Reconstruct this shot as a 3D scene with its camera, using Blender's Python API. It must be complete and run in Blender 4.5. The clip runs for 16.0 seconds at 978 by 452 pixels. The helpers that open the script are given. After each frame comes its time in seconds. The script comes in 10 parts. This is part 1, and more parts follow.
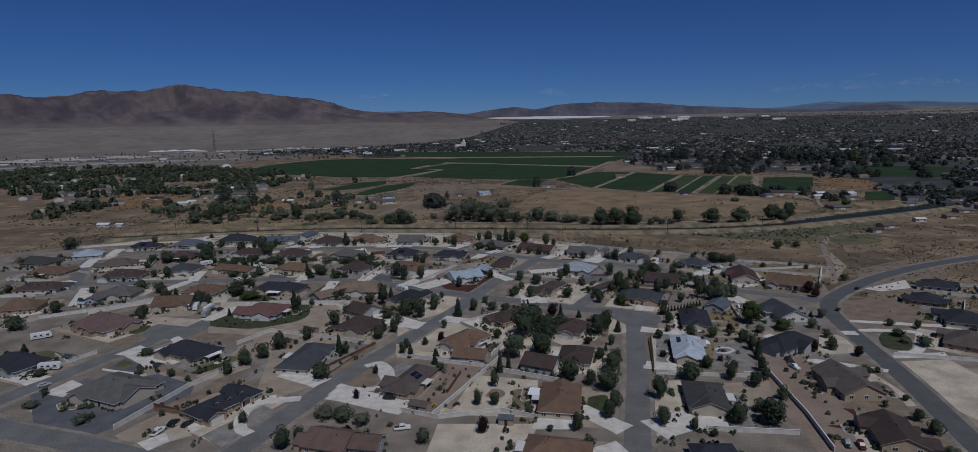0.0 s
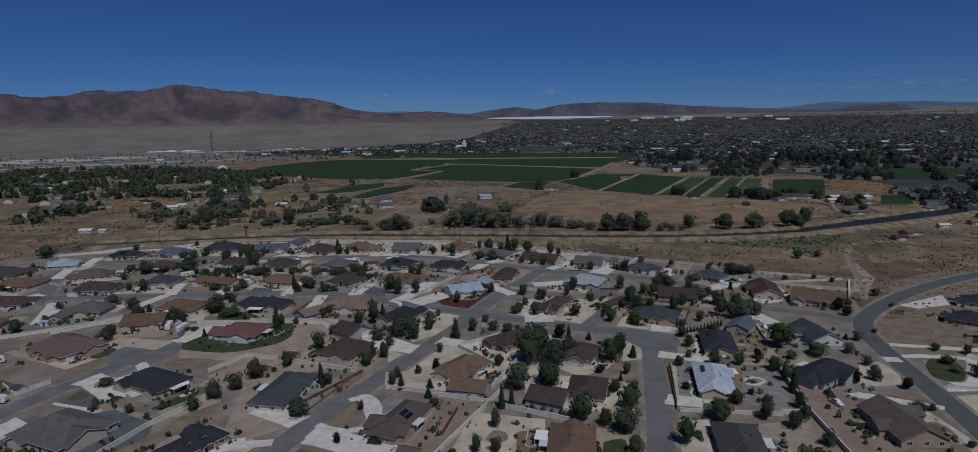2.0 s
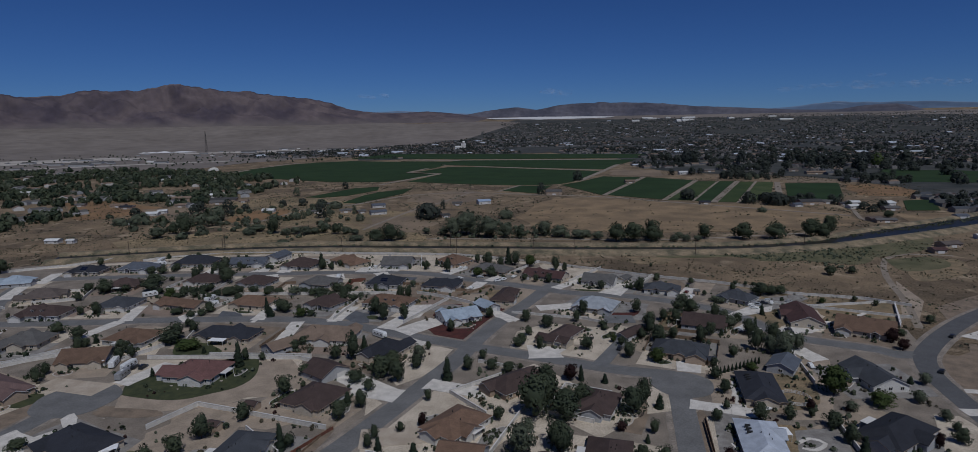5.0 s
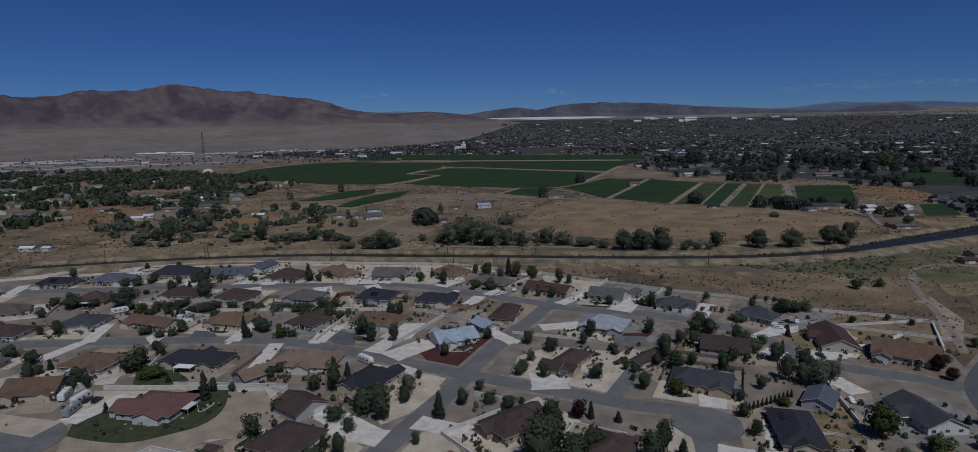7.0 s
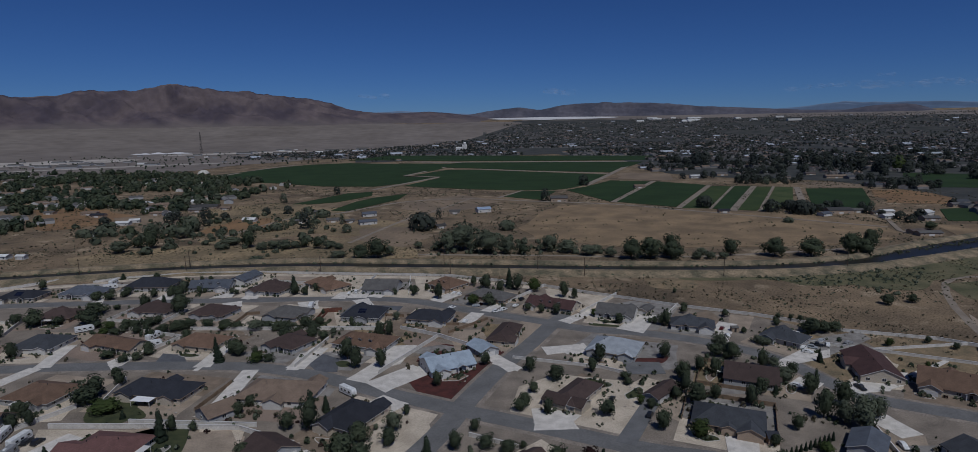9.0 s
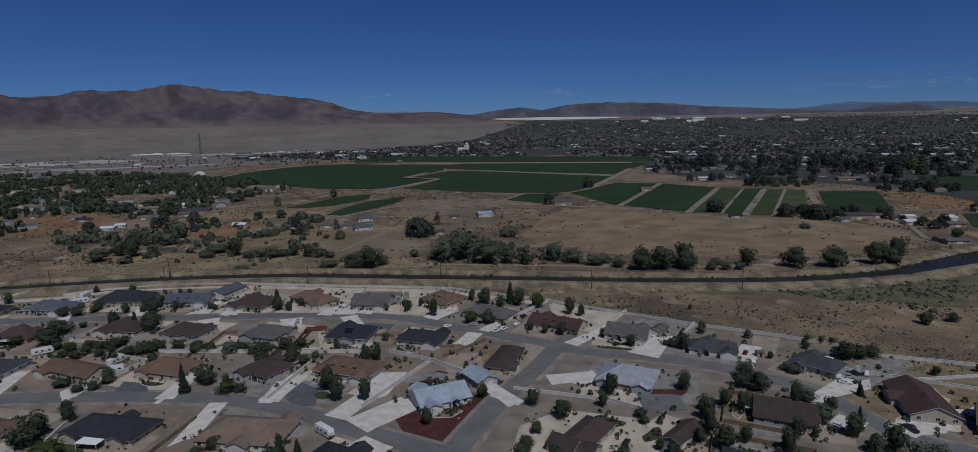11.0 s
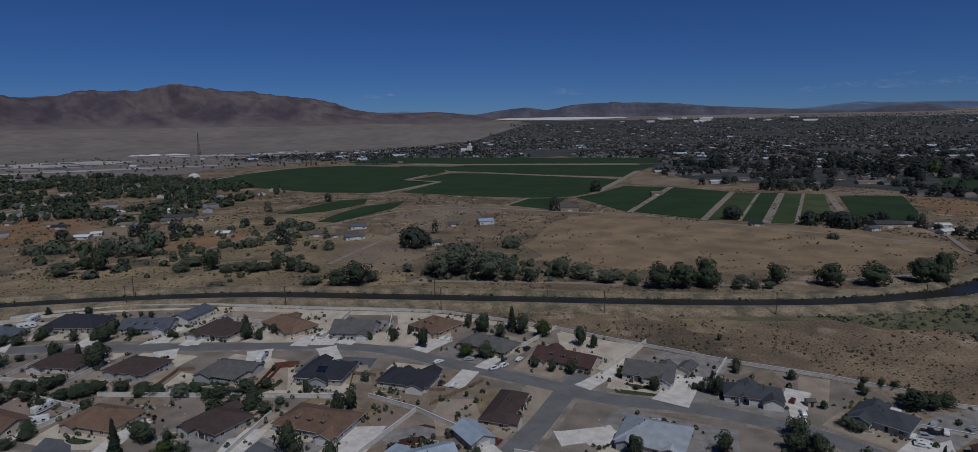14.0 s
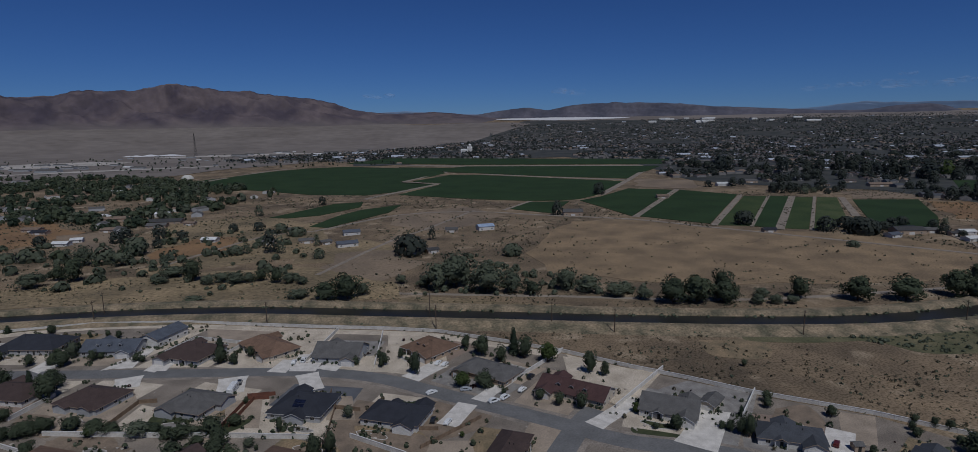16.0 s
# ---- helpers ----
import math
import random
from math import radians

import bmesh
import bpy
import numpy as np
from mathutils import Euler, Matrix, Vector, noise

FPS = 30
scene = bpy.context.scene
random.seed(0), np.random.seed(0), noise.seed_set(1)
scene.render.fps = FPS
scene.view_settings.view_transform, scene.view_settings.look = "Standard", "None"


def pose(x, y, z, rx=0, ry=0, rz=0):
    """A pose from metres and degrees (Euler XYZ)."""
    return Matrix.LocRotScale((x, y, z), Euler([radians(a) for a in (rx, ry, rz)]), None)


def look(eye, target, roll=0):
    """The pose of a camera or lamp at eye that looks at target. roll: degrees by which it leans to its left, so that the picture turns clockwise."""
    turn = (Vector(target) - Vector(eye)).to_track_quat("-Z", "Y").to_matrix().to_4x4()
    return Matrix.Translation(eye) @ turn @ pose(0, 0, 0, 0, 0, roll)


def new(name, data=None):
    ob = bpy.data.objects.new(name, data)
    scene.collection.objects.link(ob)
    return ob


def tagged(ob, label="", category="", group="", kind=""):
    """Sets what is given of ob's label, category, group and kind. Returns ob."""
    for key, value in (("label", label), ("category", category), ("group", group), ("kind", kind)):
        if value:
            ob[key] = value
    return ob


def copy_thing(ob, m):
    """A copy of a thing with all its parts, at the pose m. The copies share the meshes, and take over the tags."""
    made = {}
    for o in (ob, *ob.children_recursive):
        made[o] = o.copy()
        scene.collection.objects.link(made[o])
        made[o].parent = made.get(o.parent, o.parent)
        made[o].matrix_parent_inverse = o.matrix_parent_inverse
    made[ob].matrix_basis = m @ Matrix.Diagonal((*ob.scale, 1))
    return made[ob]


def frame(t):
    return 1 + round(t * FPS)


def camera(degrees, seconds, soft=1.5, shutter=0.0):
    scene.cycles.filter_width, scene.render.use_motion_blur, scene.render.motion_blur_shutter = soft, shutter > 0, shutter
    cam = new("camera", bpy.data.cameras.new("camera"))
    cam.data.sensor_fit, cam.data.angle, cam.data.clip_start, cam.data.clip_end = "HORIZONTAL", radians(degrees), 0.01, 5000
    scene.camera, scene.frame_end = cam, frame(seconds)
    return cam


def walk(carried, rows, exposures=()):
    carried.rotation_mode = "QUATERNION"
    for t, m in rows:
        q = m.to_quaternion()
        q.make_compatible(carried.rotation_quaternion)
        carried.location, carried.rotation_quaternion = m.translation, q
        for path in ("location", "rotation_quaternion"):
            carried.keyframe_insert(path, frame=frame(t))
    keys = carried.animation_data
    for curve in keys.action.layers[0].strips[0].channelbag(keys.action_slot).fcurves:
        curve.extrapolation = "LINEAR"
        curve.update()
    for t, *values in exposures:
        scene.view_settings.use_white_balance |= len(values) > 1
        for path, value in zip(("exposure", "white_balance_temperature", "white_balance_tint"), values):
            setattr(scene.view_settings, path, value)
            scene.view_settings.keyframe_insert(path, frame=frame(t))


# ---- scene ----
EXPOSURE, KELVIN = -0.38, 5950
cam = camera(78.0, 16.0, soft=0.75)
ROWS = [
    (0.0, pose(0.00, 0.00, 100.00, 80.289, 0.80, -0.109)),
    (0.5, pose(0.07, 7.46, 100.21, 80.290, 0.80, -0.063)),
    (1.0, pose(0.14, 14.93, 100.43, 80.292, 0.80, -0.032)),
    (1.5, pose(0.20, 22.39, 100.64, 80.294, 0.80, -0.014)),
    (2.0, pose(0.27, 29.85, 100.85, 80.296, 0.80, -0.005)),
    (2.5, pose(0.35, 37.31, 101.05, 80.298, 0.80, -0.003)),
    (3.0, pose(0.44, 44.78, 101.26, 80.300, 0.80, -0.005)),
    (3.5, pose(0.56, 52.24, 101.46, 80.302, 0.80, -0.008)),
    (4.0, pose(0.71, 59.70, 101.67, 80.304, 0.80, -0.012)),
    (4.5, pose(0.89, 67.17, 101.87, 80.306, 0.80, -0.013)),
    (5.0, pose(1.11, 74.63, 102.07, 80.308, 0.80, -0.012)),
    (5.5, pose(1.35, 82.09, 102.26, 80.310, 0.80, -0.005)),
    (6.0, pose(1.64, 89.56, 102.46, 80.311, 0.80, 0.007)),
    (6.5, pose(1.96, 97.02, 102.65, 80.313, 0.80, 0.026)),
    (7.0, pose(2.31, 104.48, 102.85, 80.315, 0.80, 0.052)),
    (7.5, pose(2.69, 111.94, 103.04, 80.317, 0.80, 0.085)),
    (8.0, pose(3.11, 119.41, 103.23, 80.319, 0.80, 0.126)),
    (8.5, pose(3.55, 126.87, 103.42, 80.321, 0.80, 0.174)),
    (9.0, pose(4.02, 134.33, 103.60, 80.323, 0.80, 0.230)),
    (9.5, pose(4.50, 141.80, 103.79, 80.325, 0.80, 0.291)),
    (10.0, pose(4.99, 149.26, 103.97, 80.327, 0.80, 0.358)),
    (10.5, pose(5.49, 156.72, 104.15, 80.329, 0.80, 0.430)),
    (11.0, pose(5.98, 164.18, 104.33, 80.330, 0.80, 0.504)),
    (11.5, pose(6.46, 171.65, 104.51, 80.332, 0.80, 0.580)),
    (12.0, pose(6.92, 179.11, 104.69, 80.334, 0.80, 0.655)),
    (12.5, pose(7.35, 186.57, 104.86, 80.336, 0.80, 0.728)),
    (13.0, pose(7.73, 194.04, 105.04, 80.338, 0.80, 0.797)),
    (13.5, pose(8.06, 201.50, 105.21, 80.340, 0.80, 0.858)),
    (14.0, pose(8.32, 208.96, 105.38, 80.342, 0.80, 0.909)),
    (14.5, pose(8.49, 216.43, 105.55, 80.344, 0.80, 0.947)),
    (15.0, pose(8.57, 223.89, 105.72, 80.346, 0.80, 0.969)),
    (15.5, pose(8.54, 231.35, 105.88, 80.348, 0.80, 0.971)),
    (16.0, pose(8.38, 238.81, 106.05, 80.350, 0.80, 0.949)),
]
walk(cam, ROWS, ((0.0, EXPOSURE, KELVIN, 10), (16.0, EXPOSURE, KELVIN, 10)))


# ---- sky, sun ----
SUN_AZ, SUN_EL = radians(156), radians(57)      # clockwise from +y; height over the horizon
world = bpy.data.worlds.new("sky")
scene.world = world
world.use_nodes = True
wn, wl = world.node_tree.nodes, world.node_tree.links
wn.clear()
sky = wn.new("ShaderNodeTexSky")
sky.sky_type, sky.sun_disc = "NISHITA", False
sky.sun_elevation, sky.sun_rotation = SUN_EL, SUN_AZ
sky.altitude, sky.air_density, sky.dust_density, sky.ozone_density = 3000, 1.0, 0.25, 6.0
bg = wn.new("ShaderNodeBackground")
bg.inputs["Strength"].default_value = 0.032
wo = wn.new("ShaderNodeOutputWorld")
deep = wn.new("ShaderNodeMix")          # the clear, dry air of the high desert
deep.data_type, deep.blend_type = "RGBA", "MULTIPLY"
deep.inputs["Factor"].default_value = 1.0
deep.inputs["B"].default_value = (0.62, 0.905, 1.42, 1)
wl.new(sky.outputs[0], deep.inputs["A"])
wl.new(deep.outputs["Result"], bg.inputs["Color"])
wl.new(bg.outputs[0], wo.inputs["Surface"])

sun = new("sun", bpy.data.lights.new("sun", "SUN"))
sun.data.energy, sun.data.angle, sun.data.color = 2.7, radians(0.55), (1.0, 0.975, 0.94)
sun_way = Vector((math.sin(SUN_AZ) * math.cos(SUN_EL), math.cos(SUN_AZ) * math.cos(SUN_EL), math.sin(SUN_EL)))
sun.matrix_world = look(sun_way * 400, (0, 0, 0))

# ---- materials ----
MATS = {}


def surface(name, colour, second=None, rough=0.9, scale=0.4, fine=6.0, amount=0.5, bump=0.3, metal=0.0, random_tint=0.0, spec=0.3):
    """A two-scale mottled surface in world space; second is the colour of the broad patches."""
    if name in MATS:
        return MATS[name]
    m = bpy.data.materials.new(name)
    m.use_nodes = True
    n, l = m.node_tree.nodes, m.node_tree.links
    b = n["Principled BSDF"]
    geo = n.new("ShaderNodeNewGeometry")
    big, small = n.new("ShaderNodeTexNoise"), n.new("ShaderNodeTexNoise")
    big.inputs["Scale"].default_value, big.inputs["Detail"].default_value = scale, 5
    small.inputs["Scale"].default_value, small.inputs["Detail"].default_value = fine, 4
    l.new(geo.outputs["Position"], big.inputs["Vector"])
    l.new(geo.outputs["Position"], small.inputs["Vector"])
    ramp = n.new("ShaderNodeValToRGB")
    ramp.color_ramp.elements[0].position, ramp.color_ramp.elements[1].position = 0.36, 0.64
    second = second or tuple(c * 0.75 for c in colour)
    ramp.color_ramp.elements[0].color, ramp.color_ramp.elements[1].color = (*second, 1), (*colour, 1)
    l.new(big.outputs["Fac"], ramp.inputs[0])
    mix = n.new("ShaderNodeMix")
    mix.data_type, mix.blend_type = "RGBA", "OVERLAY"
    mix.inputs["Factor"].default_value = amount
    l.new(ramp.outputs[0], mix.inputs["A"])
    l.new(small.outputs["Fac"], mix.inputs["B"])
    out = mix.outputs["Result"]
    if random_tint:
        info, hsv = n.new("ShaderNodeObjectInfo"), n.new("ShaderNodeHueSaturation")
        rng = n.new("ShaderNodeMapRange")
        rng.inputs["To Min"].default_value, rng.inputs["To Max"].default_value = 1 - random_tint, 1 + random_tint
        l.new(info.outputs["Random"], rng.inputs["Value"])
        l.new(rng.outputs[0], hsv.inputs["Value"])
        l.new(out, hsv.inputs["Color"])
        out = hsv.outputs[0]
    l.new(out, b.inputs["Base Color"])
    b.inputs["Roughness"].default_value, b.inputs["Metallic"].default_value = rough, metal
    b.inputs["Specular IOR Level"].default_value = spec
    if bump:
        bn = n.new("ShaderNodeBump")
        bn.inputs["Strength"].default_value, bn.inputs["Distance"].default_value = bump, 0.1
        l.new(small.outputs["Fac"], bn.inputs["Height"])
        l.new(bn.outputs[0], b.inputs["Normal"])
    MATS[name] = m
    return m


def leaves(name, colour, dark):
    """Foliage that varies from clump to clump and from plant to plant."""
    m = bpy.data.materials.new(name)
    m.use_nodes = True
    n, l = m.node_tree.nodes, m.node_tree.links
    b = n["Principled BSDF"]
    geo, info = n.new("ShaderNodeNewGeometry"), n.new("ShaderNodeObjectInfo")
    add, fr = n.new("ShaderNodeMath"), n.new("ShaderNodeMath")
    add.operation, fr.operation = "ADD", "MULTIPLY"
    fr.inputs[1].default_value = 0.5
    l.new(geo.outputs["Random Per Island"], add.inputs[0])
    l.new(info.outputs["Random"], add.inputs[1])
    l.new(add.outputs[0], fr.inputs[0])
    mix = n.new("ShaderNodeMix")
    mix.data_type = "RGBA"
    mix.inputs["A"].default_value, mix.inputs["B"].default_value = (*dark, 1), (*colour, 1)
    l.new(fr.outputs[0], mix.inputs["Factor"])
    l.new(mix.outputs["Result"], b.inputs["Base Color"])
    b.inputs["Roughness"].default_value = 0.8
    b.inputs["Specular IOR Level"].default_value = 0.15
    thin, both = n.new("ShaderNodeBsdfTranslucent"), n.new("ShaderNodeMixShader")
    both.inputs[0].default_value = 0.38
    l.new(mix.outputs["Result"], thin.inputs["Color"])
    l.new(b.outputs[0], both.inputs[1])
    l.new(thin.outputs[0], both.inputs[2])
    l.new(both.outputs[0], n["Material Output"].inputs["Surface"])
    MATS[name] = m
    return m


def desert():
    """Dry open land: tan soil, straw-coloured grass, bare paths and dark scrub flecks."""
    m = bpy.data.materials.new("desert_soil")
    m.use_nodes = True
    n, l = m.node_tree.nodes, m.node_tree.links
    b = n["Principled BSDF"]
    geo = n.new("ShaderNodeNewGeometry")

    def layer(scale, lo, hi, a, c, detail=6):
        t, r = n.new("ShaderNodeTexNoise"), n.new("ShaderNodeValToRGB")
        t.inputs["Scale"].default_value, t.inputs["Detail"].default_value = scale, detail
        r.color_ramp.elements[0].position, r.color_ramp.elements[1].position = lo, hi
        r.color_ramp.elements[0].color, r.color_ramp.elements[1].color = (*a, 1), (*c, 1)
        l.new(geo.outputs["Position"], t.inputs["Vector"])
        l.new(t.outputs["Fac"], r.inputs[0])
        return t, r.outputs[0]

    _, broad = layer(0.016, 0.36, 0.66, (0.110, 0.084, 0.059), (0.310, 0.226, 0.144))
    _, mid = layer(0.07, 0.35, 0.7, (0.088, 0.070, 0.049), (0.240, 0.176, 0.112))
    t3, flecks = layer(0.9, 0.40, 0.54, (0.34, 0.34, 0.29), (1, 1, 1), 9)
    _, bare = layer(0.05, 0.56, 0.68, (0, 0, 0), (1, 1, 1), 9)
    m0, m1, m2 = n.new("ShaderNodeMix"), n.new("ShaderNodeMix"), n.new("ShaderNodeMix")
    m0.data_type = m1.data_type = m2.data_type = "RGBA"
    m0.inputs["B"].default_value = (0.345, 0.268, 0.184, 1)
    l.new(bare, m0.inputs["Factor"])
    m2.blend_type = "MULTIPLY"
    m1.inputs["Factor"].default_value, m2.inputs["Factor"].default_value = 0.38, 0.65
    l.new(broad, m1.inputs["A"])
    l.new(mid, m1.inputs["B"])
    l.new(m1.outputs["Result"], m0.inputs["A"])
    l.new(m0.outputs["Result"], m2.inputs["A"])
    l.new(flecks, m2.inputs["B"])
    l.new(m2.outputs["Result"], b.inputs["Base Color"])
    b.inputs["Roughness"].default_value = 0.95
    b.inputs["Specular IOR Level"].default_value = 0.15
    bn = n.new("ShaderNodeBump")
    bn.inputs["Strength"].default_value, bn.inputs["Distance"].default_value = 0.6, 0.4
    l.new(t3.outputs["Fac"], bn.inputs["Height"])
    l.new(bn.outputs[0], b.inputs["Normal"])
    return m


DESERT = desert()
GRAVEL = {
    "base": surface("yard_gravel", (0.236, 0.198, 0.158), (0.148, 0.124, 0.10), scale=0.09, fine=2.2, amount=0.85),
    "pale": surface("pale_gravel", (0.515, 0.44, 0.345), (0.37, 0.312, 0.24), scale=0.12, fine=2.2, amount=0.75),
    "tan": surface("tan_soil", (0.33, 0.265, 0.20), (0.245, 0.197, 0.148), scale=0.15, fine=2),
    "dirt": surface("brown_dirt", (0.225, 0.17, 0.122), (0.15, 0.117, 0.086), scale=0.2, fine=2),
    "dirtgray": surface("graded_dirt", (0.25, 0.19, 0.15), (0.205, 0.155, 0.12), scale=0.1, fine=2),
    "gravelgray": surface("grey_gravel", (0.25, 0.235, 0.215), (0.17, 0.155, 0.14), scale=0.25, fine=3),
    "gravelblue": surface("slate_gravel", (0.110, 0.113, 0.122), (0.082, 0.085, 0.092), scale=0.2, fine=3),
    "redmulch": surface("red_mulch", (0.088, 0.029, 0.023), (0.055, 0.02, 0.017), scale=0.3, fine=4),
    "lawn": surface("lawn_grass", (0.056, 0.062, 0.027), (0.032, 0.040, 0.018), scale=0.3, fine=5),
    "greenweeds": surface("green_weeds", (0.135, 0.118, 0.064), (0.072, 0.074, 0.036), scale=0.06, fine=1.2, amount=0.8),
    "weeds": surface("dry_weeds", (0.245, 0.178, 0.105), (0.14, 0.112, 0.068), scale=0.15, fine=1.5, amount=0.8),
}
YARD_WORDS = {
    "base": "mottled tan gravel ground between the house lots", "pale": "pale raked gravel yard beside a house", "tan": "bare tan soil yard beside a house",
    "dirt": "rough brown dirt lot with weeds", "dirtgray": "graded brown dirt lot behind a wall", "gravelgray": "grey gravel yard with scattered rocks",
    "gravelblue": "slate-grey gravel front yard", "redmulch": "dark red mulch garden bed round a house", "lawn": "small mown green lawn beside a house",
    "greenweeds": "green weedy strip along the damp canal side", "weeds": "dry straw-coloured weedy lot"}
CONCRETE = {"concrete": surface("drive_concrete", (0.60, 0.56, 0.505), (0.47, 0.437, 0.39), scale=0.3, fine=4, bump=0.1),
            "asphalt": surface("drive_asphalt", (0.15, 0.15, 0.15), (0.115, 0.115, 0.115), scale=0.2, fine=5),
            "tan": surface("drive_gravel", (0.42, 0.355, 0.28), (0.34, 0.28, 0.215), scale=0.2, fine=4)}
ASPHALT = surface("road_asphalt", (0.152, 0.149, 0.145), (0.120, 0.118, 0.115), rough=0.9, scale=0.12, fine=1.8, amount=0.45)
ASPHALT_NEW = surface("road_asphalt_new", (0.098, 0.098, 0.100), (0.080, 0.080, 0.082), rough=0.9, scale=0.12, fine=1.8, amount=0.4)
SHOULDER = surface("road_shoulder", (0.26, 0.22, 0.18), (0.165, 0.142, 0.118), scale=0.15, fine=1.6, amount=0.8)
WATER = surface("canal_water", (0.026, 0.025, 0.020), (0.016, 0.016, 0.013), rough=0.38, scale=0.05, fine=0.8, bump=0.5, spec=0.2)
BANK = surface("canal_bank", (0.245, 0.188, 0.12), (0.098, 0.088, 0.056), scale=0.11, fine=0.9, amount=0.9)
WALLS = {"white": surface("block_wall", (0.60, 0.57, 0.52), (0.48, 0.452, 0.41), scale=0.4, fine=3, bump=0.1),
         "wood": surface("fence_wood", (0.22, 0.155, 0.105), (0.15, 0.105, 0.07), scale=0.5, fine=5),
         "redwood": surface("fence_redwood", (0.17, 0.07, 0.045), (0.12, 0.05, 0.035), scale=0.5, fine=5)}
ROOFS = {
    "slate": (0.028, 0.030, 0.038), "slategray": (0.056, 0.060, 0.068), "gray": (0.105, 0.10, 0.095), "darkgray": (0.060, 0.058, 0.057), "bluegray": (0.085, 0.095, 0.115),
    "darkbrown": (0.066, 0.045, 0.040), "brown": (0.135, 0.085, 0.058), "orange": (0.158, 0.098, 0.066), "maroon": (0.080, 0.043, 0.040), "redbrown": (0.13, 0.085, 0.07),
    "tan": (0.185, 0.135, 0.10), "red": (0.15, 0.078, 0.070), "redgray": (0.13, 0.085, 0.078), "graybrown": (0.105, 0.085, 0.075), "bluemetal": (0.29, 0.34, 0.39),
    "whiteroof": (0.42, 0.45, 0.50), "palemetal": (0.36, 0.385, 0.41), "white": (0.6, 0.6, 0.58), "blue": (0.30, 0.37, 0.48), "dome": (0.6, 0.58, 0.52)}
ROOF_WORDS = {"slate": "dark slate-coloured", "slategray": "slate-grey", "gray": "weathered grey", "darkgray": "dark grey", "bluegray": "blue-grey", "darkbrown": "dark brown",
              "brown": "brown", "orange": "orange-brown", "maroon": "maroon", "redbrown": "reddish brown", "tan": "tan", "red": "faded red", "redgray": "dusty red-grey",
              "graybrown": "grey-brown", "bluemetal": "pale blue metal", "whiteroof": "white-grey metal", "palemetal": "pale grey metal", "white": "white metal", "blue": "pale blue metal", "dome": "white"}


def roof_material(key):
    """Shingle courses (or metal ribs) as fine relief over a weathered colour."""
    name = "roof_" + key
    if name in MATS:
        return MATS[name]
    metal = key in ("bluemetal", "palemetal", "whiteroof", "white", "blue")
    m = surface(name, ROOFS[key], tuple(c * 0.8 for c in ROOFS[key]), rough=0.55 if metal else 0.92, scale=0.35, fine=3.5, amount=0.3 if metal else 0.6, bump=0.12, random_tint=0.12)
    return m


STUCCO = [surface("stucco_cream", (0.46, 0.40, 0.32), (0.41, 0.355, 0.28), scale=0.3, fine=4, bump=0.1, random_tint=0.08),
          surface("stucco_white", (0.56, 0.54, 0.50), (0.50, 0.48, 0.44), scale=0.3, fine=4, bump=0.1, random_tint=0.08),
          surface("stucco_grey", (0.36, 0.36, 0.36), (0.31, 0.31, 0.31), scale=0.3, fine=4, bump=0.1, random_tint=0.08),
          surface("stucco_tan", (0.36, 0.275, 0.20), (0.31, 0.235, 0.17), scale=0.3, fine=4, bump=0.1, random_tint=0.08)]
TRIM = surface("white_trim", (0.60, 0.58, 0.55), (0.55, 0.53, 0.5), rough=0.6, scale=1, fine=8, amount=0.15, bump=0.0)
GLASS = surface("window_glass", (0.02, 0.024, 0.03), (0.012, 0.014, 0.018), rough=0.08, scale=0.5, fine=2, bump=0.0, spec=0.6)
SOLAR = surface("solar_cells", (0.012, 0.016, 0.035), (0.008, 0.01, 0.022), rough=0.15, scale=0.6, fine=3, bump=0.0, spec=0.5)
DARK = surface("dark_metal", (0.03, 0.03, 0.03), rough=0.6, scale=1, fine=6, amount=0.2)
RUBBER = surface("tyre_rubber", (0.02, 0.02, 0.02), rough=0.9, scale=3, fine=20, amount=0.2)
BARK = surface("bark", (0.12, 0.085, 0.06), (0.08, 0.055, 0.04), scale=1, fine=8)
POLE_WOOD = surface("pole_wood", (0.10, 0.075, 0.055), (0.07, 0.05, 0.038), scale=0.5, fine=6)
LEAF = {"r": leaves("leaf_green", (0.093, 0.112, 0.066), (0.048, 0.062, 0.040)), "c": leaves("leaf_juniper", (0.058, 0.078, 0.048), (0.031, 0.046, 0.031)),
        "o": leaves("leaf_olive", (0.148, 0.166, 0.112), (0.080, 0.094, 0.064)), "b": leaves("leaf_bright", (0.085, 0.115, 0.038), (0.046, 0.066, 0.022)),
        "p": leaves("leaf_plum", (0.055, 0.028, 0.026), (0.022, 0.012, 0.012)), "s": leaves("leaf_sage", (0.155, 0.135, 0.092), (0.085, 0.076, 0.050))}
# Far-off foliage greyed towards blue: haze of distance put into the leaf colours.
TOWN_LEAF_HAZED = {"r": leaves("leaf_town_hazed", (0.066, 0.076, 0.060), (0.036, 0.043, 0.039)), "c": leaves("leaf_town_dark_hazed", (0.046, 0.056, 0.050), (0.027, 0.033, 0.033)), "o": leaves("leaf_town_grey_hazed", (0.07, 0.076, 0.066), (0.034, 0.038, 0.034))}
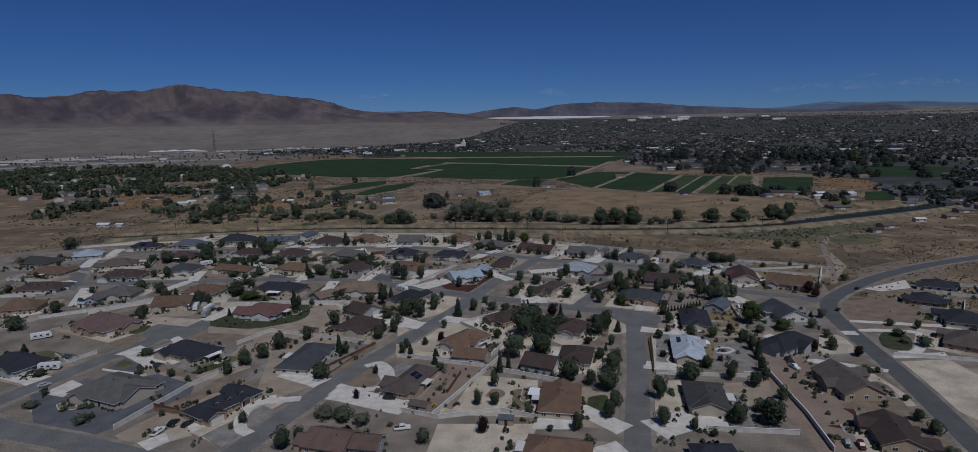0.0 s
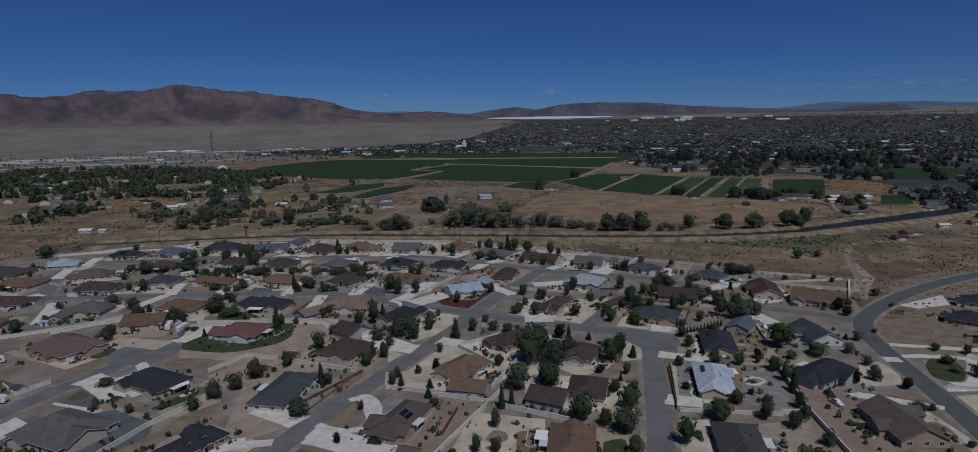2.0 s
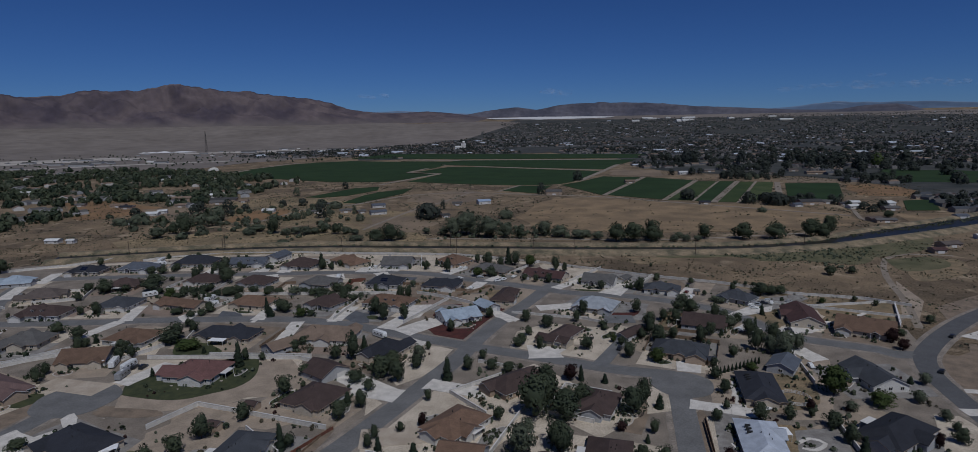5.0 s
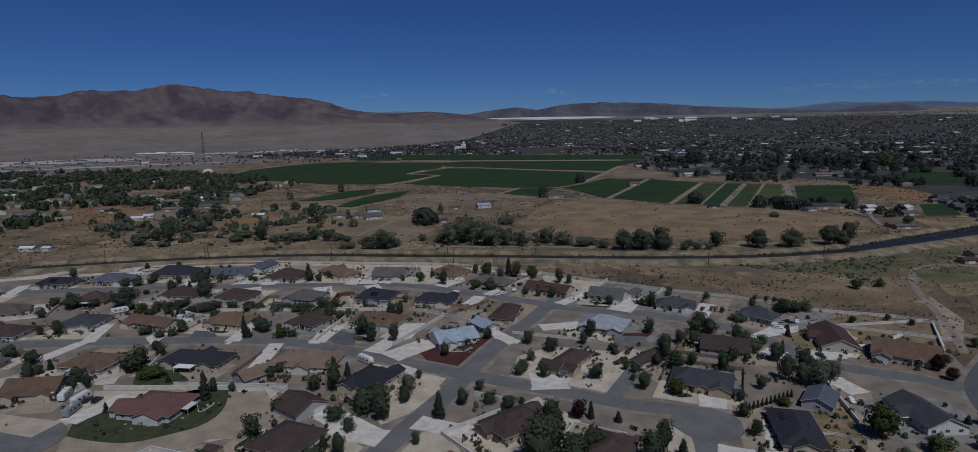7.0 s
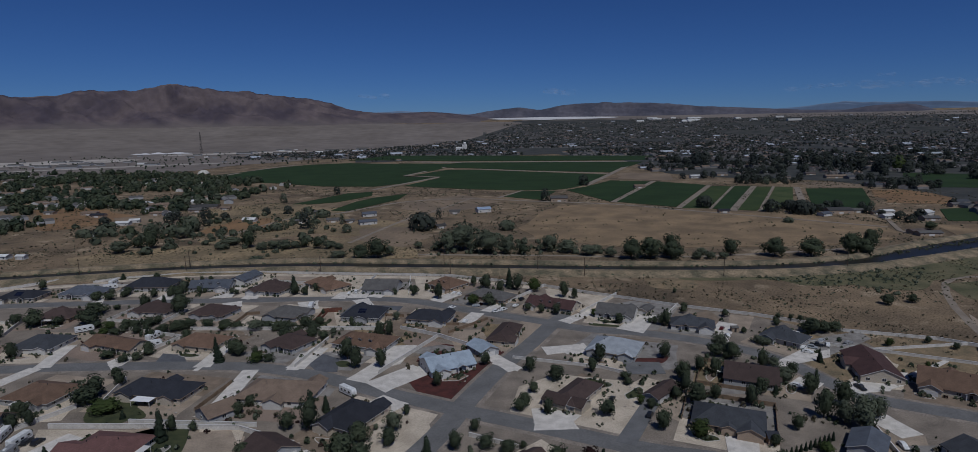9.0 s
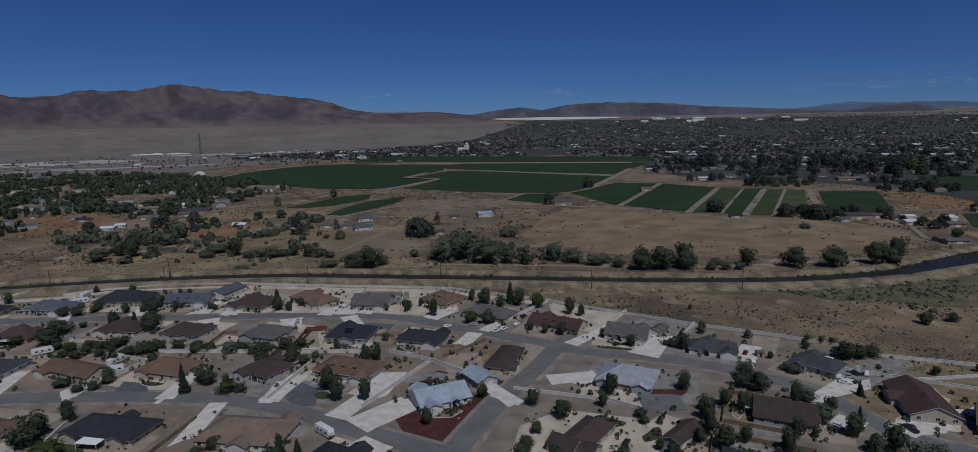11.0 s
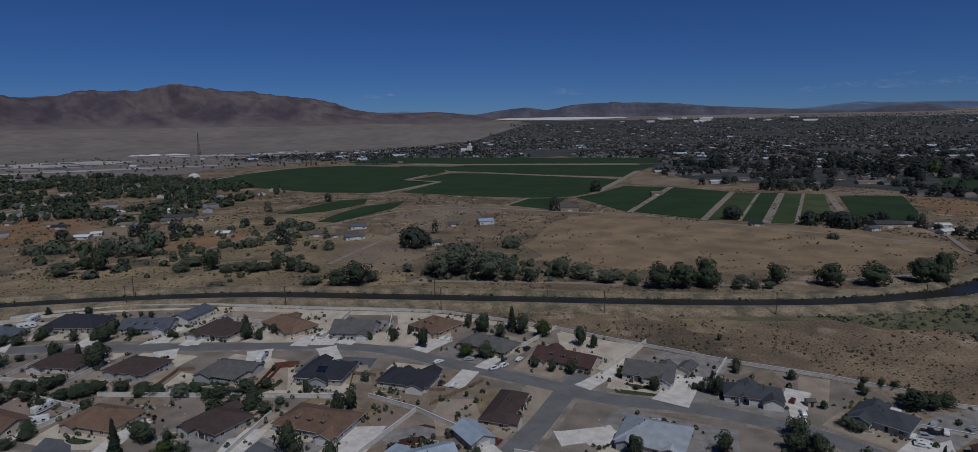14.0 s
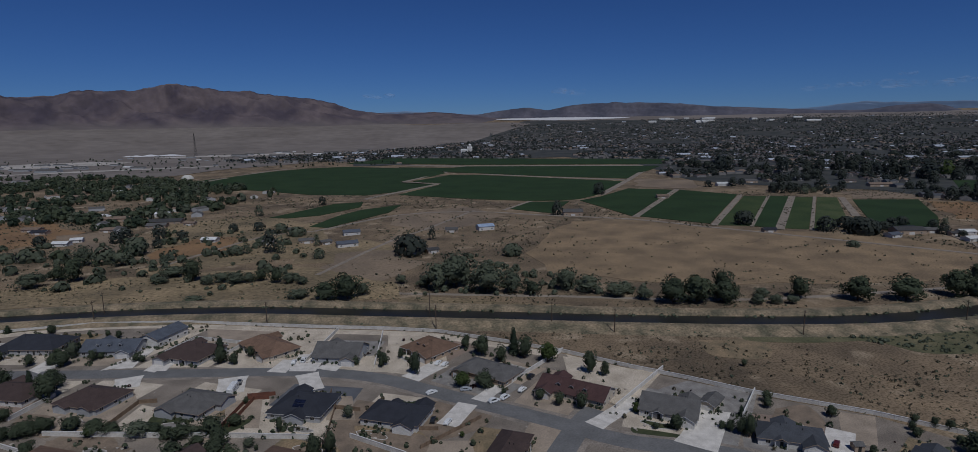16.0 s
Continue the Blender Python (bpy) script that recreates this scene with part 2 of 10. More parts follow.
CROPS = {"green": surface("alfalfa", (0.030, 0.051, 0.021), (0.022, 0.039, 0.016), scale=0.02, fine=0.5, amount=0.35, spec=0.1), "darkgreen": surface("alfalfa_dark", (0.025, 0.043, 0.016), scale=0.02, fine=0.5, spec=0.1),
         "green2": surface("alfalfa_cut", (0.052, 0.070, 0.028), (0.036, 0.054, 0.022), scale=0.03, fine=0.5, spec=0.1), "olive": surface("alfalfa_thin", (0.07, 0.085, 0.038), (0.045, 0.064, 0.026), scale=0.03, fine=0.5, spec=0.1),
         "straw": surface("stubble", (0.258, 0.182, 0.104), (0.155, 0.111, 0.066), scale=0.035, fine=0.9, amount=0.9), "tan": surface("fallow_soil", (0.225, 0.168, 0.112), (0.155, 0.118, 0.082), scale=0.02, fine=0.4),
         "grass": surface("dry_grass", (0.255, 0.19, 0.108), (0.145, 0.112, 0.066), scale=0.02, fine=0.35, amount=0.9),
         "orange": surface("fallow_orange", (0.235, 0.142, 0.07), (0.165, 0.10, 0.052), scale=0.02, fine=0.4)}
CROP_WORDS = {"green": "dark green irrigated alfalfa field", "darkgreen": "deep green alfalfa field", "green2": "freshly cut lighter green field", "olive": "thin olive-green field strip",
              "straw": "dry straw-coloured pasture", "grass": "yellow dry grass beside the canal", "tan": "bare fallow field", "orange": "orange-brown fallow field"}

# ---- building helpers ----


def mesh_of(bm, name, material):
    me = bpy.data.meshes.new(name)
    bm.to_mesh(me)
    bm.free()
    for m in material if isinstance(material, (list, tuple)) else [material]:
        me.materials.append(m)
    return me


def part(name, bm, material, parent, label=""):
    ob = new(name, bm if isinstance(bm, bpy.types.Mesh) else mesh_of(bm, name, material))
    ob.parent = parent
    return tagged(ob, label)


def box(bm, x0, x1, y0, y1, z0, z1, taper=0.0):
    """An upright box; taper draws the top in on all sides."""
    v = [bm.verts.new(p) for p in ((x0, y0, z0), (x1, y0, z0), (x1, y1, z0), (x0, y1, z0),
                                  (x0 + taper, y0 + taper, z1), (x1 - taper, y0 + taper, z1), (x1 - taper, y1 - taper, z1), (x0 + taper, y1 - taper, z1))]
    for f in ((3, 2, 1, 0), (4, 5, 6, 7), (0, 1, 5, 4), (1, 2, 6, 5), (2, 3, 7, 6), (3, 0, 4, 7)):
        bm.faces.new([v[i] for i in f])
    return v


def prism(bm, base, z0, z1):
    """An upright slab over a counter-clockwise outline."""
    lo, hi = [bm.verts.new((x, y, z0)) for x, y in base], [bm.verts.new((x, y, z1)) for x, y in base]
    bm.faces.new(hi)
    for i in range(len(base)):
        j = (i + 1) % len(base)
        bm.faces.new((lo[i], lo[j], hi[j], hi[i]))


def ccw(p):
    a = sum(p[i - 1][0] * p[i][1] - p[i][0] * p[i - 1][1] for i in range(len(p)))
    return p if a > 0 else p[::-1]


def spline(p, step=6.0):
    """Even points along a Catmull-Rom curve through p."""
    p = [np.array(q, float) for q in p]
    q = [2 * p[0] - p[1]] + p + [2 * p[-1] - p[-2]]
    out = []
    for i in range(1, len(q) - 2):
        n = max(2, int(np.linalg.norm(q[i + 1] - q[i]) / step))
        for k in range(n):
            t = k / n
            out.append(0.5 * (2 * q[i] + (q[i + 1] - q[i - 1]) * t + (2 * q[i - 1] - 5 * q[i] + 4 * q[i + 1] - q[i + 2]) * t * t
                              + (3 * q[i] - q[i - 1] - 3 * q[i + 1] + q[i + 2]) * t ** 3))
    return np.array(out + [p[-1]])


def ribbon(line, profile):
    """A strip along line with a cross-section of (offset, height) pairs."""
    d = np.gradient(line, axis=0)
    d /= np.linalg.norm(d, axis=1)[:, None] + 1e-9
    nrm = np.stack([-d[:, 1], d[:, 0]], 1)
    bm = bmesh.new()
    rows = [[bm.verts.new((*(p + n * o), h)) for o, h in profile] for p, n in zip(line, nrm)]
    for a, b in zip(rows, rows[1:]):
        for k in range(len(profile) - 1):
            bm.faces.new((a[k + 1], a[k], b[k], b[k + 1]))
    return bm


def inside(x, y, poly):
    hit = False
    for (x0, y0), (x1, y1) in zip(poly, poly[1:] + poly[:1]):
        if (y0 > y) != (y1 > y) and x < (x1 - x0) * (y - y0) / (y1 - y0) + x0:
            hit = not hit
    return hit


# ---- far land: beyond 1.5 km the valley is drawn in towards a rim at 4.3 km and lifts towards the hills ----
EYE = np.array((4.0, 120.0, 102.0))
NEAR, RIM = 1500.0, 4300.0


def far(x, y):
    """Where a point of the wide valley stands in the drawn-in land: x, y, z and its scale."""
    dx, dy = x - EYE[0], y - EYE[1]
    true = math.hypot(dx, dy)
    d = true if true <= NEAR else NEAR + (RIM - NEAR) * (1 - math.exp(-(true - NEAR) / (RIM - NEAR)))
    s = d / max(true, 1e-6)
    lift = min(max((d - 2700) / 1300, 0), 1)
    return EYE[0] + dx * s, EYE[1] + dy * s, EYE[2] * (1 - s) + 80 * lift * lift * (3 - 2 * lift), s


def wide(az, d):
    """The point of the drawn-in land at azimuth az (to the right of +y) and drawn distance d: x, y, z, scale."""
    true = d if d <= NEAR else NEAR - (RIM - NEAR) * math.log(1 - (d - NEAR) / (RIM - NEAR))
    return far(EYE[0] + math.sin(az) * true, EYE[1] + math.cos(az) * true)


def build_ground():
    bm = bmesh.new()
    rad = [0.01] + [60 * i for i in range(1, 26)] + [1500 + 70 * i for i in range(1, 40)] + [4270, 4290]
    n = 160
    rows = [[bm.verts.new(wide(2 * math.pi * k / n, r)[:3]) for k in range(n)] for r in rad]
    for a, b in zip(rows, rows[1:]):
        for k in range(n):
            bm.faces.new((a[k], b[k], b[(k + 1) % n], a[(k + 1) % n])[::-1])
    bm.faces.new(rows[0][::-1])
    for f in bm.faces:
        f.smooth = True
    bm.normal_update()
    ob = new("ground", mesh_of(bm, "ground", DESERT))
    tagged(ob, "dry tan desert valley floor with scrub and straw grass", "ground", kind="structure")


build_ground()

# ---- hills ----


def crest_peak(profile):
    return max(p[1] for p in profile)


def range_of_hills(name, label, profile, d0, d1, material, rough, seed):
    """A ridge between the drawn distances d0 and d1; profile: (azimuth, height of the crest) from left to right."""
    bm = bmesh.new()
    na, nd = (640, 72) if crest_peak(profile) > 150 else (360, 30)
    a0, a1 = profile[0][0], profile[-1][0]
    grid = []
    for i in range(na + 1):
        az = a0 + (a1 - a0) * i / na
        crest = float(np.mean(np.interp([az - 0.004, az, az + 0.004], [p[0] for p in profile], [p[1] for p in profile])))
        crest *= 1 + 0.05 * noise.fractal(Vector((az * 60, seed, 3)), 0.8, 2.0, 4)
        row = []
        for j in range(nd + 1):
            u = j / nd
            x, y, z, s = wide(az, d0 + (d1 - d0) * u)
            shape = math.sin(min(u / 0.72, 1) * math.pi / 2) ** 2.2 if u < 0.72 else math.cos((u - 0.72) / 0.28 * math.pi / 2)
            bend = noise.noise(Vector((az * 5, u * 1.5, seed)))
            p = Vector((az * 15 + seed + u * 0.8 + 0.7 * bend, u * 2.4 + 0.9 * bend, seed * 0.7))
            gully = noise.ridged_multi_fractal(p, 0.95, 2.1, 7, 1.0, 2.0) - 1.1
            spur = noise.fractal(p * 2.3, 0.8, 2.0, 5)
            fold = noise.fractal(Vector((az * 9 + u * 2.0, u * 3.4, seed + 2)), 0.9, 2.0, 3)
            near_top = 1 - 0.97 * max(0, 1 - abs(u - 0.72) / 0.13)
            q = Vector((az * 15 + 1.5 * u + seed + 2.2 * bend, u * 3.4 + 1.2 * bend, seed * 1.3))
            crag = 1 - abs(noise.noise(q)) * 2 + 0.5 * (1 - abs(noise.noise(q * 2.3)) * 2) + 0.3 * (1 - abs(noise.noise(q * 5.1)) * 2)
            slope = math.sin(math.pi * min(max(shape, 0), 1)) ** 0.7
            h = crest * shape * (1 + rough * near_top * (0.42 * gully * (0.45 + 0.4 * math.sin(math.pi * shape)) + 0.13 * spur + 1.0 * fold * (1.15 - shape) + 0.20 * slope * (crag - 0.9)))
            h = min(h, crest * (0.97 if abs(u - 0.72) > 0.02 else 1.0))
            row.append(bm.verts.new((x, y, z + max(h, 0) - 3)))
        grid.append(row)
    for a, b in zip(grid, grid[1:]):
        for k in range(nd):
            bm.faces.new((a[k], b[k], b[k + 1], a[k + 1])[::-1])
    for f in bm.faces:
        f.smooth = True
    bm.normal_update()
    ob = new(name, mesh_of(bm, name, material))
    return tagged(ob, label, "hills", kind="structure")


def fan_rock(name, rock, dark, soil, low, high):
    """Bare rock with dark varnished patches above, pale washed-out fans of soil below."""
    m = surface(name, rock, dark, scale=0.0034, fine=0.02, amount=0.45, bump=0.0)
    n, l = m.node_tree.nodes, m.node_tree.links
    b = n["Principled BSDF"]
    base = b.inputs["Base Color"].links[0].from_socket
    geo, sep, t = n.new("ShaderNodeNewGeometry"), n.new("ShaderNodeSeparateXYZ"), n.new("ShaderNodeTexNoise")
    add, r, mix = n.new("ShaderNodeMath"), n.new("ShaderNodeMapRange"), n.new("ShaderNodeMix")
    t.inputs["Scale"].default_value, t.inputs["Detail"].default_value = 0.007, 5
    add.operation = "MULTIPLY_ADD"
    add.inputs[1].default_value = 70.0
    l.new(geo.outputs["Position"], sep.inputs[0])
    l.new(geo.outputs["Position"], t.inputs["Vector"])
    l.new(t.outputs["Fac"], add.inputs[0])
    l.new(sep.outputs["Z"], add.inputs[2])
    r.inputs["From Min"].default_value, r.inputs["From Max"].default_value = low + 35, high + 35
    l.new(add.outputs[0], r.inputs["Value"])
    mix.data_type = "RGBA"
    mix.inputs["A"].default_value = (*soil, 1)
    l.new(r.outputs[0], mix.inputs["Factor"])
    l.new(base, mix.inputs["B"])
    l.new(mix.outputs["Result"], b.inputs["Base Color"])
    return m


# Mauve cast of the rock colours is partly distance haze painted in.
ROCK = fan_rock("mountain_rock", (0.118, 0.092, 0.093), (0.056, 0.045, 0.057), (0.140, 0.120, 0.108), 78, 150)
for node in ROCK.node_tree.nodes:
    if node.type == "TEX_NOISE" and node.inputs["Scale"].default_value < 0.005:
        node.inputs["Scale"].default_value, node.inputs["Detail"].default_value, node.inputs["Distortion"].default_value = 0.0055, 9, 0.8
    if node.type == "VALTORGB":
        node.color_ramp.elements[0].position, node.color_ramp.elements[1].position = 0.38, 0.64
# Ridge rock tinted bluish: distance haze put into the base colour.
ROCK_FAR_HAZED = surface("far_rock_hazed", (0.102, 0.097, 0.116), (0.054, 0.055, 0.074), scale=0.008, fine=0.05, amount=0.4, bump=0.0)
# The range's pale blue is aerial haze painted as its base colour.
ROCK_HAZED = surface("hazed_rock", (0.16, 0.22, 0.31), (0.145, 0.205, 0.295), scale=0.003, fine=0.02, amount=0.2, bump=0.0)
range_of_hills("backdrop_mountain", "bare brown and mauve desert mountain with eroded gullies, the mauve partly painted haze",
               [(-1.049, 67), (-0.842, 118), (-0.768, 153), (-0.717, 158), (-0.681, 154), (-0.649, 140), (-0.615, 149), (-0.580, 182), (-0.554, 180), (-0.520, 186), (-0.476, 226), (-0.439, 205), (-0.404, 184), (-0.378, 188), (-0.332, 157), (-0.285, 141), (-0.257, 116), (-0.227, 70), (-0.188, 48), (-0.138, 41), (-0.097, 52), (-0.045, 28), (0.006, 0), (0.029, 0)], 3620, 4272, ROCK, 1.0, 3.1)
range_of_hills("backdrop_ridge", "long low brown ridge across the far side of the valley, blue haze painted in",
               [(-0.051, 0), (-0.040, 16), (-0.004, 44), (0.047, 67), (0.078, 44), (0.119, 80), (0.180, 88), (0.259, 81), (0.316, 55), (0.370, 42), (0.465, 17), (0.521, 11), (0.552, 34), (0.588, 41), (0.604, 32), (0.623, 1), (0.681, 0), (0.856, 0), (1.278, 0)], 4090, 4257, ROCK_FAR_HAZED, 1.0, 9.4)
range_of_hills("backdrop_range", "mountain range on the horizon, pale blue-grey from haze painted into its colour",
               [(-0.247, 14), (-0.218, 30), (-0.148, 44), (-0.087, 28), (0.017, 9), (0.361, 2), (0.457, 25), (0.514, 54), (0.567, 43), (0.623, 43), (0.681, 28), (0.758, 14), (1.159, 0)], 4262, 4281, ROCK_HAZED, 0.4, 5.2)

# ---- streets, canal ----
ROAD_LINES = []


def road(name, points, width, label, top=None):
    line = spline(points)
    ROAD_LINES.append(line)
    h = width / 2
    k = len(ROAD_LINES) * 0.006
    ob = new(name, mesh_of(ribbon(line, [(-h - 2.2, 0.02), (-h - 1.6, 0.07 + k), (h + 1.6, 0.07 + k), (h + 2.2, 0.02)]), name, SHOULDER))
    tagged(ob, label, "road", kind="structure")
    part("carriageway", ribbon(line, [(-h, 0.075 + k), (-h + 0.05, 0.12 + k), (0, 0.17 + k), (h - 0.05, 0.12 + k), (h, 0.075 + k)]), top or ASPHALT, ob)


road("road_main", [(-150.0, -10.0), (-120.0, 60.0), (-105.2, 107.4), (-94.4, 135.3), (-84.2, 163.6), (-78.6, 177.4), (-60.8, 226.2), (-39.5, 270.7), (-15.3, 323.5), (-6.9, 347.5), (6.5, 379.5), (21.8, 408.7), (35.1, 437.4), (43.2, 450.6)], 9, "sun-bleached grey asphalt residential street running through the houses")
road("road_north", [(-325.7, 471.3), (-288.5, 479.4), (-225.7, 483.5), (-210.6, 485.2), (-142.2, 486.0), (-79.4, 486.9), (-45.3, 480.4), (-17.3, 465.5), (7.7, 451.8), (29.9, 439.6), (49.6, 427.8), (80.4, 419.6), (109.1, 404.1), (128.7, 383.8), (137.2, 360.0), (145.8, 346.0), (172.7, 330.8), (177.2, 324.9), (189.3, 323.6)], 9, "grey asphalt street curving behind the back row of houses")
road("road_middle", [(-280.6, 381.6), (-238.4, 383.0), (-211.5, 383.5), (-185.5, 385.4), (-158.3, 385.9), (-130.7, 385.8), (-102.3, 383.5), (-72.3, 374.0), (-43.1, 358.2), (-17.3, 345.3), (-6.6, 340.0), (26.8, 324.8), (46.0, 315.5), (58.9, 310.4), (74.1, 306.3), (76.5, 300.8)], 9, "grey asphalt cross street with dusty shoulders")
road("road_court", [(75.1, 307.7), (72.4, 291.3), (64.5, 254.7), (58.5, 227.9), (50.8, 196.4), (44.4, 170.3), (33.6, 123.9), (22.6, 77.2), (8.0, 10.0), (2.0, -20.0)], 8.5, "straight worn grey asphalt street between gravel yards")
road("road_west", [(-186.9, 200.2), (-183.7, 212.7), (-173.4, 243.1), (-169.3, 253.9), (-163.7, 264.2), (-160.8, 276.7), (-157.7, 290.6)], 9, "grey asphalt cul-de-sac lane")
road("road_spur", [(-265.1, 367.1), (-280.8, 400.5), (-296.7, 428.3), (-307.4, 453.1), (-309.4, 475.5), (-295.6, 481.6)], 9, "short grey asphalt side street among the far lots")
road("road_south", [(-208.7, 209.5), (-166.2, 190.7), (-139.0, 181.8), (-108.6, 171.0), (-84.2, 163.6)], 9, "grey asphalt street corner in the foreground")
road("road_east", [(92.0, -20.0), (112.0, 45.0), (129.4, 97.4), (138.4, 125.7), (144.3, 153.0), (149.0, 172.1), (160.3, 219.6), (172.2, 281.7), (180.4, 309.5), (197.3, 332.3), (242.7, 369.0), (295.9, 399.5), (352.2, 422.9), (441.1, 454.4)], 8.5, "wide curving dark asphalt road past open lots", ASPHALT_NEW)


def disc(name, x, y, r, label):
    bm = bmesh.new()
    prism(bm, [(x + r * math.cos(a) * (1 + 0.03 * math.sin(5 * a)), y + r * math.sin(a)) for a in [i * math.pi / 18 for i in range(36)]], 0.02, 0.155)
    tagged(new(name, mesh_of(bm, name, ASPHALT)), label, "road", kind="structure")


disc("road_bulb_spur", -299.3, 432.3, 12, "asphalt turning circle between far lots")
disc("road_bulb_west", -157.7, 290.6, 15, "wide asphalt turning circle at the end of the lane")
disc("road_bulb_corner", 75.5, 297.5, 12, "widened asphalt street corner")

CANAL_LINE = spline([(-345.6, 542.5), (-272.3, 560.1), (-208.0, 570.6), (-137.1, 574.4), (-63.0, 567.7), (7.9, 561.2), (75.5, 554.0), (140.7, 549.1), (207.2, 550.4), (272.6, 563.7), (284.4, 568.2), (399.9, 617.7), (478.9, 655.7), (626.2, 733.3), (842.2, 835.3)]
                    )


CANAL_HALF = np.interp(CANAL_LINE[:, 0], [-400, 285, 350, 400, 900], [9.8, 9.8, 18, 21, 21])
CANAL_WAY = np.gradient(CANAL_LINE, axis=0)
CANAL_WAY /= np.linalg.norm(CANAL_WAY, axis=1)[:, None]
CANAL_SIDE = np.stack([-CANAL_WAY[:, 1], CANAL_WAY[:, 0]], 1)


def canal_sheet():
    """The water, wider in the open bend to the east."""
    bm = bmesh.new()
    rows = [[bm.verts.new((*(p + n * o), 0.2)) for o in (-9.8, k)] for p, n, k in zip(CANAL_LINE, CANAL_SIDE, CANAL_HALF)]
    for a, b in zip(rows, rows[1:]):
        bm.faces.new((a[0], b[0], b[1], a[1]))
    bm.normal_update()
    return bm


tagged(new("canal_water", mesh_of(canal_sheet(), "canal_water", WATER)), "dark still water of an irrigation canal", "water", kind="structure")
for side, name in ((1, "canal_bank_north"), (-1, "canal_bank_south")):
    prof = [(side * 8.4, 0.0), (side * 9.4, 1.5), (side * 11.3, 2.6), (side * 15.5, 2.55), (side * 18.5, 1.2), (side * 24.0, -0.05)]
    tagged(new(name, mesh_of(ribbon(CANAL_LINE + (CANAL_SIDE * (CANAL_HALF - 9.8)[:, None] if side > 0 else 0), prof if side < 0 else prof[::-1]), name, BANK)), "raised earth canal bank with a dusty track on top", "canal bank", kind="structure")

DUST = surface("track_dust", (0.25, 0.21, 0.165), (0.185, 0.152, 0.118), scale=0.1, fine=1.5)


def track(points, width):
    """A graded dirt lane, paler than the land."""
    line = spline(points, 25)
    placed = [far(*p) for p in line]
    width = width * 0.8
    rise = 0.07 if max(p[1] for p in placed) < 700 else 0.5
    ob_mesh = ribbon(np.array([(p[0], p[1]) for p in placed]), [(-width / 2, 0.0), (-width / 2 + 0.2, rise), (width / 2 - 0.2, rise), (width / 2, 0.0)])
    tagged(new("track", mesh_of(ob_mesh, "track", DUST)), "pale graded dirt track between fields", "track", kind="structure")


track([(-181.2, 838.5), (-109.9, 946.9), (-21.6, 965.4), (52.2, 934.4), (152.2, 894.9), (220.9, 838.2), (317.4, 758.7), (381.8, 704.9)], 7)
track([(-255.2, 686.7), (-222.5, 813.7), (-181.2, 838.5)], 5)
track([(-321.5, 619.8), (-200.9, 627.8), (-71.8, 611.4), (46.6, 600.4), (157.4, 590.2), (312.7, 615.6)], 6)
track([(343.9, 512.1), (316.4, 520.3), (288.6, 504.8), (257.8, 455.5), (235.3, 405.0), (210.4, 357.3)], 5)
track([(-403.6, 1860.3), (-257.0, 1839.0), (-76.8, 1771.6), (402.6, 1718.2)], 42)
track([(-28.8, 1517.6), (88.6, 1438.9), (241.4, 1349.3)], 14)
track([(-100.6, 1620.6), (-172.8, 1359.8)], 11)
track([(-172.8, 1359.8), (-100.1, 1318.9)], 12)
track([(-100.1, 1318.9), (-158.5, 1177.4), (-187.6, 1099.6)], 11)
track([(344.5, 1620.6), (239.1, 1337.3), (156.4, 1123.4)], 13)
track([(284.0, 1182.5), (159.5, 910.1)], 10)
track([(354.0, 1106.5), (225.8, 849.1)], 9)
track([(387.0, 1091.8), (260.6, 840.1)], 5)
track([(413.4, 1078.3), (279.9, 822.2)], 11)
track([(442.4, 1074.4), (307.2, 814.4)], 5)
track([(471.3, 1060.9), (397.6, 897.3)], 11)
track([(50.4, 1060.2), (12.2, 974.9)], 7)
track([(-23.4, 979.0), (-64.4, 855.5), (-92.9, 783.9), (-123.8, 658.7)], 5)
track([(-579.7, 1351.0), (-541.0, 1684.9), (-483.8, 1795.5), (-403.6, 1860.3)], 16)
track([(416.7, 784.2), (406.3, 740.5), (380.4, 685.6), (382.8, 658.9)], 6)

# ---- lots, drives, walls ----
LAYER = [0]


def crosses(p):
    """Whether an outline cuts itself."""
    def side(a, b, c):
        return (b[0] - a[0]) * (c[1] - a[1]) - (b[1] - a[1]) * (c[0] - a[0])
    n = len(p)
    for i in range(n):
        for j in range(i + 2, n - (i == 0)):
            a, b, c, d = p[i], p[i + 1], p[j], p[(j + 1) % n]
            if side(a, b, c) * side(a, b, d) < 0 and side(c, d, a) * side(c, d, b) < 0:
                return True
    return False


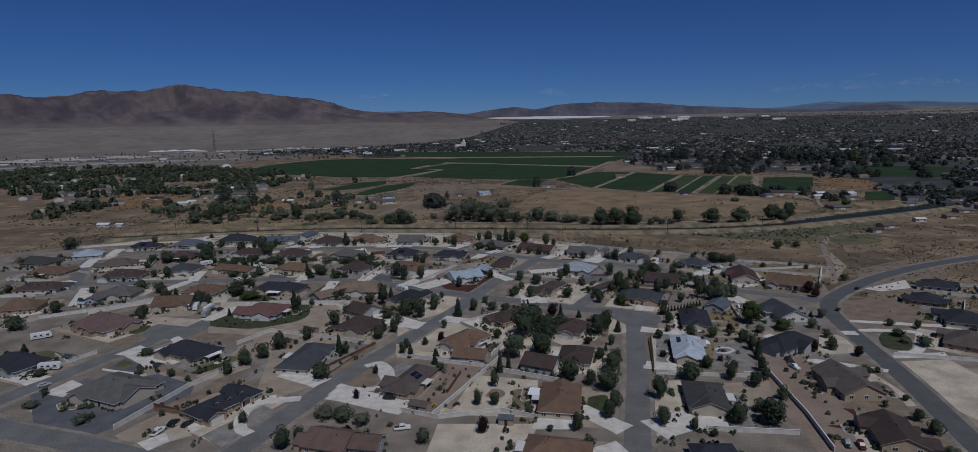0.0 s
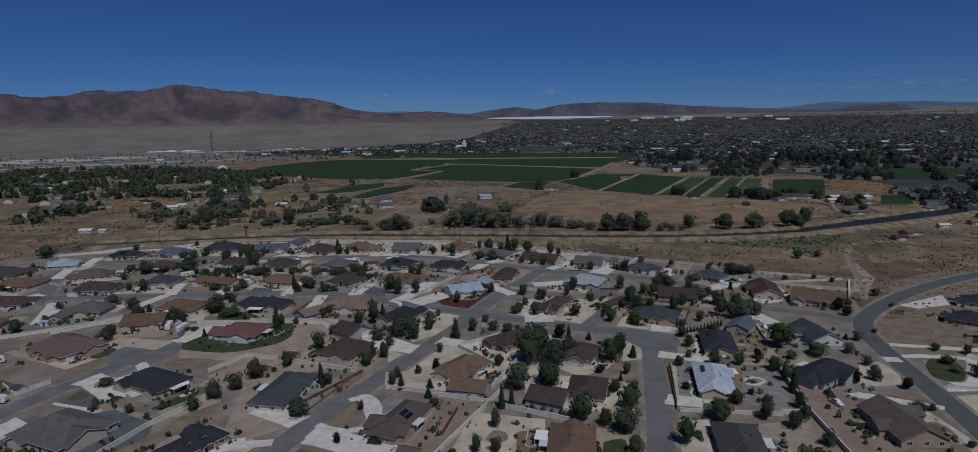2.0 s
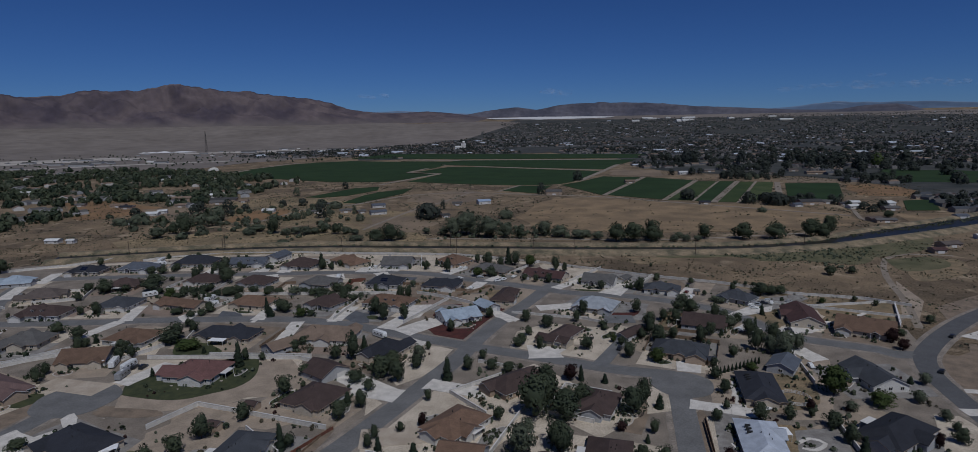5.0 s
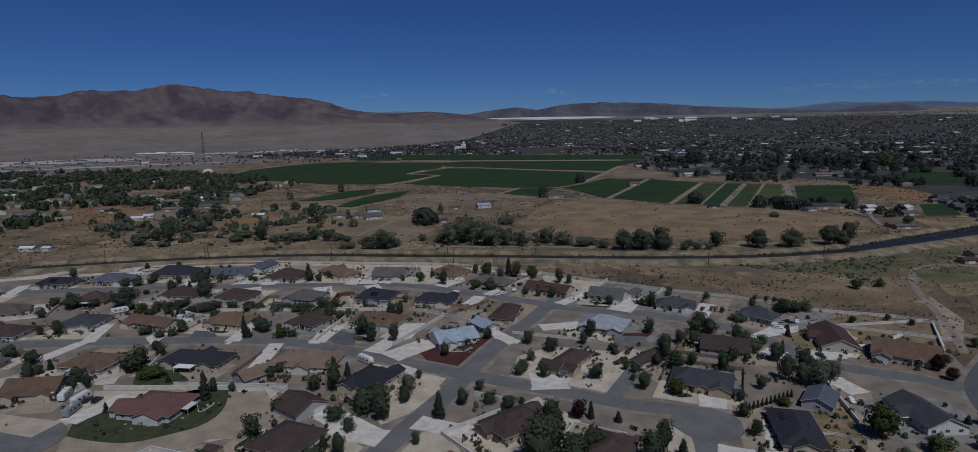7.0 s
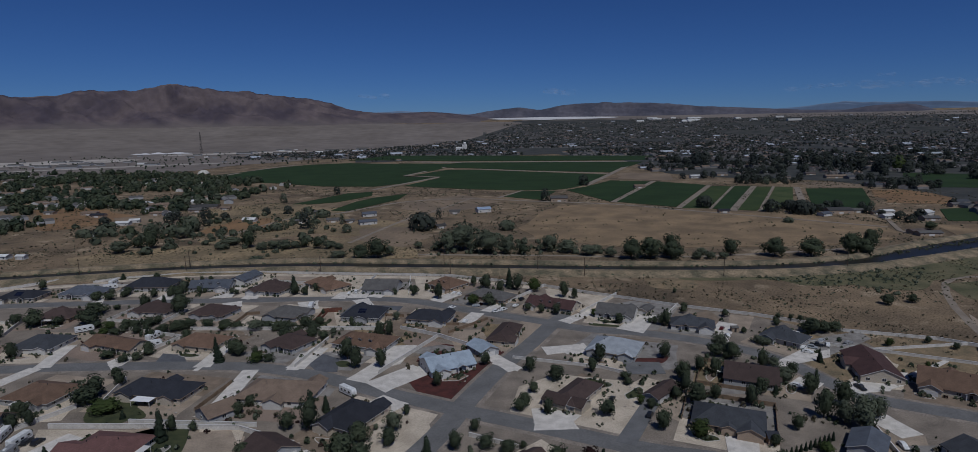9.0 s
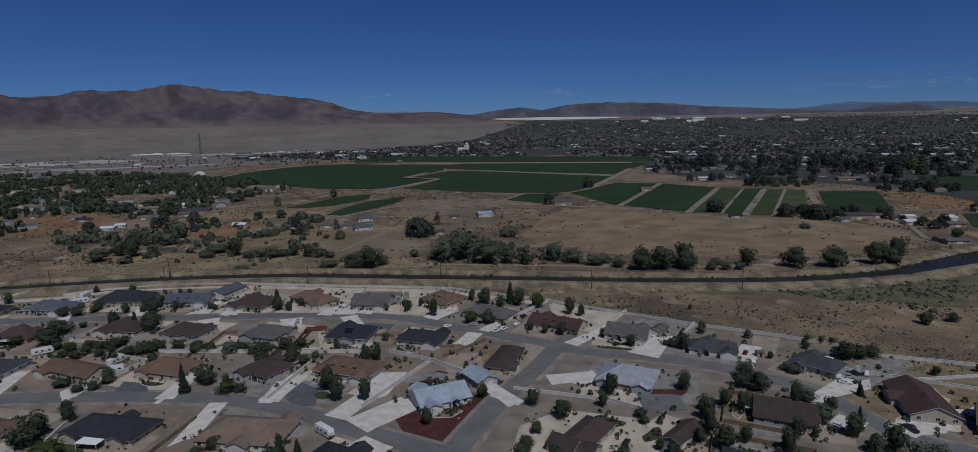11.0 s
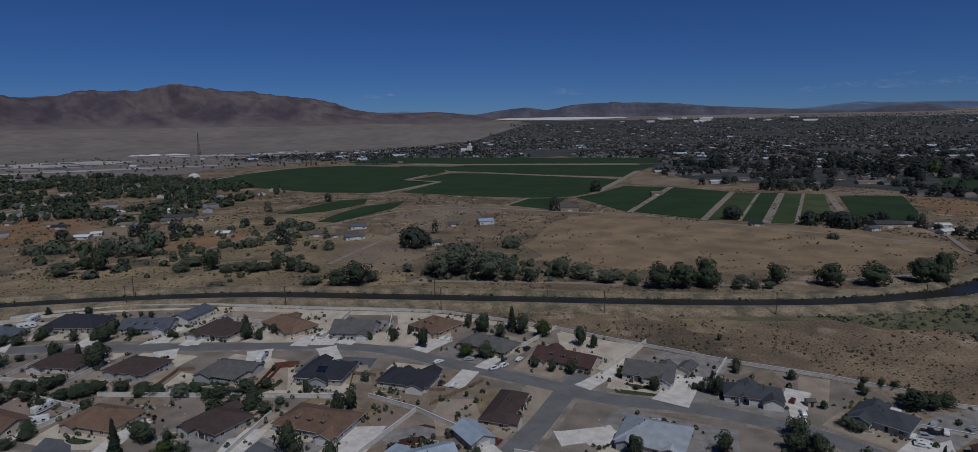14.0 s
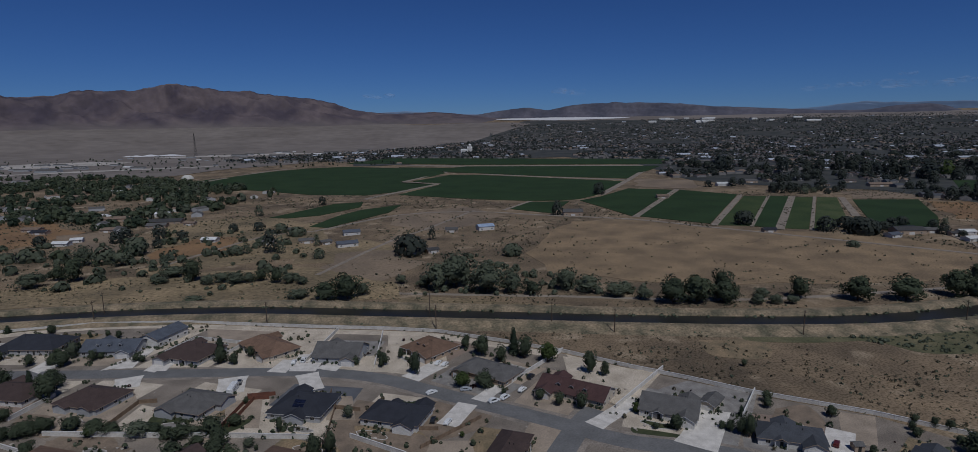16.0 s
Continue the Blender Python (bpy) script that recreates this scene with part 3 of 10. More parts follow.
def yard(points, kind):
    if kind != "base" and crosses(points):
        mx, my = sum(p[0] for p in points) / len(points), sum(p[1] for p in points) / len(points)
        points = sorted(points, key=lambda p: math.atan2(p[1] - my, p[0] - mx))
    soft_edge = spline(points + points[:1], 3.0)[:-1].tolist()
    p = ccw(soft_edge) if not crosses(soft_edge) and kind in ("lawn", "redmulch", "weeds", "greenweeds", "dirt") else ccw(points)
    LAYER[0] += 1
    bm = bmesh.new()
    prism(bm, p, 0.0, 0.015 if kind == "base" else 0.05 + 0.0004 * LAYER[0] + (0.012 if kind == "lawn" else 0))
    bmesh.ops.triangulate(bm, faces=bm.faces)
    name = {"lawn": "lawn", "redmulch": "mulch_bed"}.get(kind, "yard")
    tagged(new(name, mesh_of(bm, name, GRAVEL[kind])), YARD_WORDS[kind], "lawn" if kind == "lawn" else "yard", kind="structure")


LOTS = [(-349.4, 520.0), (-268.0, 531.3), (-254.4, 538.4), (-212.5, 550.1), (-162.1, 551.9), (-91.1, 543.1), (-50.7, 539.2), (-24.2, 534.7), (7.8, 520.6), (36.8, 506.2), (64.6, 487.7), (85.2, 475.7), (105.5, 462.6), (142.7, 444.2), (169.3, 418.1), (182.1, 395.3), (214.5, 373.0), (207.3, 367.3), (192.3, 325.9), (217.9, 281.6), (245.3, 289.9), (224.9, 200.4), (200.0, -40.0), (-250.0, -40.0), (-377.6, 272.2), (-458.2, 419.4)]
yard(LOTS, "base")
yard([(-50.0, 535.4), (-20.9, 533.7), (-15.6, 490.5), (-40.7, 484.2)], "pale")
yard([(38.1, 505.4), (64.6, 487.7), (77.5, 485.4), (57.3, 453.7), (46.5, 467.4)], "pale")
yard([(-107.8, 543.5), (-77.2, 540.8), (-78.2, 491.6), (-90.2, 486.4)], "pale")
yard([(-150.2, 548.5), (-107.8, 543.5), (-112.8, 514.9), (-134.3, 515.4)], "tan")
yard([(-167.6, 433.0), (-170.4, 455.7), (-143.7, 470.4), (-132.8, 456.3), (-134.1, 432.6)], "tan")
yard([(-131.5, 456.3), (-123.9, 453.6), (-116.7, 436.8), (-131.9, 432.6)], "pale")
yard([(-89.7, 458.3), (-83.4, 460.9), (-73.5, 432.0), (-89.6, 431.3)], "pale")
yard([(-79.1, 446.5), (-58.1, 446.2), (-53.3, 429.7), (-78.7, 431.2)], "pale")
yard([(-50.6, 431.7), (-43.4, 442.7), (-22.0, 435.7), (-13.1, 423.2), (-41.2, 419.7)], "dirt")
yard([(-120.1, 436.8), (-121.1, 448.5), (-101.4, 446.8), (-97.6, 436.6)], "lawn")
yard([(53.7, 437.0), (71.3, 430.4), (66.4, 424.4), (53.8, 432.7)], "lawn")
yard([(109.8, 450.4), (122.4, 452.8), (120.7, 436.3), (104.5, 438.7)], "dirt")
yard([(85.2, 475.7), (105.5, 462.6), (96.4, 445.7), (86.8, 450.7), (70.1, 467.0)], "gravelgray")
yard([(83.2, 443.5), (95.1, 442.4), (85.1, 422.3), (75.2, 423.2)], "gravelgray")
yard([(131.3, 447.7), (142.5, 443.7), (131.4, 423.8), (120.9, 425.0)], "tan")
yard([(18.5, 435.2), (29.4, 435.1), (34.0, 420.9), (17.6, 417.3)], "tan")
yard([(-32.1, 367.9), (-20.1, 377.0), (3.8, 386.4), (6.4, 372.9), (-1.2, 358.2), (-10.5, 347.6), (-22.5, 350.6)], "redmulch")
yard([(-26.2, 412.1), (-12.2, 403.4), (-26.9, 391.0), (-30.7, 387.5)], "redmulch")
yard([(-0.5, 401.4), (15.5, 400.9), (12.2, 389.7)], "redmulch")
yard([(9.3, 339.6), (13.6, 360.6), (29.8, 372.2), (54.3, 365.3), (60.2, 348.3), (46.8, 319.0), (26.9, 325.6)], "pale")
yard([(70.0, 399.1), (88.2, 402.4), (81.9, 377.1), (65.9, 371.2)], "gravelgray")
yard([(-37.2, 327.2), (-31.4, 345.6), (-16.9, 340.3), (-11.7, 330.9), (-18.5, 312.8), (-34.5, 313.1)], "pale")
yard([(-38.6, 415.1), (-10.7, 403.4), (-21.6, 394.5), (-37.8, 398.8)], "gravelgray")
yard([(-20.2, 458.7), (2.4, 457.8), (0.8, 436.7), (-24.5, 428.0)], "dirt")
yard([(20.3, 435.9), (37.0, 440.3), (15.1, 393.3), (3.9, 401.3)], "tan")
yard([(-48.3, 459.9), (-19.5, 447.7), (-23.7, 418.9), (-50.9, 433.8)], "dirt")
yard([(-142.1, 329.7), (-117.8, 329.1), (-90.1, 316.2), (-144.8, 315.6)], "tan")
yard([(-146.1, 338.8), (-135.9, 348.4), (-123.0, 338.2), (-138.4, 334.0)], "lawn")
yard([(-81.0, 324.0), (-114.4, 326.9), (-107.7, 314.7), (-77.5, 310.4)], "tan")
yard([(-74.1, 400.0), (-50.1, 395.4), (-57.5, 378.1), (-80.1, 382.1)], "gravelgray")
yard([(185.5, 387.7), (211.6, 379.8), (201.5, 367.1), (169.7, 368.0)], "weeds")
yard([(148.8, 396.4), (163.5, 399.8), (152.2, 368.6), (135.3, 375.5)], "weeds")
yard([(134.1, 327.3), (145.1, 318.7), (140.4, 309.3), (125.8, 307.8)], "tan")
yard([(-185.5, 293.9), (-174.5, 296.6), (-170.0, 286.3), (-178.9, 284.8)], "lawn")
yard([(-100.5, 329.2), (-82.8, 328.6), (-76.1, 296.4), (-91.7, 289.5), (-121.5, 288.8)], "pale")
yard([(-116.5, 264.6), (-105.0, 279.7), (-85.9, 273.7), (-87.5, 254.6), (-111.5, 251.0)], "tan")
yard([(-114.6, 274.6), (-93.6, 287.8), (-62.1, 273.0), (-76.2, 265.9), (-105.5, 280.8)], "tan")
yard([(-46.9, 292.3), (-18.9, 261.7), (-1.0, 247.9), (-41.0, 249.0)], "pale")
yard([(1.4, 293.7), (16.8, 293.2), (12.6, 265.6), (-1.1, 271.1)], "pale")
yard([(-21.7, 294.5), (-1.1, 287.7), (-24.4, 271.8), (-33.8, 272.1)], "pale")
yard([(122.6, 309.5), (132.0, 309.1), (129.7, 289.3), (118.1, 267.4), (104.5, 267.8)], "tan")
yard([(101.1, 260.5), (117.7, 262.4), (106.8, 231.4), (89.7, 231.9)], "gravelgray")
yard([(195.1, 325.8), (216.3, 313.3), (200.2, 293.1), (183.2, 293.7)], "dirt")
yard([(99.6, 372.2), (116.1, 371.5), (105.9, 351.5), (90.3, 352.2)], "gravelgray")
yard([(150.6, 261.4), (165.9, 260.9), (158.7, 243.4), (136.6, 244.0)], "gravelgray")
yard([(77.3, 268.6), (85.4, 265.9), (77.1, 241.6), (68.0, 236.1)], "pale")
yard([(256.9, 444.8), (243.6, 401.2), (216.9, 366.9), (215.8, 378.0)], "tan")
yard([(-11.5, 230.5), (18.2, 223.4), (15.7, 193.0), (-18.8, 196.3)], "pale")
yard([(-18.3, 189.7), (15.4, 188.7), (9.9, 167.8), (-20.5, 170.3)], "pale")
yard([(9.2, 215.3), (15.1, 215.1), (14.4, 204.8), (7.6, 205.0)], "lawn")
yard([(115.3, 238.6), (137.0, 239.1), (127.6, 201.1), (109.8, 196.9), (102.3, 197.1)], "dirtgray")
yard([(104.4, 197.0), (121.6, 196.5), (112.1, 168.4), (98.1, 167.1)], "dirtgray")
yard([(87.3, 218.2), (109.8, 220.2), (104.5, 199.4), (87.1, 200.0)], "tan")
yard([(165.0, 230.3), (196.4, 229.1), (157.2, 180.3), (162.7, 197.5)], "tan")
yard([(216.6, 336.4), (235.1, 329.1), (217.9, 281.6), (191.1, 287.5)], "dirt")
yard([(180.0, 269.9), (194.2, 269.3), (186.4, 249.9), (173.1, 250.4)], "gravelgray")
yard([(-172.5, 213.4), (-155.7, 223.7), (-137.3, 235.0), (-119.8, 225.3), (-129.1, 188.8), (-162.7, 203.2)], "gravelblue")
yard([(-124.5, 184.6), (-118.1, 199.4), (-108.0, 196.8), (-111.7, 176.5)], "tan")
yard([(-95.4, 183.7), (-82.9, 205.4), (-76.7, 200.4), (-83.5, 175.0)], "gravelgray")
yard([(-21.6, 230.8), (-5.2, 230.2), (-16.9, 200.9), (-29.0, 208.7)], "tan")
yard([(79.9, 278.5), (88.8, 278.2), (74.6, 227.4), (65.1, 224.7)], "gravelgray")
yard([(63.1, 221.8), (73.9, 221.5), (65.9, 183.0), (51.6, 179.4)], "pale")
yard([(-120.2, 231.3), (-114.9, 261.8), (-100.8, 240.0), (-111.1, 228.0)], "tan")
yard([(291.1, 490.7), (336.7, 501.1), (316.9, 463.2), (270.8, 443.2)], "weeds")
yard([(-97.8, 253.7), (-63.3, 226.3), (-69.2, 220.7), (-87.5, 205.6)], "tan")
yard([(191.0, 515.8), (225.9, 520.4), (253.7, 519.0), (241.4, 505.6), (204.5, 502.9)], "greenweeds")
yard([(274.8, 526.2), (302.3, 529.8), (318.6, 523.9), (289.7, 512.4), (269.3, 511.9)], "greenweeds")
yard([(203.2, 523.9), (222.9, 526.1), (252.4, 529.0), (244.2, 518.7), (215.1, 515.2)], "greenweeds")
yard([(265.0, 563.7), (329.2, 572.6), (382.7, 590.6), (334.0, 531.3), (257.9, 512.9)], "greenweeds")
yard([(287.0, 503.4), (326.9, 509.0), (318.2, 480.7), (280.0, 469.6)], "greenweeds")
yard([(-136.7, 212.2), (-135.7, 223.0), (-117.3, 225.2), (-113.0, 211.4), (-122.6, 199.6)], "gravelblue")
yard([(185.5, 309.1), (228.0, 302.4), (214.3, 276.6), (176.3, 286.5)], "dirt")
yard([(118.2, 195.3), (125.9, 196.3), (119.0, 184.1), (110.6, 184.3)], "redmulch")
yard([(139.1, 384.4), (150.0, 379.9), (144.3, 361.2), (132.3, 361.6)], "weeds")
yard([(177.4, 405.3), (220.2, 398.8), (207.8, 373.8), (181.6, 377.1)], "weeds")
yard([(-35.2, 344.3), (-22.1, 340.9), (-18.0, 326.9), (-27.7, 307.8), (-37.0, 299.6), (-40.8, 308.2)], "pale")
yard([(-191.3, 355.6), (-158.0, 357.8), (-152.4, 336.3), (-188.4, 331.9)], "pale")
yard([(-102.6, 319.2), (-74.8, 318.4), (-74.4, 304.7), (-79.5, 290.9), (-95.7, 291.3)], "tan")
yard([(-151.9, 354.3), (-134.0, 350.5), (-127.9, 336.7), (-142.9, 334.9)], "lawn")

yard([(-120.7, 203.8), (-111.1, 220.7), (-108.5, 229.8), (-95.3, 225.3), (-107.3, 213.1), (-110.9, 199.4)], "dirt")
yard([(-177.1, 217.8), (-167.4, 219.9), (-136.1, 200.1), (-125.1, 195.1), (-131.8, 185.1), (-151.3, 185.5)], "gravelblue")
yard([(-125.0, 240.3), (-115.5, 253.5), (-110.4, 248.3), (-118.7, 236.2)], "greenweeds")
yard([(-180.9, 271.5), (-171.7, 288.3), (-166.2, 282.4), (-170.1, 266.8)], "dirt")
yard([(-145.7, 284.9), (-127.8, 284.2), (-117.7, 277.5), (-129.7, 275.7), (-141.0, 278.4)], "dirt")
yard([(-138.3, 282.2), (-125.2, 279.3), (-108.6, 282.5), (-96.9, 286.0), (-90.3, 293.9), (-91.6, 312.5), (-99.2, 329.7), (-108.6, 334.6), (-137.5, 322.4), (-145.6, 299.3)], "tan")
yard([(-142.9, 294.3), (-135.5, 291.9), (-124.9, 289.6), (-116.5, 289.9), (-108.2, 294.5), (-100.6, 299.9), (-97.3, 308.8), (-99.4, 321.0), (-104.8, 332.6), (-111.1, 332.9), (-111.5, 321.5), (-136.3, 319.9), (-142.5, 314.4), (-147.3, 306.8)], "lawn")
yard([(-162.1, 239.3), (-160.8, 252.7), (-151.4, 245.7), (-144.5, 240.1), (-146.9, 235.4)], "gravelblue")
yard([(-159.6, 242.3), (-160.5, 246.0), (-160.0, 250.2), (-154.4, 246.7), (-152.6, 243.0), (-154.3, 240.4)], "greenweeds")
yard([(-124.1, 235.3), (-120.3, 242.6), (-114.6, 250.9), (-112.6, 246.5), (-115.8, 238.5), (-121.0, 234.3)], "lawn")
yard([(-144.8, 279.9), (-140.4, 283.5), (-121.4, 281.0), (-121.2, 277.3), (-132.0, 277.6), (-140.4, 276.7)], "dirt")
yard([(-113.3, 275.8), (-104.7, 285.0), (-89.0, 279.6), (-95.0, 265.6), (-102.3, 257.6), (-105.8, 254.4)], "tan")
yard([(-66.6, 225.5), (-56.0, 267.1), (-53.1, 263.4), (-63.5, 222.8)], "dirt")
yard([(-59.4, 224.7), (-51.7, 240.9), (-45.6, 232.2), (-45.7, 220.8), (-54.5, 217.7)], "dirt")
yard([(-26.9, 204.7), (-18.1, 242.8), (-4.1, 239.4), (-13.9, 200.1)], "dirtgray")
yard([(-2.5, 210.1), (0.2, 216.1), (4.2, 215.0), (4.9, 210.4), (1.2, 207.8)], "dirt")
yard([(5.3, 201.3), (8.1, 203.7), (12.2, 202.8), (11.5, 198.7), (7.2, 198.0)], "dirt")
yard([(7.9, 214.9), (15.0, 214.7), (13.7, 203.6), (8.1, 204.6)], "weeds")
yard([(-39.9, 262.3), (-24.1, 266.0), (-13.0, 251.3), (-4.6, 242.4), (-22.4, 246.0), (-37.9, 252.2)], "pale")
yard([(35.4, 207.7), (39.3, 209.4), (42.7, 208.9), (40.2, 197.9), (36.4, 196.0), (33.1, 196.9)], "lawn")
yard([(115.4, 240.9), (130.8, 234.5), (121.6, 210.3), (123.9, 197.3), (99.4, 185.8), (104.9, 213.1)], "dirtgray")
yard([(168.5, 236.8), (190.7, 238.4), (190.4, 217.8), (161.7, 184.9), (158.6, 208.3)], "pale")
yard([(189.4, 316.2), (237.6, 335.0), (216.5, 288.5), (185.2, 294.2)], "dirt")
yard([(-151.1, 294.5), (-143.8, 313.1), (-133.9, 326.5), (-122.7, 329.2), (-155.9, 330.0), (-153.0, 324.1), (-152.3, 309.9), (-156.7, 299.0)], "pale")
yard([(-107.6, 325.9), (-87.5, 328.3), (-74.3, 308.1), (-90.5, 299.8)], "tan")
yard([(-146.4, 343.5), (-146.8, 353.5), (-135.2, 351.9), (-127.1, 337.5), (-136.4, 332.6)], "lawn")
yard([(-120.2, 329.6), (-110.5, 327.9), (-99.7, 308.7), (-99.0, 300.8)], "tan")
yard([(66.5, 399.5), (82.8, 393.0), (79.4, 382.7), (64.9, 379.3), (63.6, 386.4)], "gravelgray")
yard([(64.7, 388.7), (75.7, 388.3), (81.8, 391.4), (77.1, 382.8), (65.1, 380.1)], "redmulch")
yard([(150.4, 392.3), (160.6, 389.4), (155.4, 372.7), (143.1, 362.6), (143.0, 380.5)], "weeds")
yard([(188.4, 411.3), (222.2, 393.9), (202.3, 364.1), (191.6, 371.5), (174.8, 379.4)], "weeds")
yard([(-44.5, 439.0), (-20.0, 434.0), (-18.8, 423.3), (-29.9, 418.4), (-41.4, 428.8)], "weeds")
yard([(-59.5, 463.0), (-51.1, 462.9), (-45.3, 443.2), (-56.0, 443.3)], "tan")
yard([(-26.6, 398.1), (-18.4, 400.1), (-15.1, 390.2), (-25.0, 388.4)], "redmulch")
yard([(-19.4, 428.5), (-2.4, 428.3), (2.9, 404.1), (-14.1, 400.1)], "tan")
yard([(145.9, 218.2), (149.8, 214.2), (140.2, 183.7), (129.5, 177.2), (129.2, 193.2)], "dirt")
yard([(134.8, 240.3), (161.7, 234.7), (156.6, 223.9), (143.5, 228.6), (132.1, 233.4)], "dirt")
yard([(104.5, 522.2), (134.2, 521.4), (128.7, 499.2), (105.0, 502.5)], "weeds")
yard([(135.7, 538.4), (191.9, 541.6), (181.0, 520.2), (129.3, 520.6)], "greenweeds")
yard([(191.9, 541.6), (250.5, 547.5), (229.3, 515.3), (181.0, 520.2)], "greenweeds")
yard([(251.3, 548.8), (318.5, 563.2), (268.6, 493.5), (234.9, 499.3), (229.3, 515.3)], "greenweeds")
yard([(-48.0, 435.8), (-19.0, 432.1), (-19.9, 416.2), (-42.5, 421.1)], "dirt")
yard([(-99.2, 458.5), (-86.5, 462.0), (-78.5, 437.6), (-92.1, 437.9)], "tan")
yard([(-108.0, 454.9), (-99.3, 457.0), (-96.7, 439.3), (-104.9, 439.4)], "tan")
yard([(-121.0, 493.1), (-110.0, 513.1), (-90.6, 518.1), (-94.2, 487.7)], "pale")
yard([(-72.6, 501.7), (-46.6, 506.1), (-43.4, 486.4), (-70.6, 487.1)], "pale")
yard([(-47.6, 516.8), (-35.0, 522.1), (-23.3, 481.4), (-43.4, 486.4)], "pale")
yard([(36.5, 502.8), (70.0, 485.4), (52.7, 453.1), (48.9, 457.6), (52.0, 470.2), (36.6, 473.9)], "pale")
yard([(95.1, 473.4), (109.7, 465.6), (93.4, 434.5), (88.2, 446.6)], "gravelgray")
yard([(53.1, 421.2), (71.3, 411.1), (89.7, 403.1), (86.6, 394.7), (71.0, 397.6), (48.6, 403.7), (42.1, 406.3)], "gravelgray")
yard([(18.4, 441.1), (38.1, 434.2), (22.8, 398.3), (7.5, 407.3)], "tan")
yard([(155.5, 409.3), (183.5, 419.7), (183.0, 408.8), (149.5, 386.8), (148.7, 399.4)], "gravelgray")
yard([(-173.0, 449.7), (-157.8, 445.8), (-150.3, 431.3), (-168.9, 439.3)], "dirt")
yard([(-157.8, 445.8), (-140.0, 449.0), (-137.2, 437.4), (-153.4, 436.4)], "tan")
yard([(-149.1, 429.4), (-126.3, 430.8), (-120.2, 414.5), (-142.3, 420.4)], "dirt")
yard([(-147.4, 387.8), (-150.1, 400.6), (-139.4, 398.5), (-134.0, 390.3), (-135.0, 385.1)], "gravelblue")
yard([(-101.0, 436.7), (-95.3, 439.2), (-83.5, 444.4), (-88.2, 434.6)], "lawn")
yard([(-41.4, 413.3), (-32.3, 417.5), (-19.0, 408.7), (-34.6, 402.9)], "dirtgray")
yard([(-77.7, 385.3), (-74.7, 397.7), (-65.8, 391.6), (-63.0, 377.1), (-71.0, 376.4)], "gravelblue")
yard([(-66.5, 387.3), (-63.9, 389.4), (-59.9, 387.2), (-59.6, 382.6), (-63.8, 382.7)], "lawn")
yard([(178.2, 264.7), (185.3, 271.9), (192.5, 273.3), (192.1, 264.2), (186.9, 254.6), (181.3, 249.3), (174.9, 250.3), (173.9, 255.1)], "lawn")
yard([(-208.3, 258.9), (-203.5, 263.2), (-193.1, 258.4), (-186.4, 248.3), (-198.9, 248.0)], "greenweeds")
yard([(103.9, 196.7), (121.4, 199.6), (123.6, 190.8), (117.7, 184.9), (100.0, 185.3)], "dirtgray")
yard([(115.4, 240.2), (124.2, 244.2), (136.4, 243.4), (124.6, 215.8), (106.7, 216.3)], "dirtgray")
yard([(154.1, 270.3), (162.0, 268.9), (162.9, 259.8), (157.6, 246.6), (139.8, 245.2)], "pale")
yard([(3.3, 292.0), (17.0, 303.1), (17.1, 273.5), (3.1, 276.4)], "pale")
yard([(12.4, 270.1), (20.2, 275.2), (18.9, 243.8), (12.6, 242.2)], "pale")
yard([(25.8, 268.5), (51.7, 285.0), (52.1, 271.2), (36.0, 257.2)], "pale")
yard([(61.9, 298.6), (67.0, 288.5), (66.2, 275.6), (55.6, 273.5)], "pale")
yard([(73.3, 274.1), (75.9, 272.8), (62.4, 217.3), (58.7, 217.4)], "dirt")
yard([(114.2, 305.0), (127.2, 306.8), (120.1, 280.1), (104.5, 276.8)], "weeds")

yard([(243.4, 391.2), (298.7, 418.0), (309.0, 398.2), (234.7, 312.8), (222.3, 324.9), (231.2, 364.3)], "dirt")


def driveway(x0, y0, x1, y1, width, kind):
    """Concrete slabs with open joints from the street to a garage."""
    a, b = np.array((x0, y0)), np.array((x1, y1))
    length = np.linalg.norm(b - a)
    u = (b - a) / length
    v = np.array((-u[1], u[0]))
    words = {"concrete": "pale concrete driveway of jointed slabs", "asphalt": "dark asphalt driveway", "tan": "compacted tan gravel driveway"}[kind]
    LAYER[0] += 1
    top = 0.125 + 0.0004 * LAYER[0]
    base = tagged(new("driveway"), words, "driveway", kind="structure")
    n = max(1, round(length / 4.5)) if kind == "concrete" else 1
    for i in range(n):
        p, q = a + u * (length * i / n + 0.03), a + u * (length * (i + 1) / n - 0.03)
        w0 = width / 2 * (1.12 if i == 0 else 1)
        bm = bmesh.new()
        prism(bm, ccw([tuple(p - v * w0), tuple(q - v * width / 2), tuple(q + v * width / 2), tuple(p + v * w0)]), 0.0, top)
        part("slab", bm, CONCRETE[kind], base)


driveway(-195.5, 489.0, -200.8, 515.2, 6, "concrete")
driveway(-160.9, 491.8, -164.3, 517.7, 7, "concrete")
driveway(-145.1, 488.7, -145.3, 500.8, 9, "concrete")
driveway(-90.2, 486.4, -88.2, 500.4, 8, "concrete")
driveway(-69.0, 488.7, -65.2, 500.7, 9, "concrete")
driveway(-30.5, 478.9, -18.9, 495.5, 9, "concrete")
driveway(-0.8, 458.1, 14.4, 483.3, 6, "concrete")
driveway(40.7, 438.1, 60.8, 458.9, 7, "concrete")
driveway(70.5, 424.4, 83.5, 444.4, 10, "concrete")
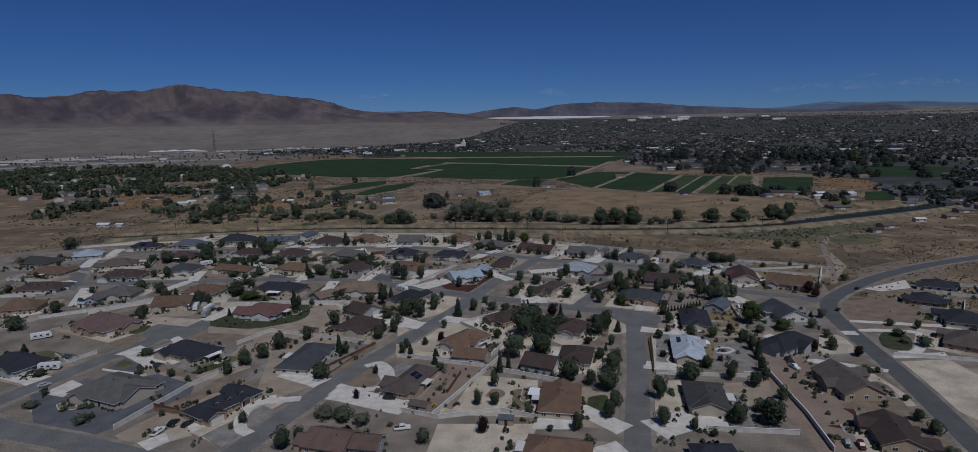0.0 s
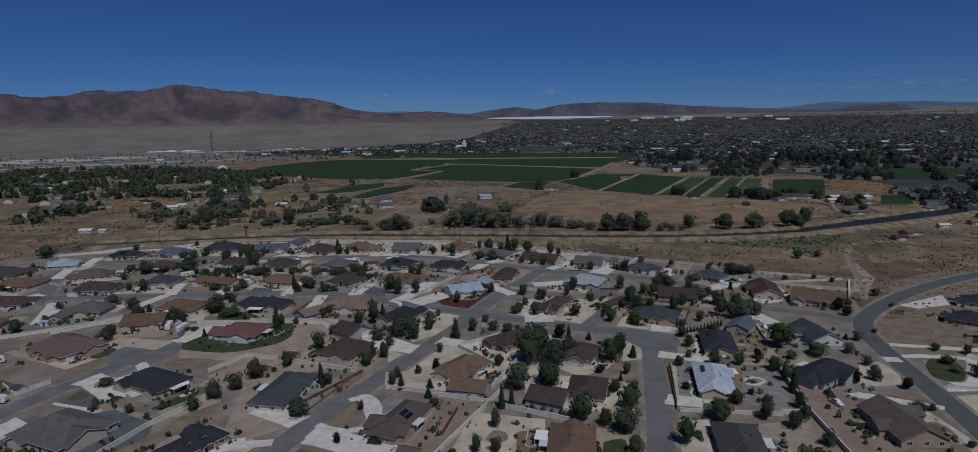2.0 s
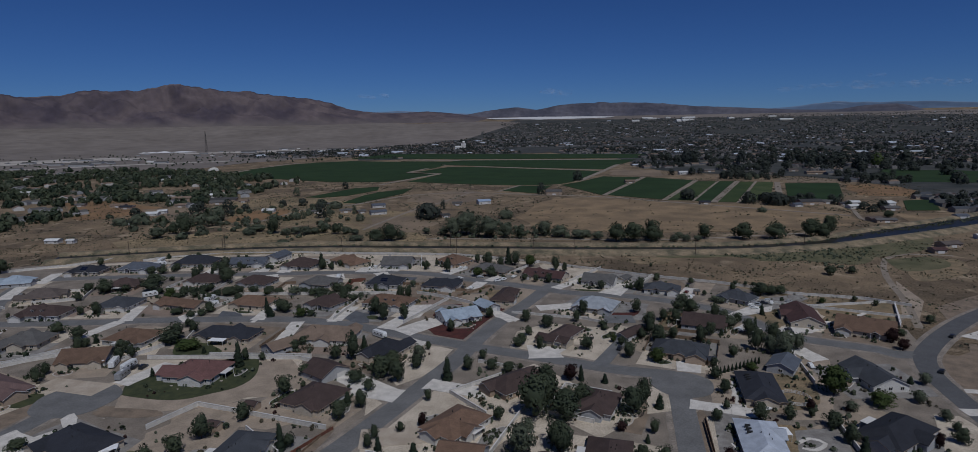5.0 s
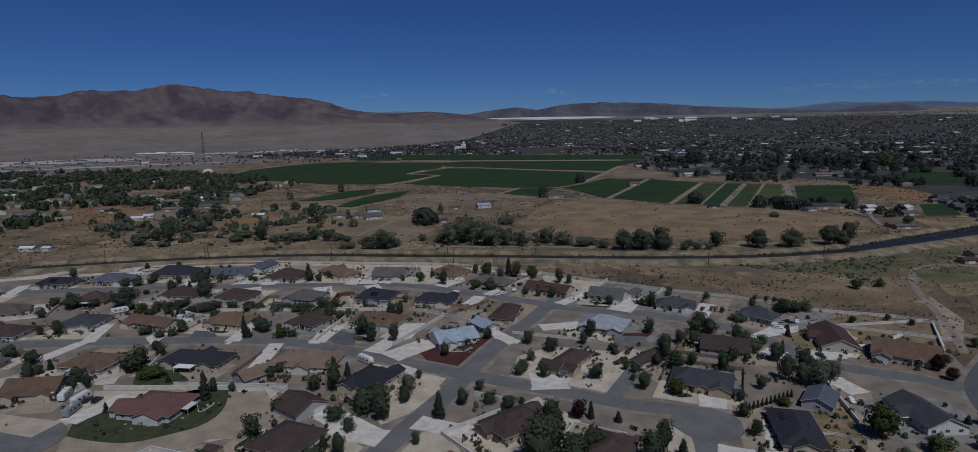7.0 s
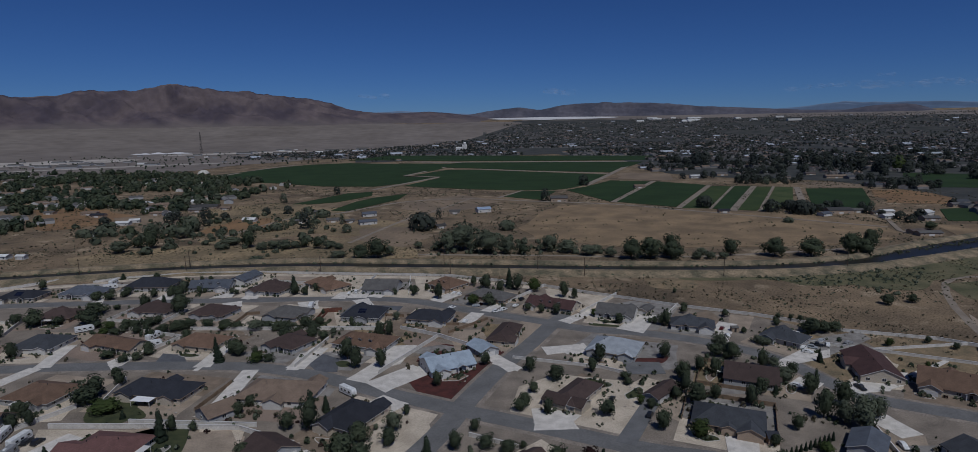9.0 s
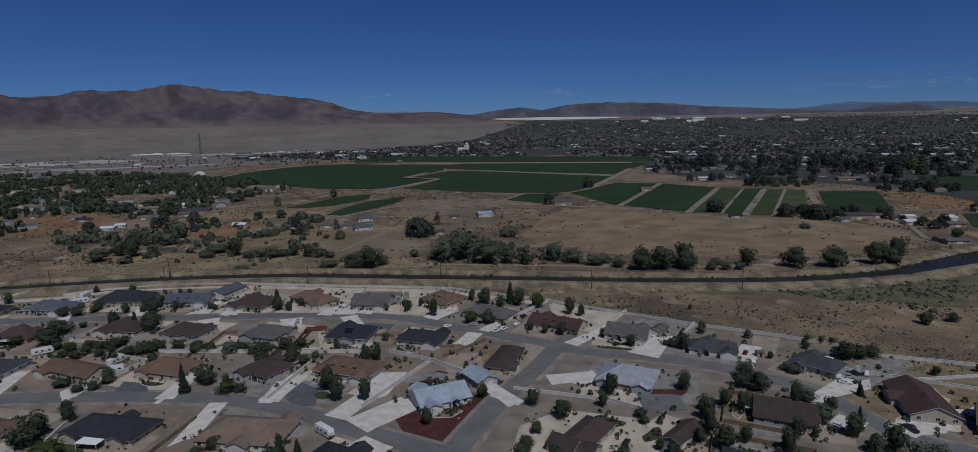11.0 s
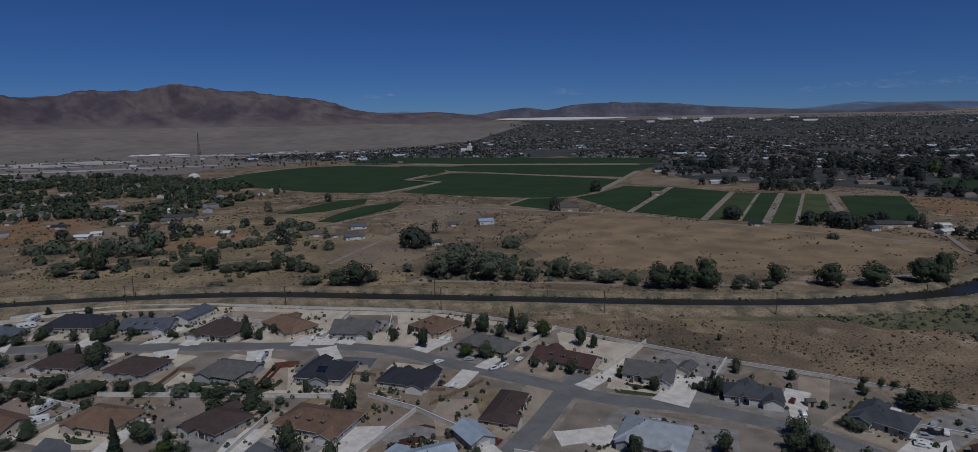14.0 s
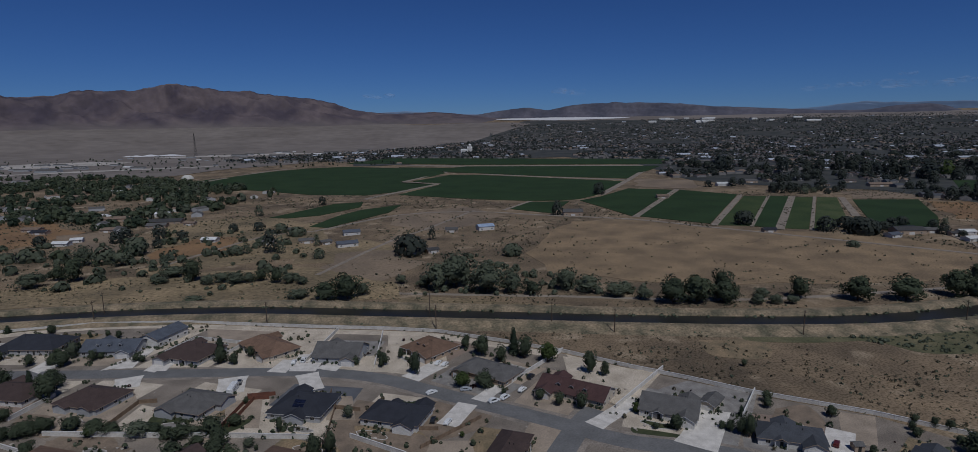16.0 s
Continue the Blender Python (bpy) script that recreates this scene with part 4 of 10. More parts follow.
driveway(116.2, 420.1, 124.9, 434.0, 9, "concrete")
driveway(-76.1, 484.8, -68.4, 468.6, 9, "concrete")
driveway(-106.7, 481.5, -101.6, 465.7, 11, "concrete")
driveway(-152.3, 482.2, -147.2, 471.0, 10, "concrete")
driveway(-11.3, 438.7, -4.8, 455.6, 8, "concrete")
driveway(-195.2, 384.3, -202.0, 412.3, 7, "concrete")
driveway(-164.0, 386.1, -162.2, 411.0, 6, "concrete")
driveway(-124.1, 383.5, -124.0, 413.8, 7, "concrete")
driveway(-82.4, 380.9, -78.0, 405.7, 8, "concrete")
driveway(-53.0, 367.2, -39.1, 398.1, 9, "concrete")
driveway(-44.1, 361.1, -27.0, 379.2, 13, "concrete")
driveway(13.0, 376.6, -0.4, 396.8, 7, "concrete")
driveway(26.8, 398.2, 47.5, 402.2, 9, "concrete")
driveway(24.8, 325.7, 24.2, 341.7, 14, "concrete")
driveway(46.2, 316.3, 62.3, 345.7, 6, "asphalt")
driveway(141.2, 354.2, 167.7, 365.0, 9, "concrete")
driveway(122.3, 375.9, 148.8, 396.4, 6, "concrete")
driveway(130.2, 356.2, 124.0, 363.3, 10, "concrete")
driveway(-99.9, 347.4, -101.0, 380.1, 7, "concrete")
driveway(-31.0, 343.1, -41.7, 351.1, 8, "concrete")
driveway(59.6, 377.8, 75.4, 377.3, 12, "asphalt")
driveway(137.4, 332.6, 141.1, 318.8, 9, "concrete")
driveway(-149.0, 304.1, -139.4, 325.2, 8, "concrete")
driveway(-152.7, 299.0, -181.3, 306.5, 10, "tan")
driveway(-165.7, 262.3, -142.9, 251.9, 11, "concrete")
driveway(-34.4, 290.0, -54.2, 296.9, 10, "concrete")
driveway(-24.8, 301.0, -1.1, 291.3, 9, "concrete")
driveway(-42.9, 258.7, -18.9, 261.7, 11, "tan")
driveway(72.9, 280.6, 94.9, 272.2, 7, "concrete")
driveway(92.4, 290.6, 104.8, 284.2, 8, "concrete")
driveway(-59.3, 214.9, -30.3, 201.3, 11, "concrete")
driveway(43.6, 183.6, 30.6, 199.4, 8, "concrete")
driveway(52.7, 183.4, 73.7, 193.4, 12, "concrete")
driveway(-111.1, 177.2, -99.3, 192.1, 7, "concrete")
driveway(-66.3, 223.5, -84.6, 234.3, 9, "concrete")
driveway(-181.8, 229.2, -200.5, 237.2, 9, "concrete")
driveway(-159.5, 229.7, -163.6, 215.7, 9, "asphalt")
driveway(-80.1, 210.4, -96.7, 205.9, 6, "concrete")
driveway(-152.6, 263.3, -133.5, 248.0, 9, "concrete")
driveway(41.0, 172.2, 28.6, 167.3, 9, "concrete")
driveway(-40.9, 225.5, -48.6, 243.4, 5, "concrete")
driveway(-101.5, 188.0, -106.8, 184.0, 9, "tan")
driveway(-295.7, 428.2, -306.7, 459.5, 8, "concrete")
driveway(-254.9, 372.3, -237.3, 334.3, 9, "concrete")
driveway(-203.8, 358.3, -197.4, 384.4, 7, "concrete")
driveway(-300.9, 465.8, -308.5, 494.8, 8, "concrete")
driveway(-274.6, 384.0, -283.1, 389.2, 8, "concrete")
driveway(-258.0, 315.0, -250.7, 323.4, 9, "concrete")


def curved_drive(points, width):
    """A curved concrete drive or walk with a slightly raised edge."""
    LAYER[0] += 1
    top, h = 0.13 + 0.0004 * LAYER[0], width / 2
    bm = ribbon(spline(points, 1.5), [(-h, 0.0), (-h, top), (h, top), (h, 0.0)])
    tagged(new("driveway", mesh_of(bm, "driveway", CONCRETE["concrete"])), "curved pale concrete drive across a gravel yard", "driveway", kind="structure")


curved_drive([(-52.8, 239.4), (-47.2, 242.8), (-42.0, 235.6), (-40.3, 225.9), (-42.2, 219.4), (-48.5, 217.2), (-54.3, 218.3), (-59.6, 221.4)], 3.2)
curved_drive([(-70.8, 210.1), (-79.6, 208.8), (-86.4, 205.6), (-87.3, 197.1), (-84.4, 188.3), (-79.8, 184.4)], 4.2)
curved_drive([(175.5, 246.1), (183.3, 247.1), (195.1, 260.1), (198.8, 271.0), (180.4, 274.8)], 4.0)
curved_drive([(139.3, 355.9), (148.5, 354.2), (162.1, 359.2), (171.3, 365.3)], 5.0)


def paving(points):
    """A poured concrete apron or yard slab."""
    LAYER[0] += 1
    bm = bmesh.new()
    prism(bm, ccw(points), 0.0, 0.125 + 0.0004 * LAYER[0])
    bmesh.ops.triangulate(bm, faces=bm.faces)
    tagged(new("paving", mesh_of(bm, "paving", CONCRETE["concrete"])), "pale poured concrete apron beside a house", "paving", kind="structure")


paving([(-172.1, 217.2), (-168.9, 229.5), (-161.6, 225.2), (-161.7, 214.1)])
paving([(-161.9, 254.2), (-156.0, 257.1), (-146.0, 251.8), (-140.7, 249.2), (-139.3, 244.9), (-144.5, 240.1), (-153.2, 247.6)])
paving([(-163.0, 239.3), (-163.7, 241.1), (-147.7, 236.3), (-146.3, 233.7)])
paving([(-152.7, 274.7), (-152.6, 278.3), (-151.0, 279.5), (-147.6, 276.3), (-144.8, 271.5), (-143.8, 265.8), (-148.2, 269.3)])
paving([(-68.0, 309.2), (-57.2, 314.6), (-33.1, 294.0), (-39.9, 286.6), (-50.1, 291.2), (-58.0, 301.3)])
paving([(-61.6, 212.7), (-59.5, 219.7), (-51.3, 214.7), (-40.1, 207.6), (-30.6, 201.4), (-34.5, 197.1), (-48.1, 203.5)])
paving([(15.6, 193.8), (30.3, 193.4), (27.0, 184.7), (12.9, 185.1)])
paving([(66.6, 196.0), (80.4, 195.3), (77.8, 183.5), (58.3, 184.0)])
paving([(63.1, 236.7), (75.8, 233.5), (74.8, 230.2), (62.1, 233.3)])
paving([(77.4, 281.3), (92.8, 279.1), (91.5, 275.2), (76.3, 277.3)])
paving([(221.0, 345.5), (257.7, 363.3), (248.8, 345.4), (227.3, 339.1)])
paving([(179.6, 289.9), (223.7, 279.8), (220.5, 275.8), (178.1, 286.6)])
paving([(175.4, 276.0), (186.2, 276.4), (184.4, 272.5), (174.6, 272.9)])
paving([(171.0, 245.2), (194.4, 245.6), (192.6, 240.8), (169.3, 240.3)])
paving([(-46.1, 365.1), (-26.0, 384.7), (-22.3, 374.8), (-34.8, 364.8)])
paving([(2.9, 395.0), (13.1, 383.4), (10.6, 377.4), (1.4, 391.7)])
paving([(17.1, 331.1), (24.1, 341.0), (34.8, 335.8), (27.3, 326.3)])
paving([(160.0, 371.1), (173.8, 369.2), (155.4, 352.5), (139.2, 353.0), (141.2, 356.7)])
paving([(31.8, 400.8), (46.4, 407.4), (46.5, 397.7), (30.1, 399.1)])
paving([(158.0, 358.8), (175.1, 369.1), (199.9, 383.2), (198.6, 380.2), (172.4, 363.0)])
paving([(33.7, 399.6), (41.8, 403.8), (50.2, 402.8), (48.5, 394.6), (37.0, 393.6)])

paving([(-47.1, 406.6), (-32.6, 407.4), (-37.3, 384.8), (-45.4, 379.6)])
paving([(-165.4, 512.5), (-160.3, 520.1), (-157.9, 496.0), (-169.9, 489.6)])
paving([(-150.1, 489.1), (-149.7, 501.7), (-142.5, 498.5), (-144.3, 487.1)])
paving([(-86.8, 507.2), (-73.1, 506.8), (-73.2, 487.2), (-85.1, 487.5)])
paving([(81.3, 450.3), (92.2, 447.2), (77.7, 419.7), (70.4, 425.0)])
paving([(4.8, 387.7), (15.7, 379.4), (13.5, 375.5), (2.8, 383.6)])
paving([(129.7, 382.5), (145.9, 391.7), (156.4, 396.0), (151.6, 386.8), (134.4, 380.1)])
paving([(-85.4, 398.8), (-78.2, 401.1), (-74.7, 397.7), (-80.5, 379.2), (-85.7, 379.3)])
paving([(-123.8, 393.7), (-123.7, 411.9), (-118.8, 411.8), (-122.8, 390.1), (-123.9, 379.7), (-126.3, 380.1)])
paving([(-203.0, 490.4), (-203.2, 506.2), (-198.0, 506.0), (-195.5, 486.5)])
paving([(-170.1, 390.7), (-165.4, 402.2), (-163.7, 404.7), (-161.4, 384.2), (-162.3, 381.3)])
paving([(-238.0, 483.0), (-244.3, 497.2), (-239.8, 500.1), (-229.4, 480.2)])
paving([(117.0, 427.8), (125.1, 428.9), (114.7, 406.8), (110.3, 408.4)])
paving([(80.7, 322.7), (92.3, 323.1), (86.2, 307.6), (77.3, 310.3)])
paving([(131.4, 239.8), (136.8, 240.6), (159.4, 228.7), (157.2, 225.9), (132.6, 236.6)])
paving([(165.6, 274.2), (172.5, 273.4), (171.6, 268.0), (165.4, 268.8)])
paving([(63.4, 235.4), (65.6, 241.2), (77.3, 237.7), (74.5, 230.1)])
curved_drive([(77.5, 252.9), (77.6, 246.9), (74.5, 241.4), (74.6, 237.3), (70.5, 231.0)], 1.3)
curved_drive([(96.7, 300.3), (93.4, 293.1), (92.5, 286.3), (89.7, 279.8)], 1.3)
curved_drive([(97.6, 252.3), (103.5, 255.2), (106.6, 252.0), (101.4, 248.2), (98.1, 249.7)], 1.4)


FENCE_LINES = []


def fence(points, height, kind):
    """A block wall or board fence: panels between posts, with a cap."""
    words = {"white": "pale concrete block lot wall with a capped top", "wood": "weathered brown wooden board fence", "redwood": "red-stained wooden board fence"}[kind]
    ob = tagged(new("fence" if kind != "white" else "wall_lot"), words, "fence" if kind != "white" else "wall", kind="structure")
    th = 0.12 if kind == "white" else 0.05
    FENCE_LINES.append(spline(points, 4.0) if len(points) > 2 else np.linspace(points[0], points[1], max(2, int(math.hypot(points[1][0] - points[0][0], points[1][1] - points[0][1]) / 4))))
    for (x0, y0), (x1, y1) in zip(points, points[1:]):
        length = math.hypot(x1 - x0, y1 - y0)
        rot = math.atan2(y1 - y0, x1 - x0)
        bm = bmesh.new()
        n = max(1, round(length / (6 if kind == "white" else 2.6)))
        for i in range(n):
            s, e = length * i / n, length * (i + 1) / n
            box(bm, s + 0.1, e - 0.1, -th, th, 0, height * (1 + 0.02 * ((i * 7) % 3 - 1)))
            box(bm, s - 0.14, s + 0.14, -th - 0.08, th + 0.08, 0, height + 0.1)
        m = Matrix.Translation((x0, y0, 0)) @ Matrix.Rotation(rot, 4, "Z")
        bmesh.ops.transform(bm, matrix=m, verts=bm.verts)
        part("wall_run" if kind == "white" else "fence_run", bm, WALLS[kind], ob)
        if kind == "white":
            bm = bmesh.new()
            box(bm, 0, length, -0.2, 0.2, height + 0.1, height + 0.18)
            bmesh.ops.transform(bm, matrix=m, verts=bm.verts)
            part("cap", bm, TRIM, ob)


fence([(-268.0, 531.3), (-256.0, 540.3), (-213.9, 552.2), (-163.2, 554.0), (-91.7, 545.1), (-51.0, 541.1), (-24.4, 536.6), (7.8, 522.3), (36.9, 507.8), (64.9, 489.0), (85.6, 476.9), (105.9, 463.7), (143.3, 445.1), (168.0, 428.6)], 1.5, "white")
fence([(230.3, 392.1), (212.6, 406.2), (170.8, 420.8)], 1.4, "white")
fence([(-153.0, 432.8), (-113.7, 431.5), (-78.5, 430.8), (-56.5, 429.7)], 1.7, "white")
fence([(37.1, 509.3), (9.0, 469.7)], 1.7, "white")
fence([(78.0, 487.4), (50.9, 451.2)], 1.7, "white")
fence([(108.1, 464.7), (95.0, 443.4)], 1.7, "white")
fence([(-77.2, 540.8), (-80.5, 498.8)], 1.7, "white")
fence([(-52.6, 535.4), (-48.0, 491.1)], 1.7, "white")
fence([(-134.1, 432.6), (-133.4, 457.3), (-126.6, 458.3)], 1.7, "wood")
fence([(-92.2, 432.2), (-91.6, 460.0), (-83.4, 460.9)], 1.7, "redwood")
fence([(-92.5, 462.2), (-82.1, 464.2)], 1.7, "redwood")
fence([(-52.2, 429.6), (-56.1, 460.5)], 1.7, "wood")
fence([(-45.1, 450.0), (-57.6, 452.7)], 1.7, "wood")
fence([(-14.3, 435.6), (-25.3, 435.7)], 1.5, "wood")
fence([(-44.0, 430.6), (-23.7, 418.9), (-3.4, 401.5)], 1.7, "white")
fence([(-23.7, 418.0), (-44.8, 374.5)], 1.7, "white")
fence([(-77.0, 416.4), (-82.8, 382.2)], 1.6, "white")
fence([(-152.8, 330.8), (-118.3, 330.0), (-84.9, 328.3), (-61.9, 317.2)], 1.7, "white")
fence([(-163.7, 329.3), (-153.4, 346.3)], 1.6, "white")
fence([(-145.5, 348.6), (-149.6, 371.3)], 1.6, "white")
fence([(-107.0, 342.6), (-103.5, 366.9)], 1.6, "wood")
fence([(12.2, 389.7), (49.0, 378.1), (58.2, 371.4)], 1.2, "white")
fence([(-4.8, 322.2), (11.5, 314.0)], 1.4, "white")
fence([(-219.2, 316.9), (-205.7, 329.3), (-193.1, 336.9)], 1.7, "white")
fence([(-117.8, 267.1), (-108.2, 284.3), (-87.1, 276.9), (-55.5, 265.2)], 1.7, "white")
fence([(-83.1, 266.1), (-66.5, 249.7)], 1.5, "white")
fence([(-38.9, 248.9), (-21.6, 244.4), (-5.0, 239.2)], 1.6, "white")
fence([(0.0, 247.9), (13.5, 281.4)], 1.6, "white")
fence([(223.7, 395.8), (204.6, 362.2)], 1.2, "white")
fence([(162.8, 392.5), (224.3, 399.6)], 1.2, "white")
fence([(-127.0, 188.7), (-117.8, 221.3), (-106.2, 243.5)], 1.7, "white")
fence([(-20.8, 194.1), (4.0, 246.2)], 1.7, "white")
fence([(-32.2, 199.0), (-18.5, 193.2), (3.0, 197.9), (15.6, 192.1)], 1.5, "white")
fence([(-183.7, 247.5), (-177.1, 258.6)], 1.6, "white")
fence([(-193.9, 255.5), (-183.7, 247.5)], 1.6, "white")
fence([(-19.9, 242.3), (-1.4, 236.4)], 1.4, "white")
fence([(117.9, 268.3), (110.0, 223.1), (107.5, 192.4), (103.7, 168.7)], 1.7, "white")
fence([(99.9, 225.3), (110.5, 224.3)], 1.5, "white")
fence([(65.9, 227.7), (100.3, 223.5)], 1.3, "white")
fence([(69.9, 182.9), (98.6, 179.2)], 1.6, "white")
fence([(171.2, 243.3), (201.5, 235.4)], 1.4, "white")
fence([(-120.5, 201.8), (-109.2, 199.1)], 1.6, "wood")
fence([(-69.1, 238.9), (-53.2, 265.6)], 1.2, "redwood")
fence([(216.8, 372.0), (138.2, 411.1)], 1.3, "white")
fence([(-240.9, 310.0), (-211.5, 327.2), (-195.7, 343.4)], 1.7, "white")
fence([(-294.7, 537.5), (-316.0, 516.3), (-352.2, 497.8)], 1.6, "white")
fence([(-309.5, 425.3), (-278.7, 408.9)], 1.4, "white")
fence([(-252.2, 283.8), (-240.9, 310.0)], 1.6, "white")
fence([(-126.3, 333.7), (-79.2, 330.2)], 1.6, "white")
fence([(-122.2, 204.7), (-111.1, 199.8)], 1.8, "redwood")
fence([(-67.5, 227.0), (-54.2, 266.3)], 0.9, "wood")
fence([(-16.5, 213.3), (-12.3, 231.2)], 1.6, "redwood")
fence([(72.9, 266.1), (65.2, 228.8)], 1.3, "wood")
fence([(74.5, 268.8), (66.7, 233.6)], 1.2, "wood")
fence([(2.7, 233.0), (26.4, 221.2)], 1.7, "white")
fence([(132.5, 325.5), (126.5, 295.8)], 1.5, "white")
fence([(222.2, 393.9), (201.2, 357.5)], 1.5, "white")
fence([(-89.2, 460.1), (-89.5, 437.9)], 1.7, "redwood")
fence([(-60.4, 466.6), (-58.1, 446.4)], 1.6, "wood")
fence([(-18.8, 423.3), (0.8, 444.3)], 1.5, "wood")

ALLEY = spline([(-345.0, 509.0), (-268.0, 527.0), (-254.0, 535.5), (-213.0, 547.3), (-163.0, 549.0), (-92.0, 540.2), (-51.5, 536.2), (-26.0, 531.6), (6.0, 517.6), (34.0, 503.4)], 6)
tagged(new("alley", mesh_of(ribbon(ALLEY, [(-3.2, 0.02), (-3.0, 0.215), (3.0, 0.215), (3.2, 0.02)]), "alley", GRAVEL["pale"])), "pale gravel alley along the wall behind the back row of houses", "alley", kind="structure")

# ---- houses ----
SHARED = {}
HOUSE_SPOTS = []
HOUSE_FORMS = []
rng = random.Random(5)


def shared(name, build, material):
    if name not in SHARED:
        bm = bmesh.new()
        build(bm)
        SHARED[name] = mesh_of(bm, name, material)
    return SHARED[name]


def window_mesh(bm):
    for x0, x1, z0, z1 in ((-0.8, 0.8, 0, 0.1), (-0.8, 0.8, 1.2, 1.3), (-0.8, -0.7, 0.1, 1.2), (0.7, 0.8, 0.1, 1.2), (-0.04, 0.04, 0.1, 1.2)):
        box(bm, x0, x1, -0.08, 0.02, z0, z1)


def pane_mesh(bm):
    box(bm, -0.7, 0.7, -0.04, 0.0, 0.1, 1.2)


def garage_mesh(bm):
    for k in range(4):
        box(bm, -2.4, 2.4, -0.06, 0.02, 0.02 + 0.55 * k, 0.54 + 0.55 * k)


def door_mesh(bm):
    box(bm, -0.5, 0.5, -0.06, 0.02, 0.0, 2.05)
    box(bm, -0.32, 0.32, -0.09, -0.06, 1.1, 1.85)


def vent_mesh(bm):
    bmesh.ops.create_cone(bm, cap_ends=True, segments=8, radius1=0.14, radius2=0.1, depth=0.7, matrix=Matrix.Translation((0, 0, 0.35)))


def put(name, mesh, parent, x, y, z, rz=0.0, label=""):
    ob = new(name, mesh)
    ob.parent = parent
    ob.location, ob.rotation_euler = (x, y, z), (0, 0, rz)
    return tagged(ob, label)


def hip_roof(bm, x0, x1, y0, y1, z, pitch, over=0.55):
    """A hipped roof with a fascia; returns the height of its ridge."""
    x0, x1, y0, y1 = x0 - over, x1 + over, y0 - over, y1 + over
    w, d = x1 - x0, y1 - y0
    s = min(w, d) / 2
    rise = s * pitch
    cx, cy = (x0 + x1) / 2, (y0 + y1) / 2
    if w >= d:
        r = [(x0 + s * 0.9, cy), (x1 - s * 0.9, cy)]
    else:
        r = [(cx, y0 + s * 0.9), (cx, y1 - s * 0.9)]
    e = [bm.verts.new((a, b, z)) for a, b in ((x0, y0), (x1, y0), (x1, y1), (x0, y1))]
    lo = [bm.verts.new((a, b, z - 0.2)) for a, b in ((x0, y0), (x1, y0), (x1, y1), (x0, y1))]
    p, q = (bm.verts.new((*c, z + rise)) for c in r)
    faces = ((e[0], e[1], q, p), (e[1], e[2], q), (e[2], e[3], p, q), (e[3], e[0], p)) if w >= d else ((e[0], e[1], p), (e[1], e[2], q, p), (e[2], e[3], q), (e[3], e[0], p, q))
    for f in faces:
        bm.faces.new(f)
    for i in range(4):
        bm.faces.new((lo[i], lo[(i + 1) % 4], e[(i + 1) % 4], e[i])).material_index = 1
    bm.faces.new(lo[::-1]).material_index = 1
    return z + rise


def gable_roof(bm, x0, x1, y0, y1, z, pitch, along="x", over=0.5, thick=0.2):
    """A gabled roof slab whose ridge runs along x or y."""
    x0, x1, y0, y1 = x0 - over, x1 + over, y0 - over, y1 + over
    turn = (lambda a, b: (a, b)) if along == "x" else (lambda a, b: (b, a))
    a0, a1, b0, b1 = (x0, x1, y0, y1) if along == "x" else (y0, y1, x0, x1)
    mid = (b0 + b1) / 2
    rise = (b1 - b0) / 2 * pitch
    rows = []
    for a in (a0, a1):
        rows.append([bm.verts.new((*turn(a, b), h)) for b, h in ((b0, z), (mid, z + rise), (b1, z), (b1, z - thick), (mid, z + rise - thick), (b0, z - thick))])
    for i in range(6):
        j = (i + 1) % 6
        bm.faces.new((rows[0][i], rows[0][j], rows[1][j], rows[1][i]))
    for r in rows:
        bm.faces.new((r[0], r[1], r[4], r[5])).material_index = 1
        bm.faces.new((r[1], r[2], r[3], r[4])).material_index = 1
    return z + rise


def gable_fill(bm, x0, x1, y0, y1, z, pitch, along="x"):
    """The triangular wall ends under a gabled roof."""
    if along == "x":
        rise = (y1 - y0) / 2 * pitch
        ends = [[(x, y0, z), (x, y1, z), (x, (y0 + y1) / 2, z + rise)] for x in (x0, x1)]
    else:
        rise = (x1 - x0) / 2 * pitch
        ends = [[(x0, y, z), (x1, y, z), ((x0 + x1) / 2, y, z + rise)] for y in (y0, y1)]
    for e in ends:
        bm.faces.new([bm.verts.new(p) for p in e])


def nearest_street(x, y):
    best = min(((np.hypot(line[:, 0] - x, line[:, 1] - y).min(), i) for i, line in enumerate(ROAD_LINES)))
    line = ROAD_LINES[best[1]]
    k = int(np.argmin(np.hypot(line[:, 0] - x, line[:, 1] - y)))
    return line[k]


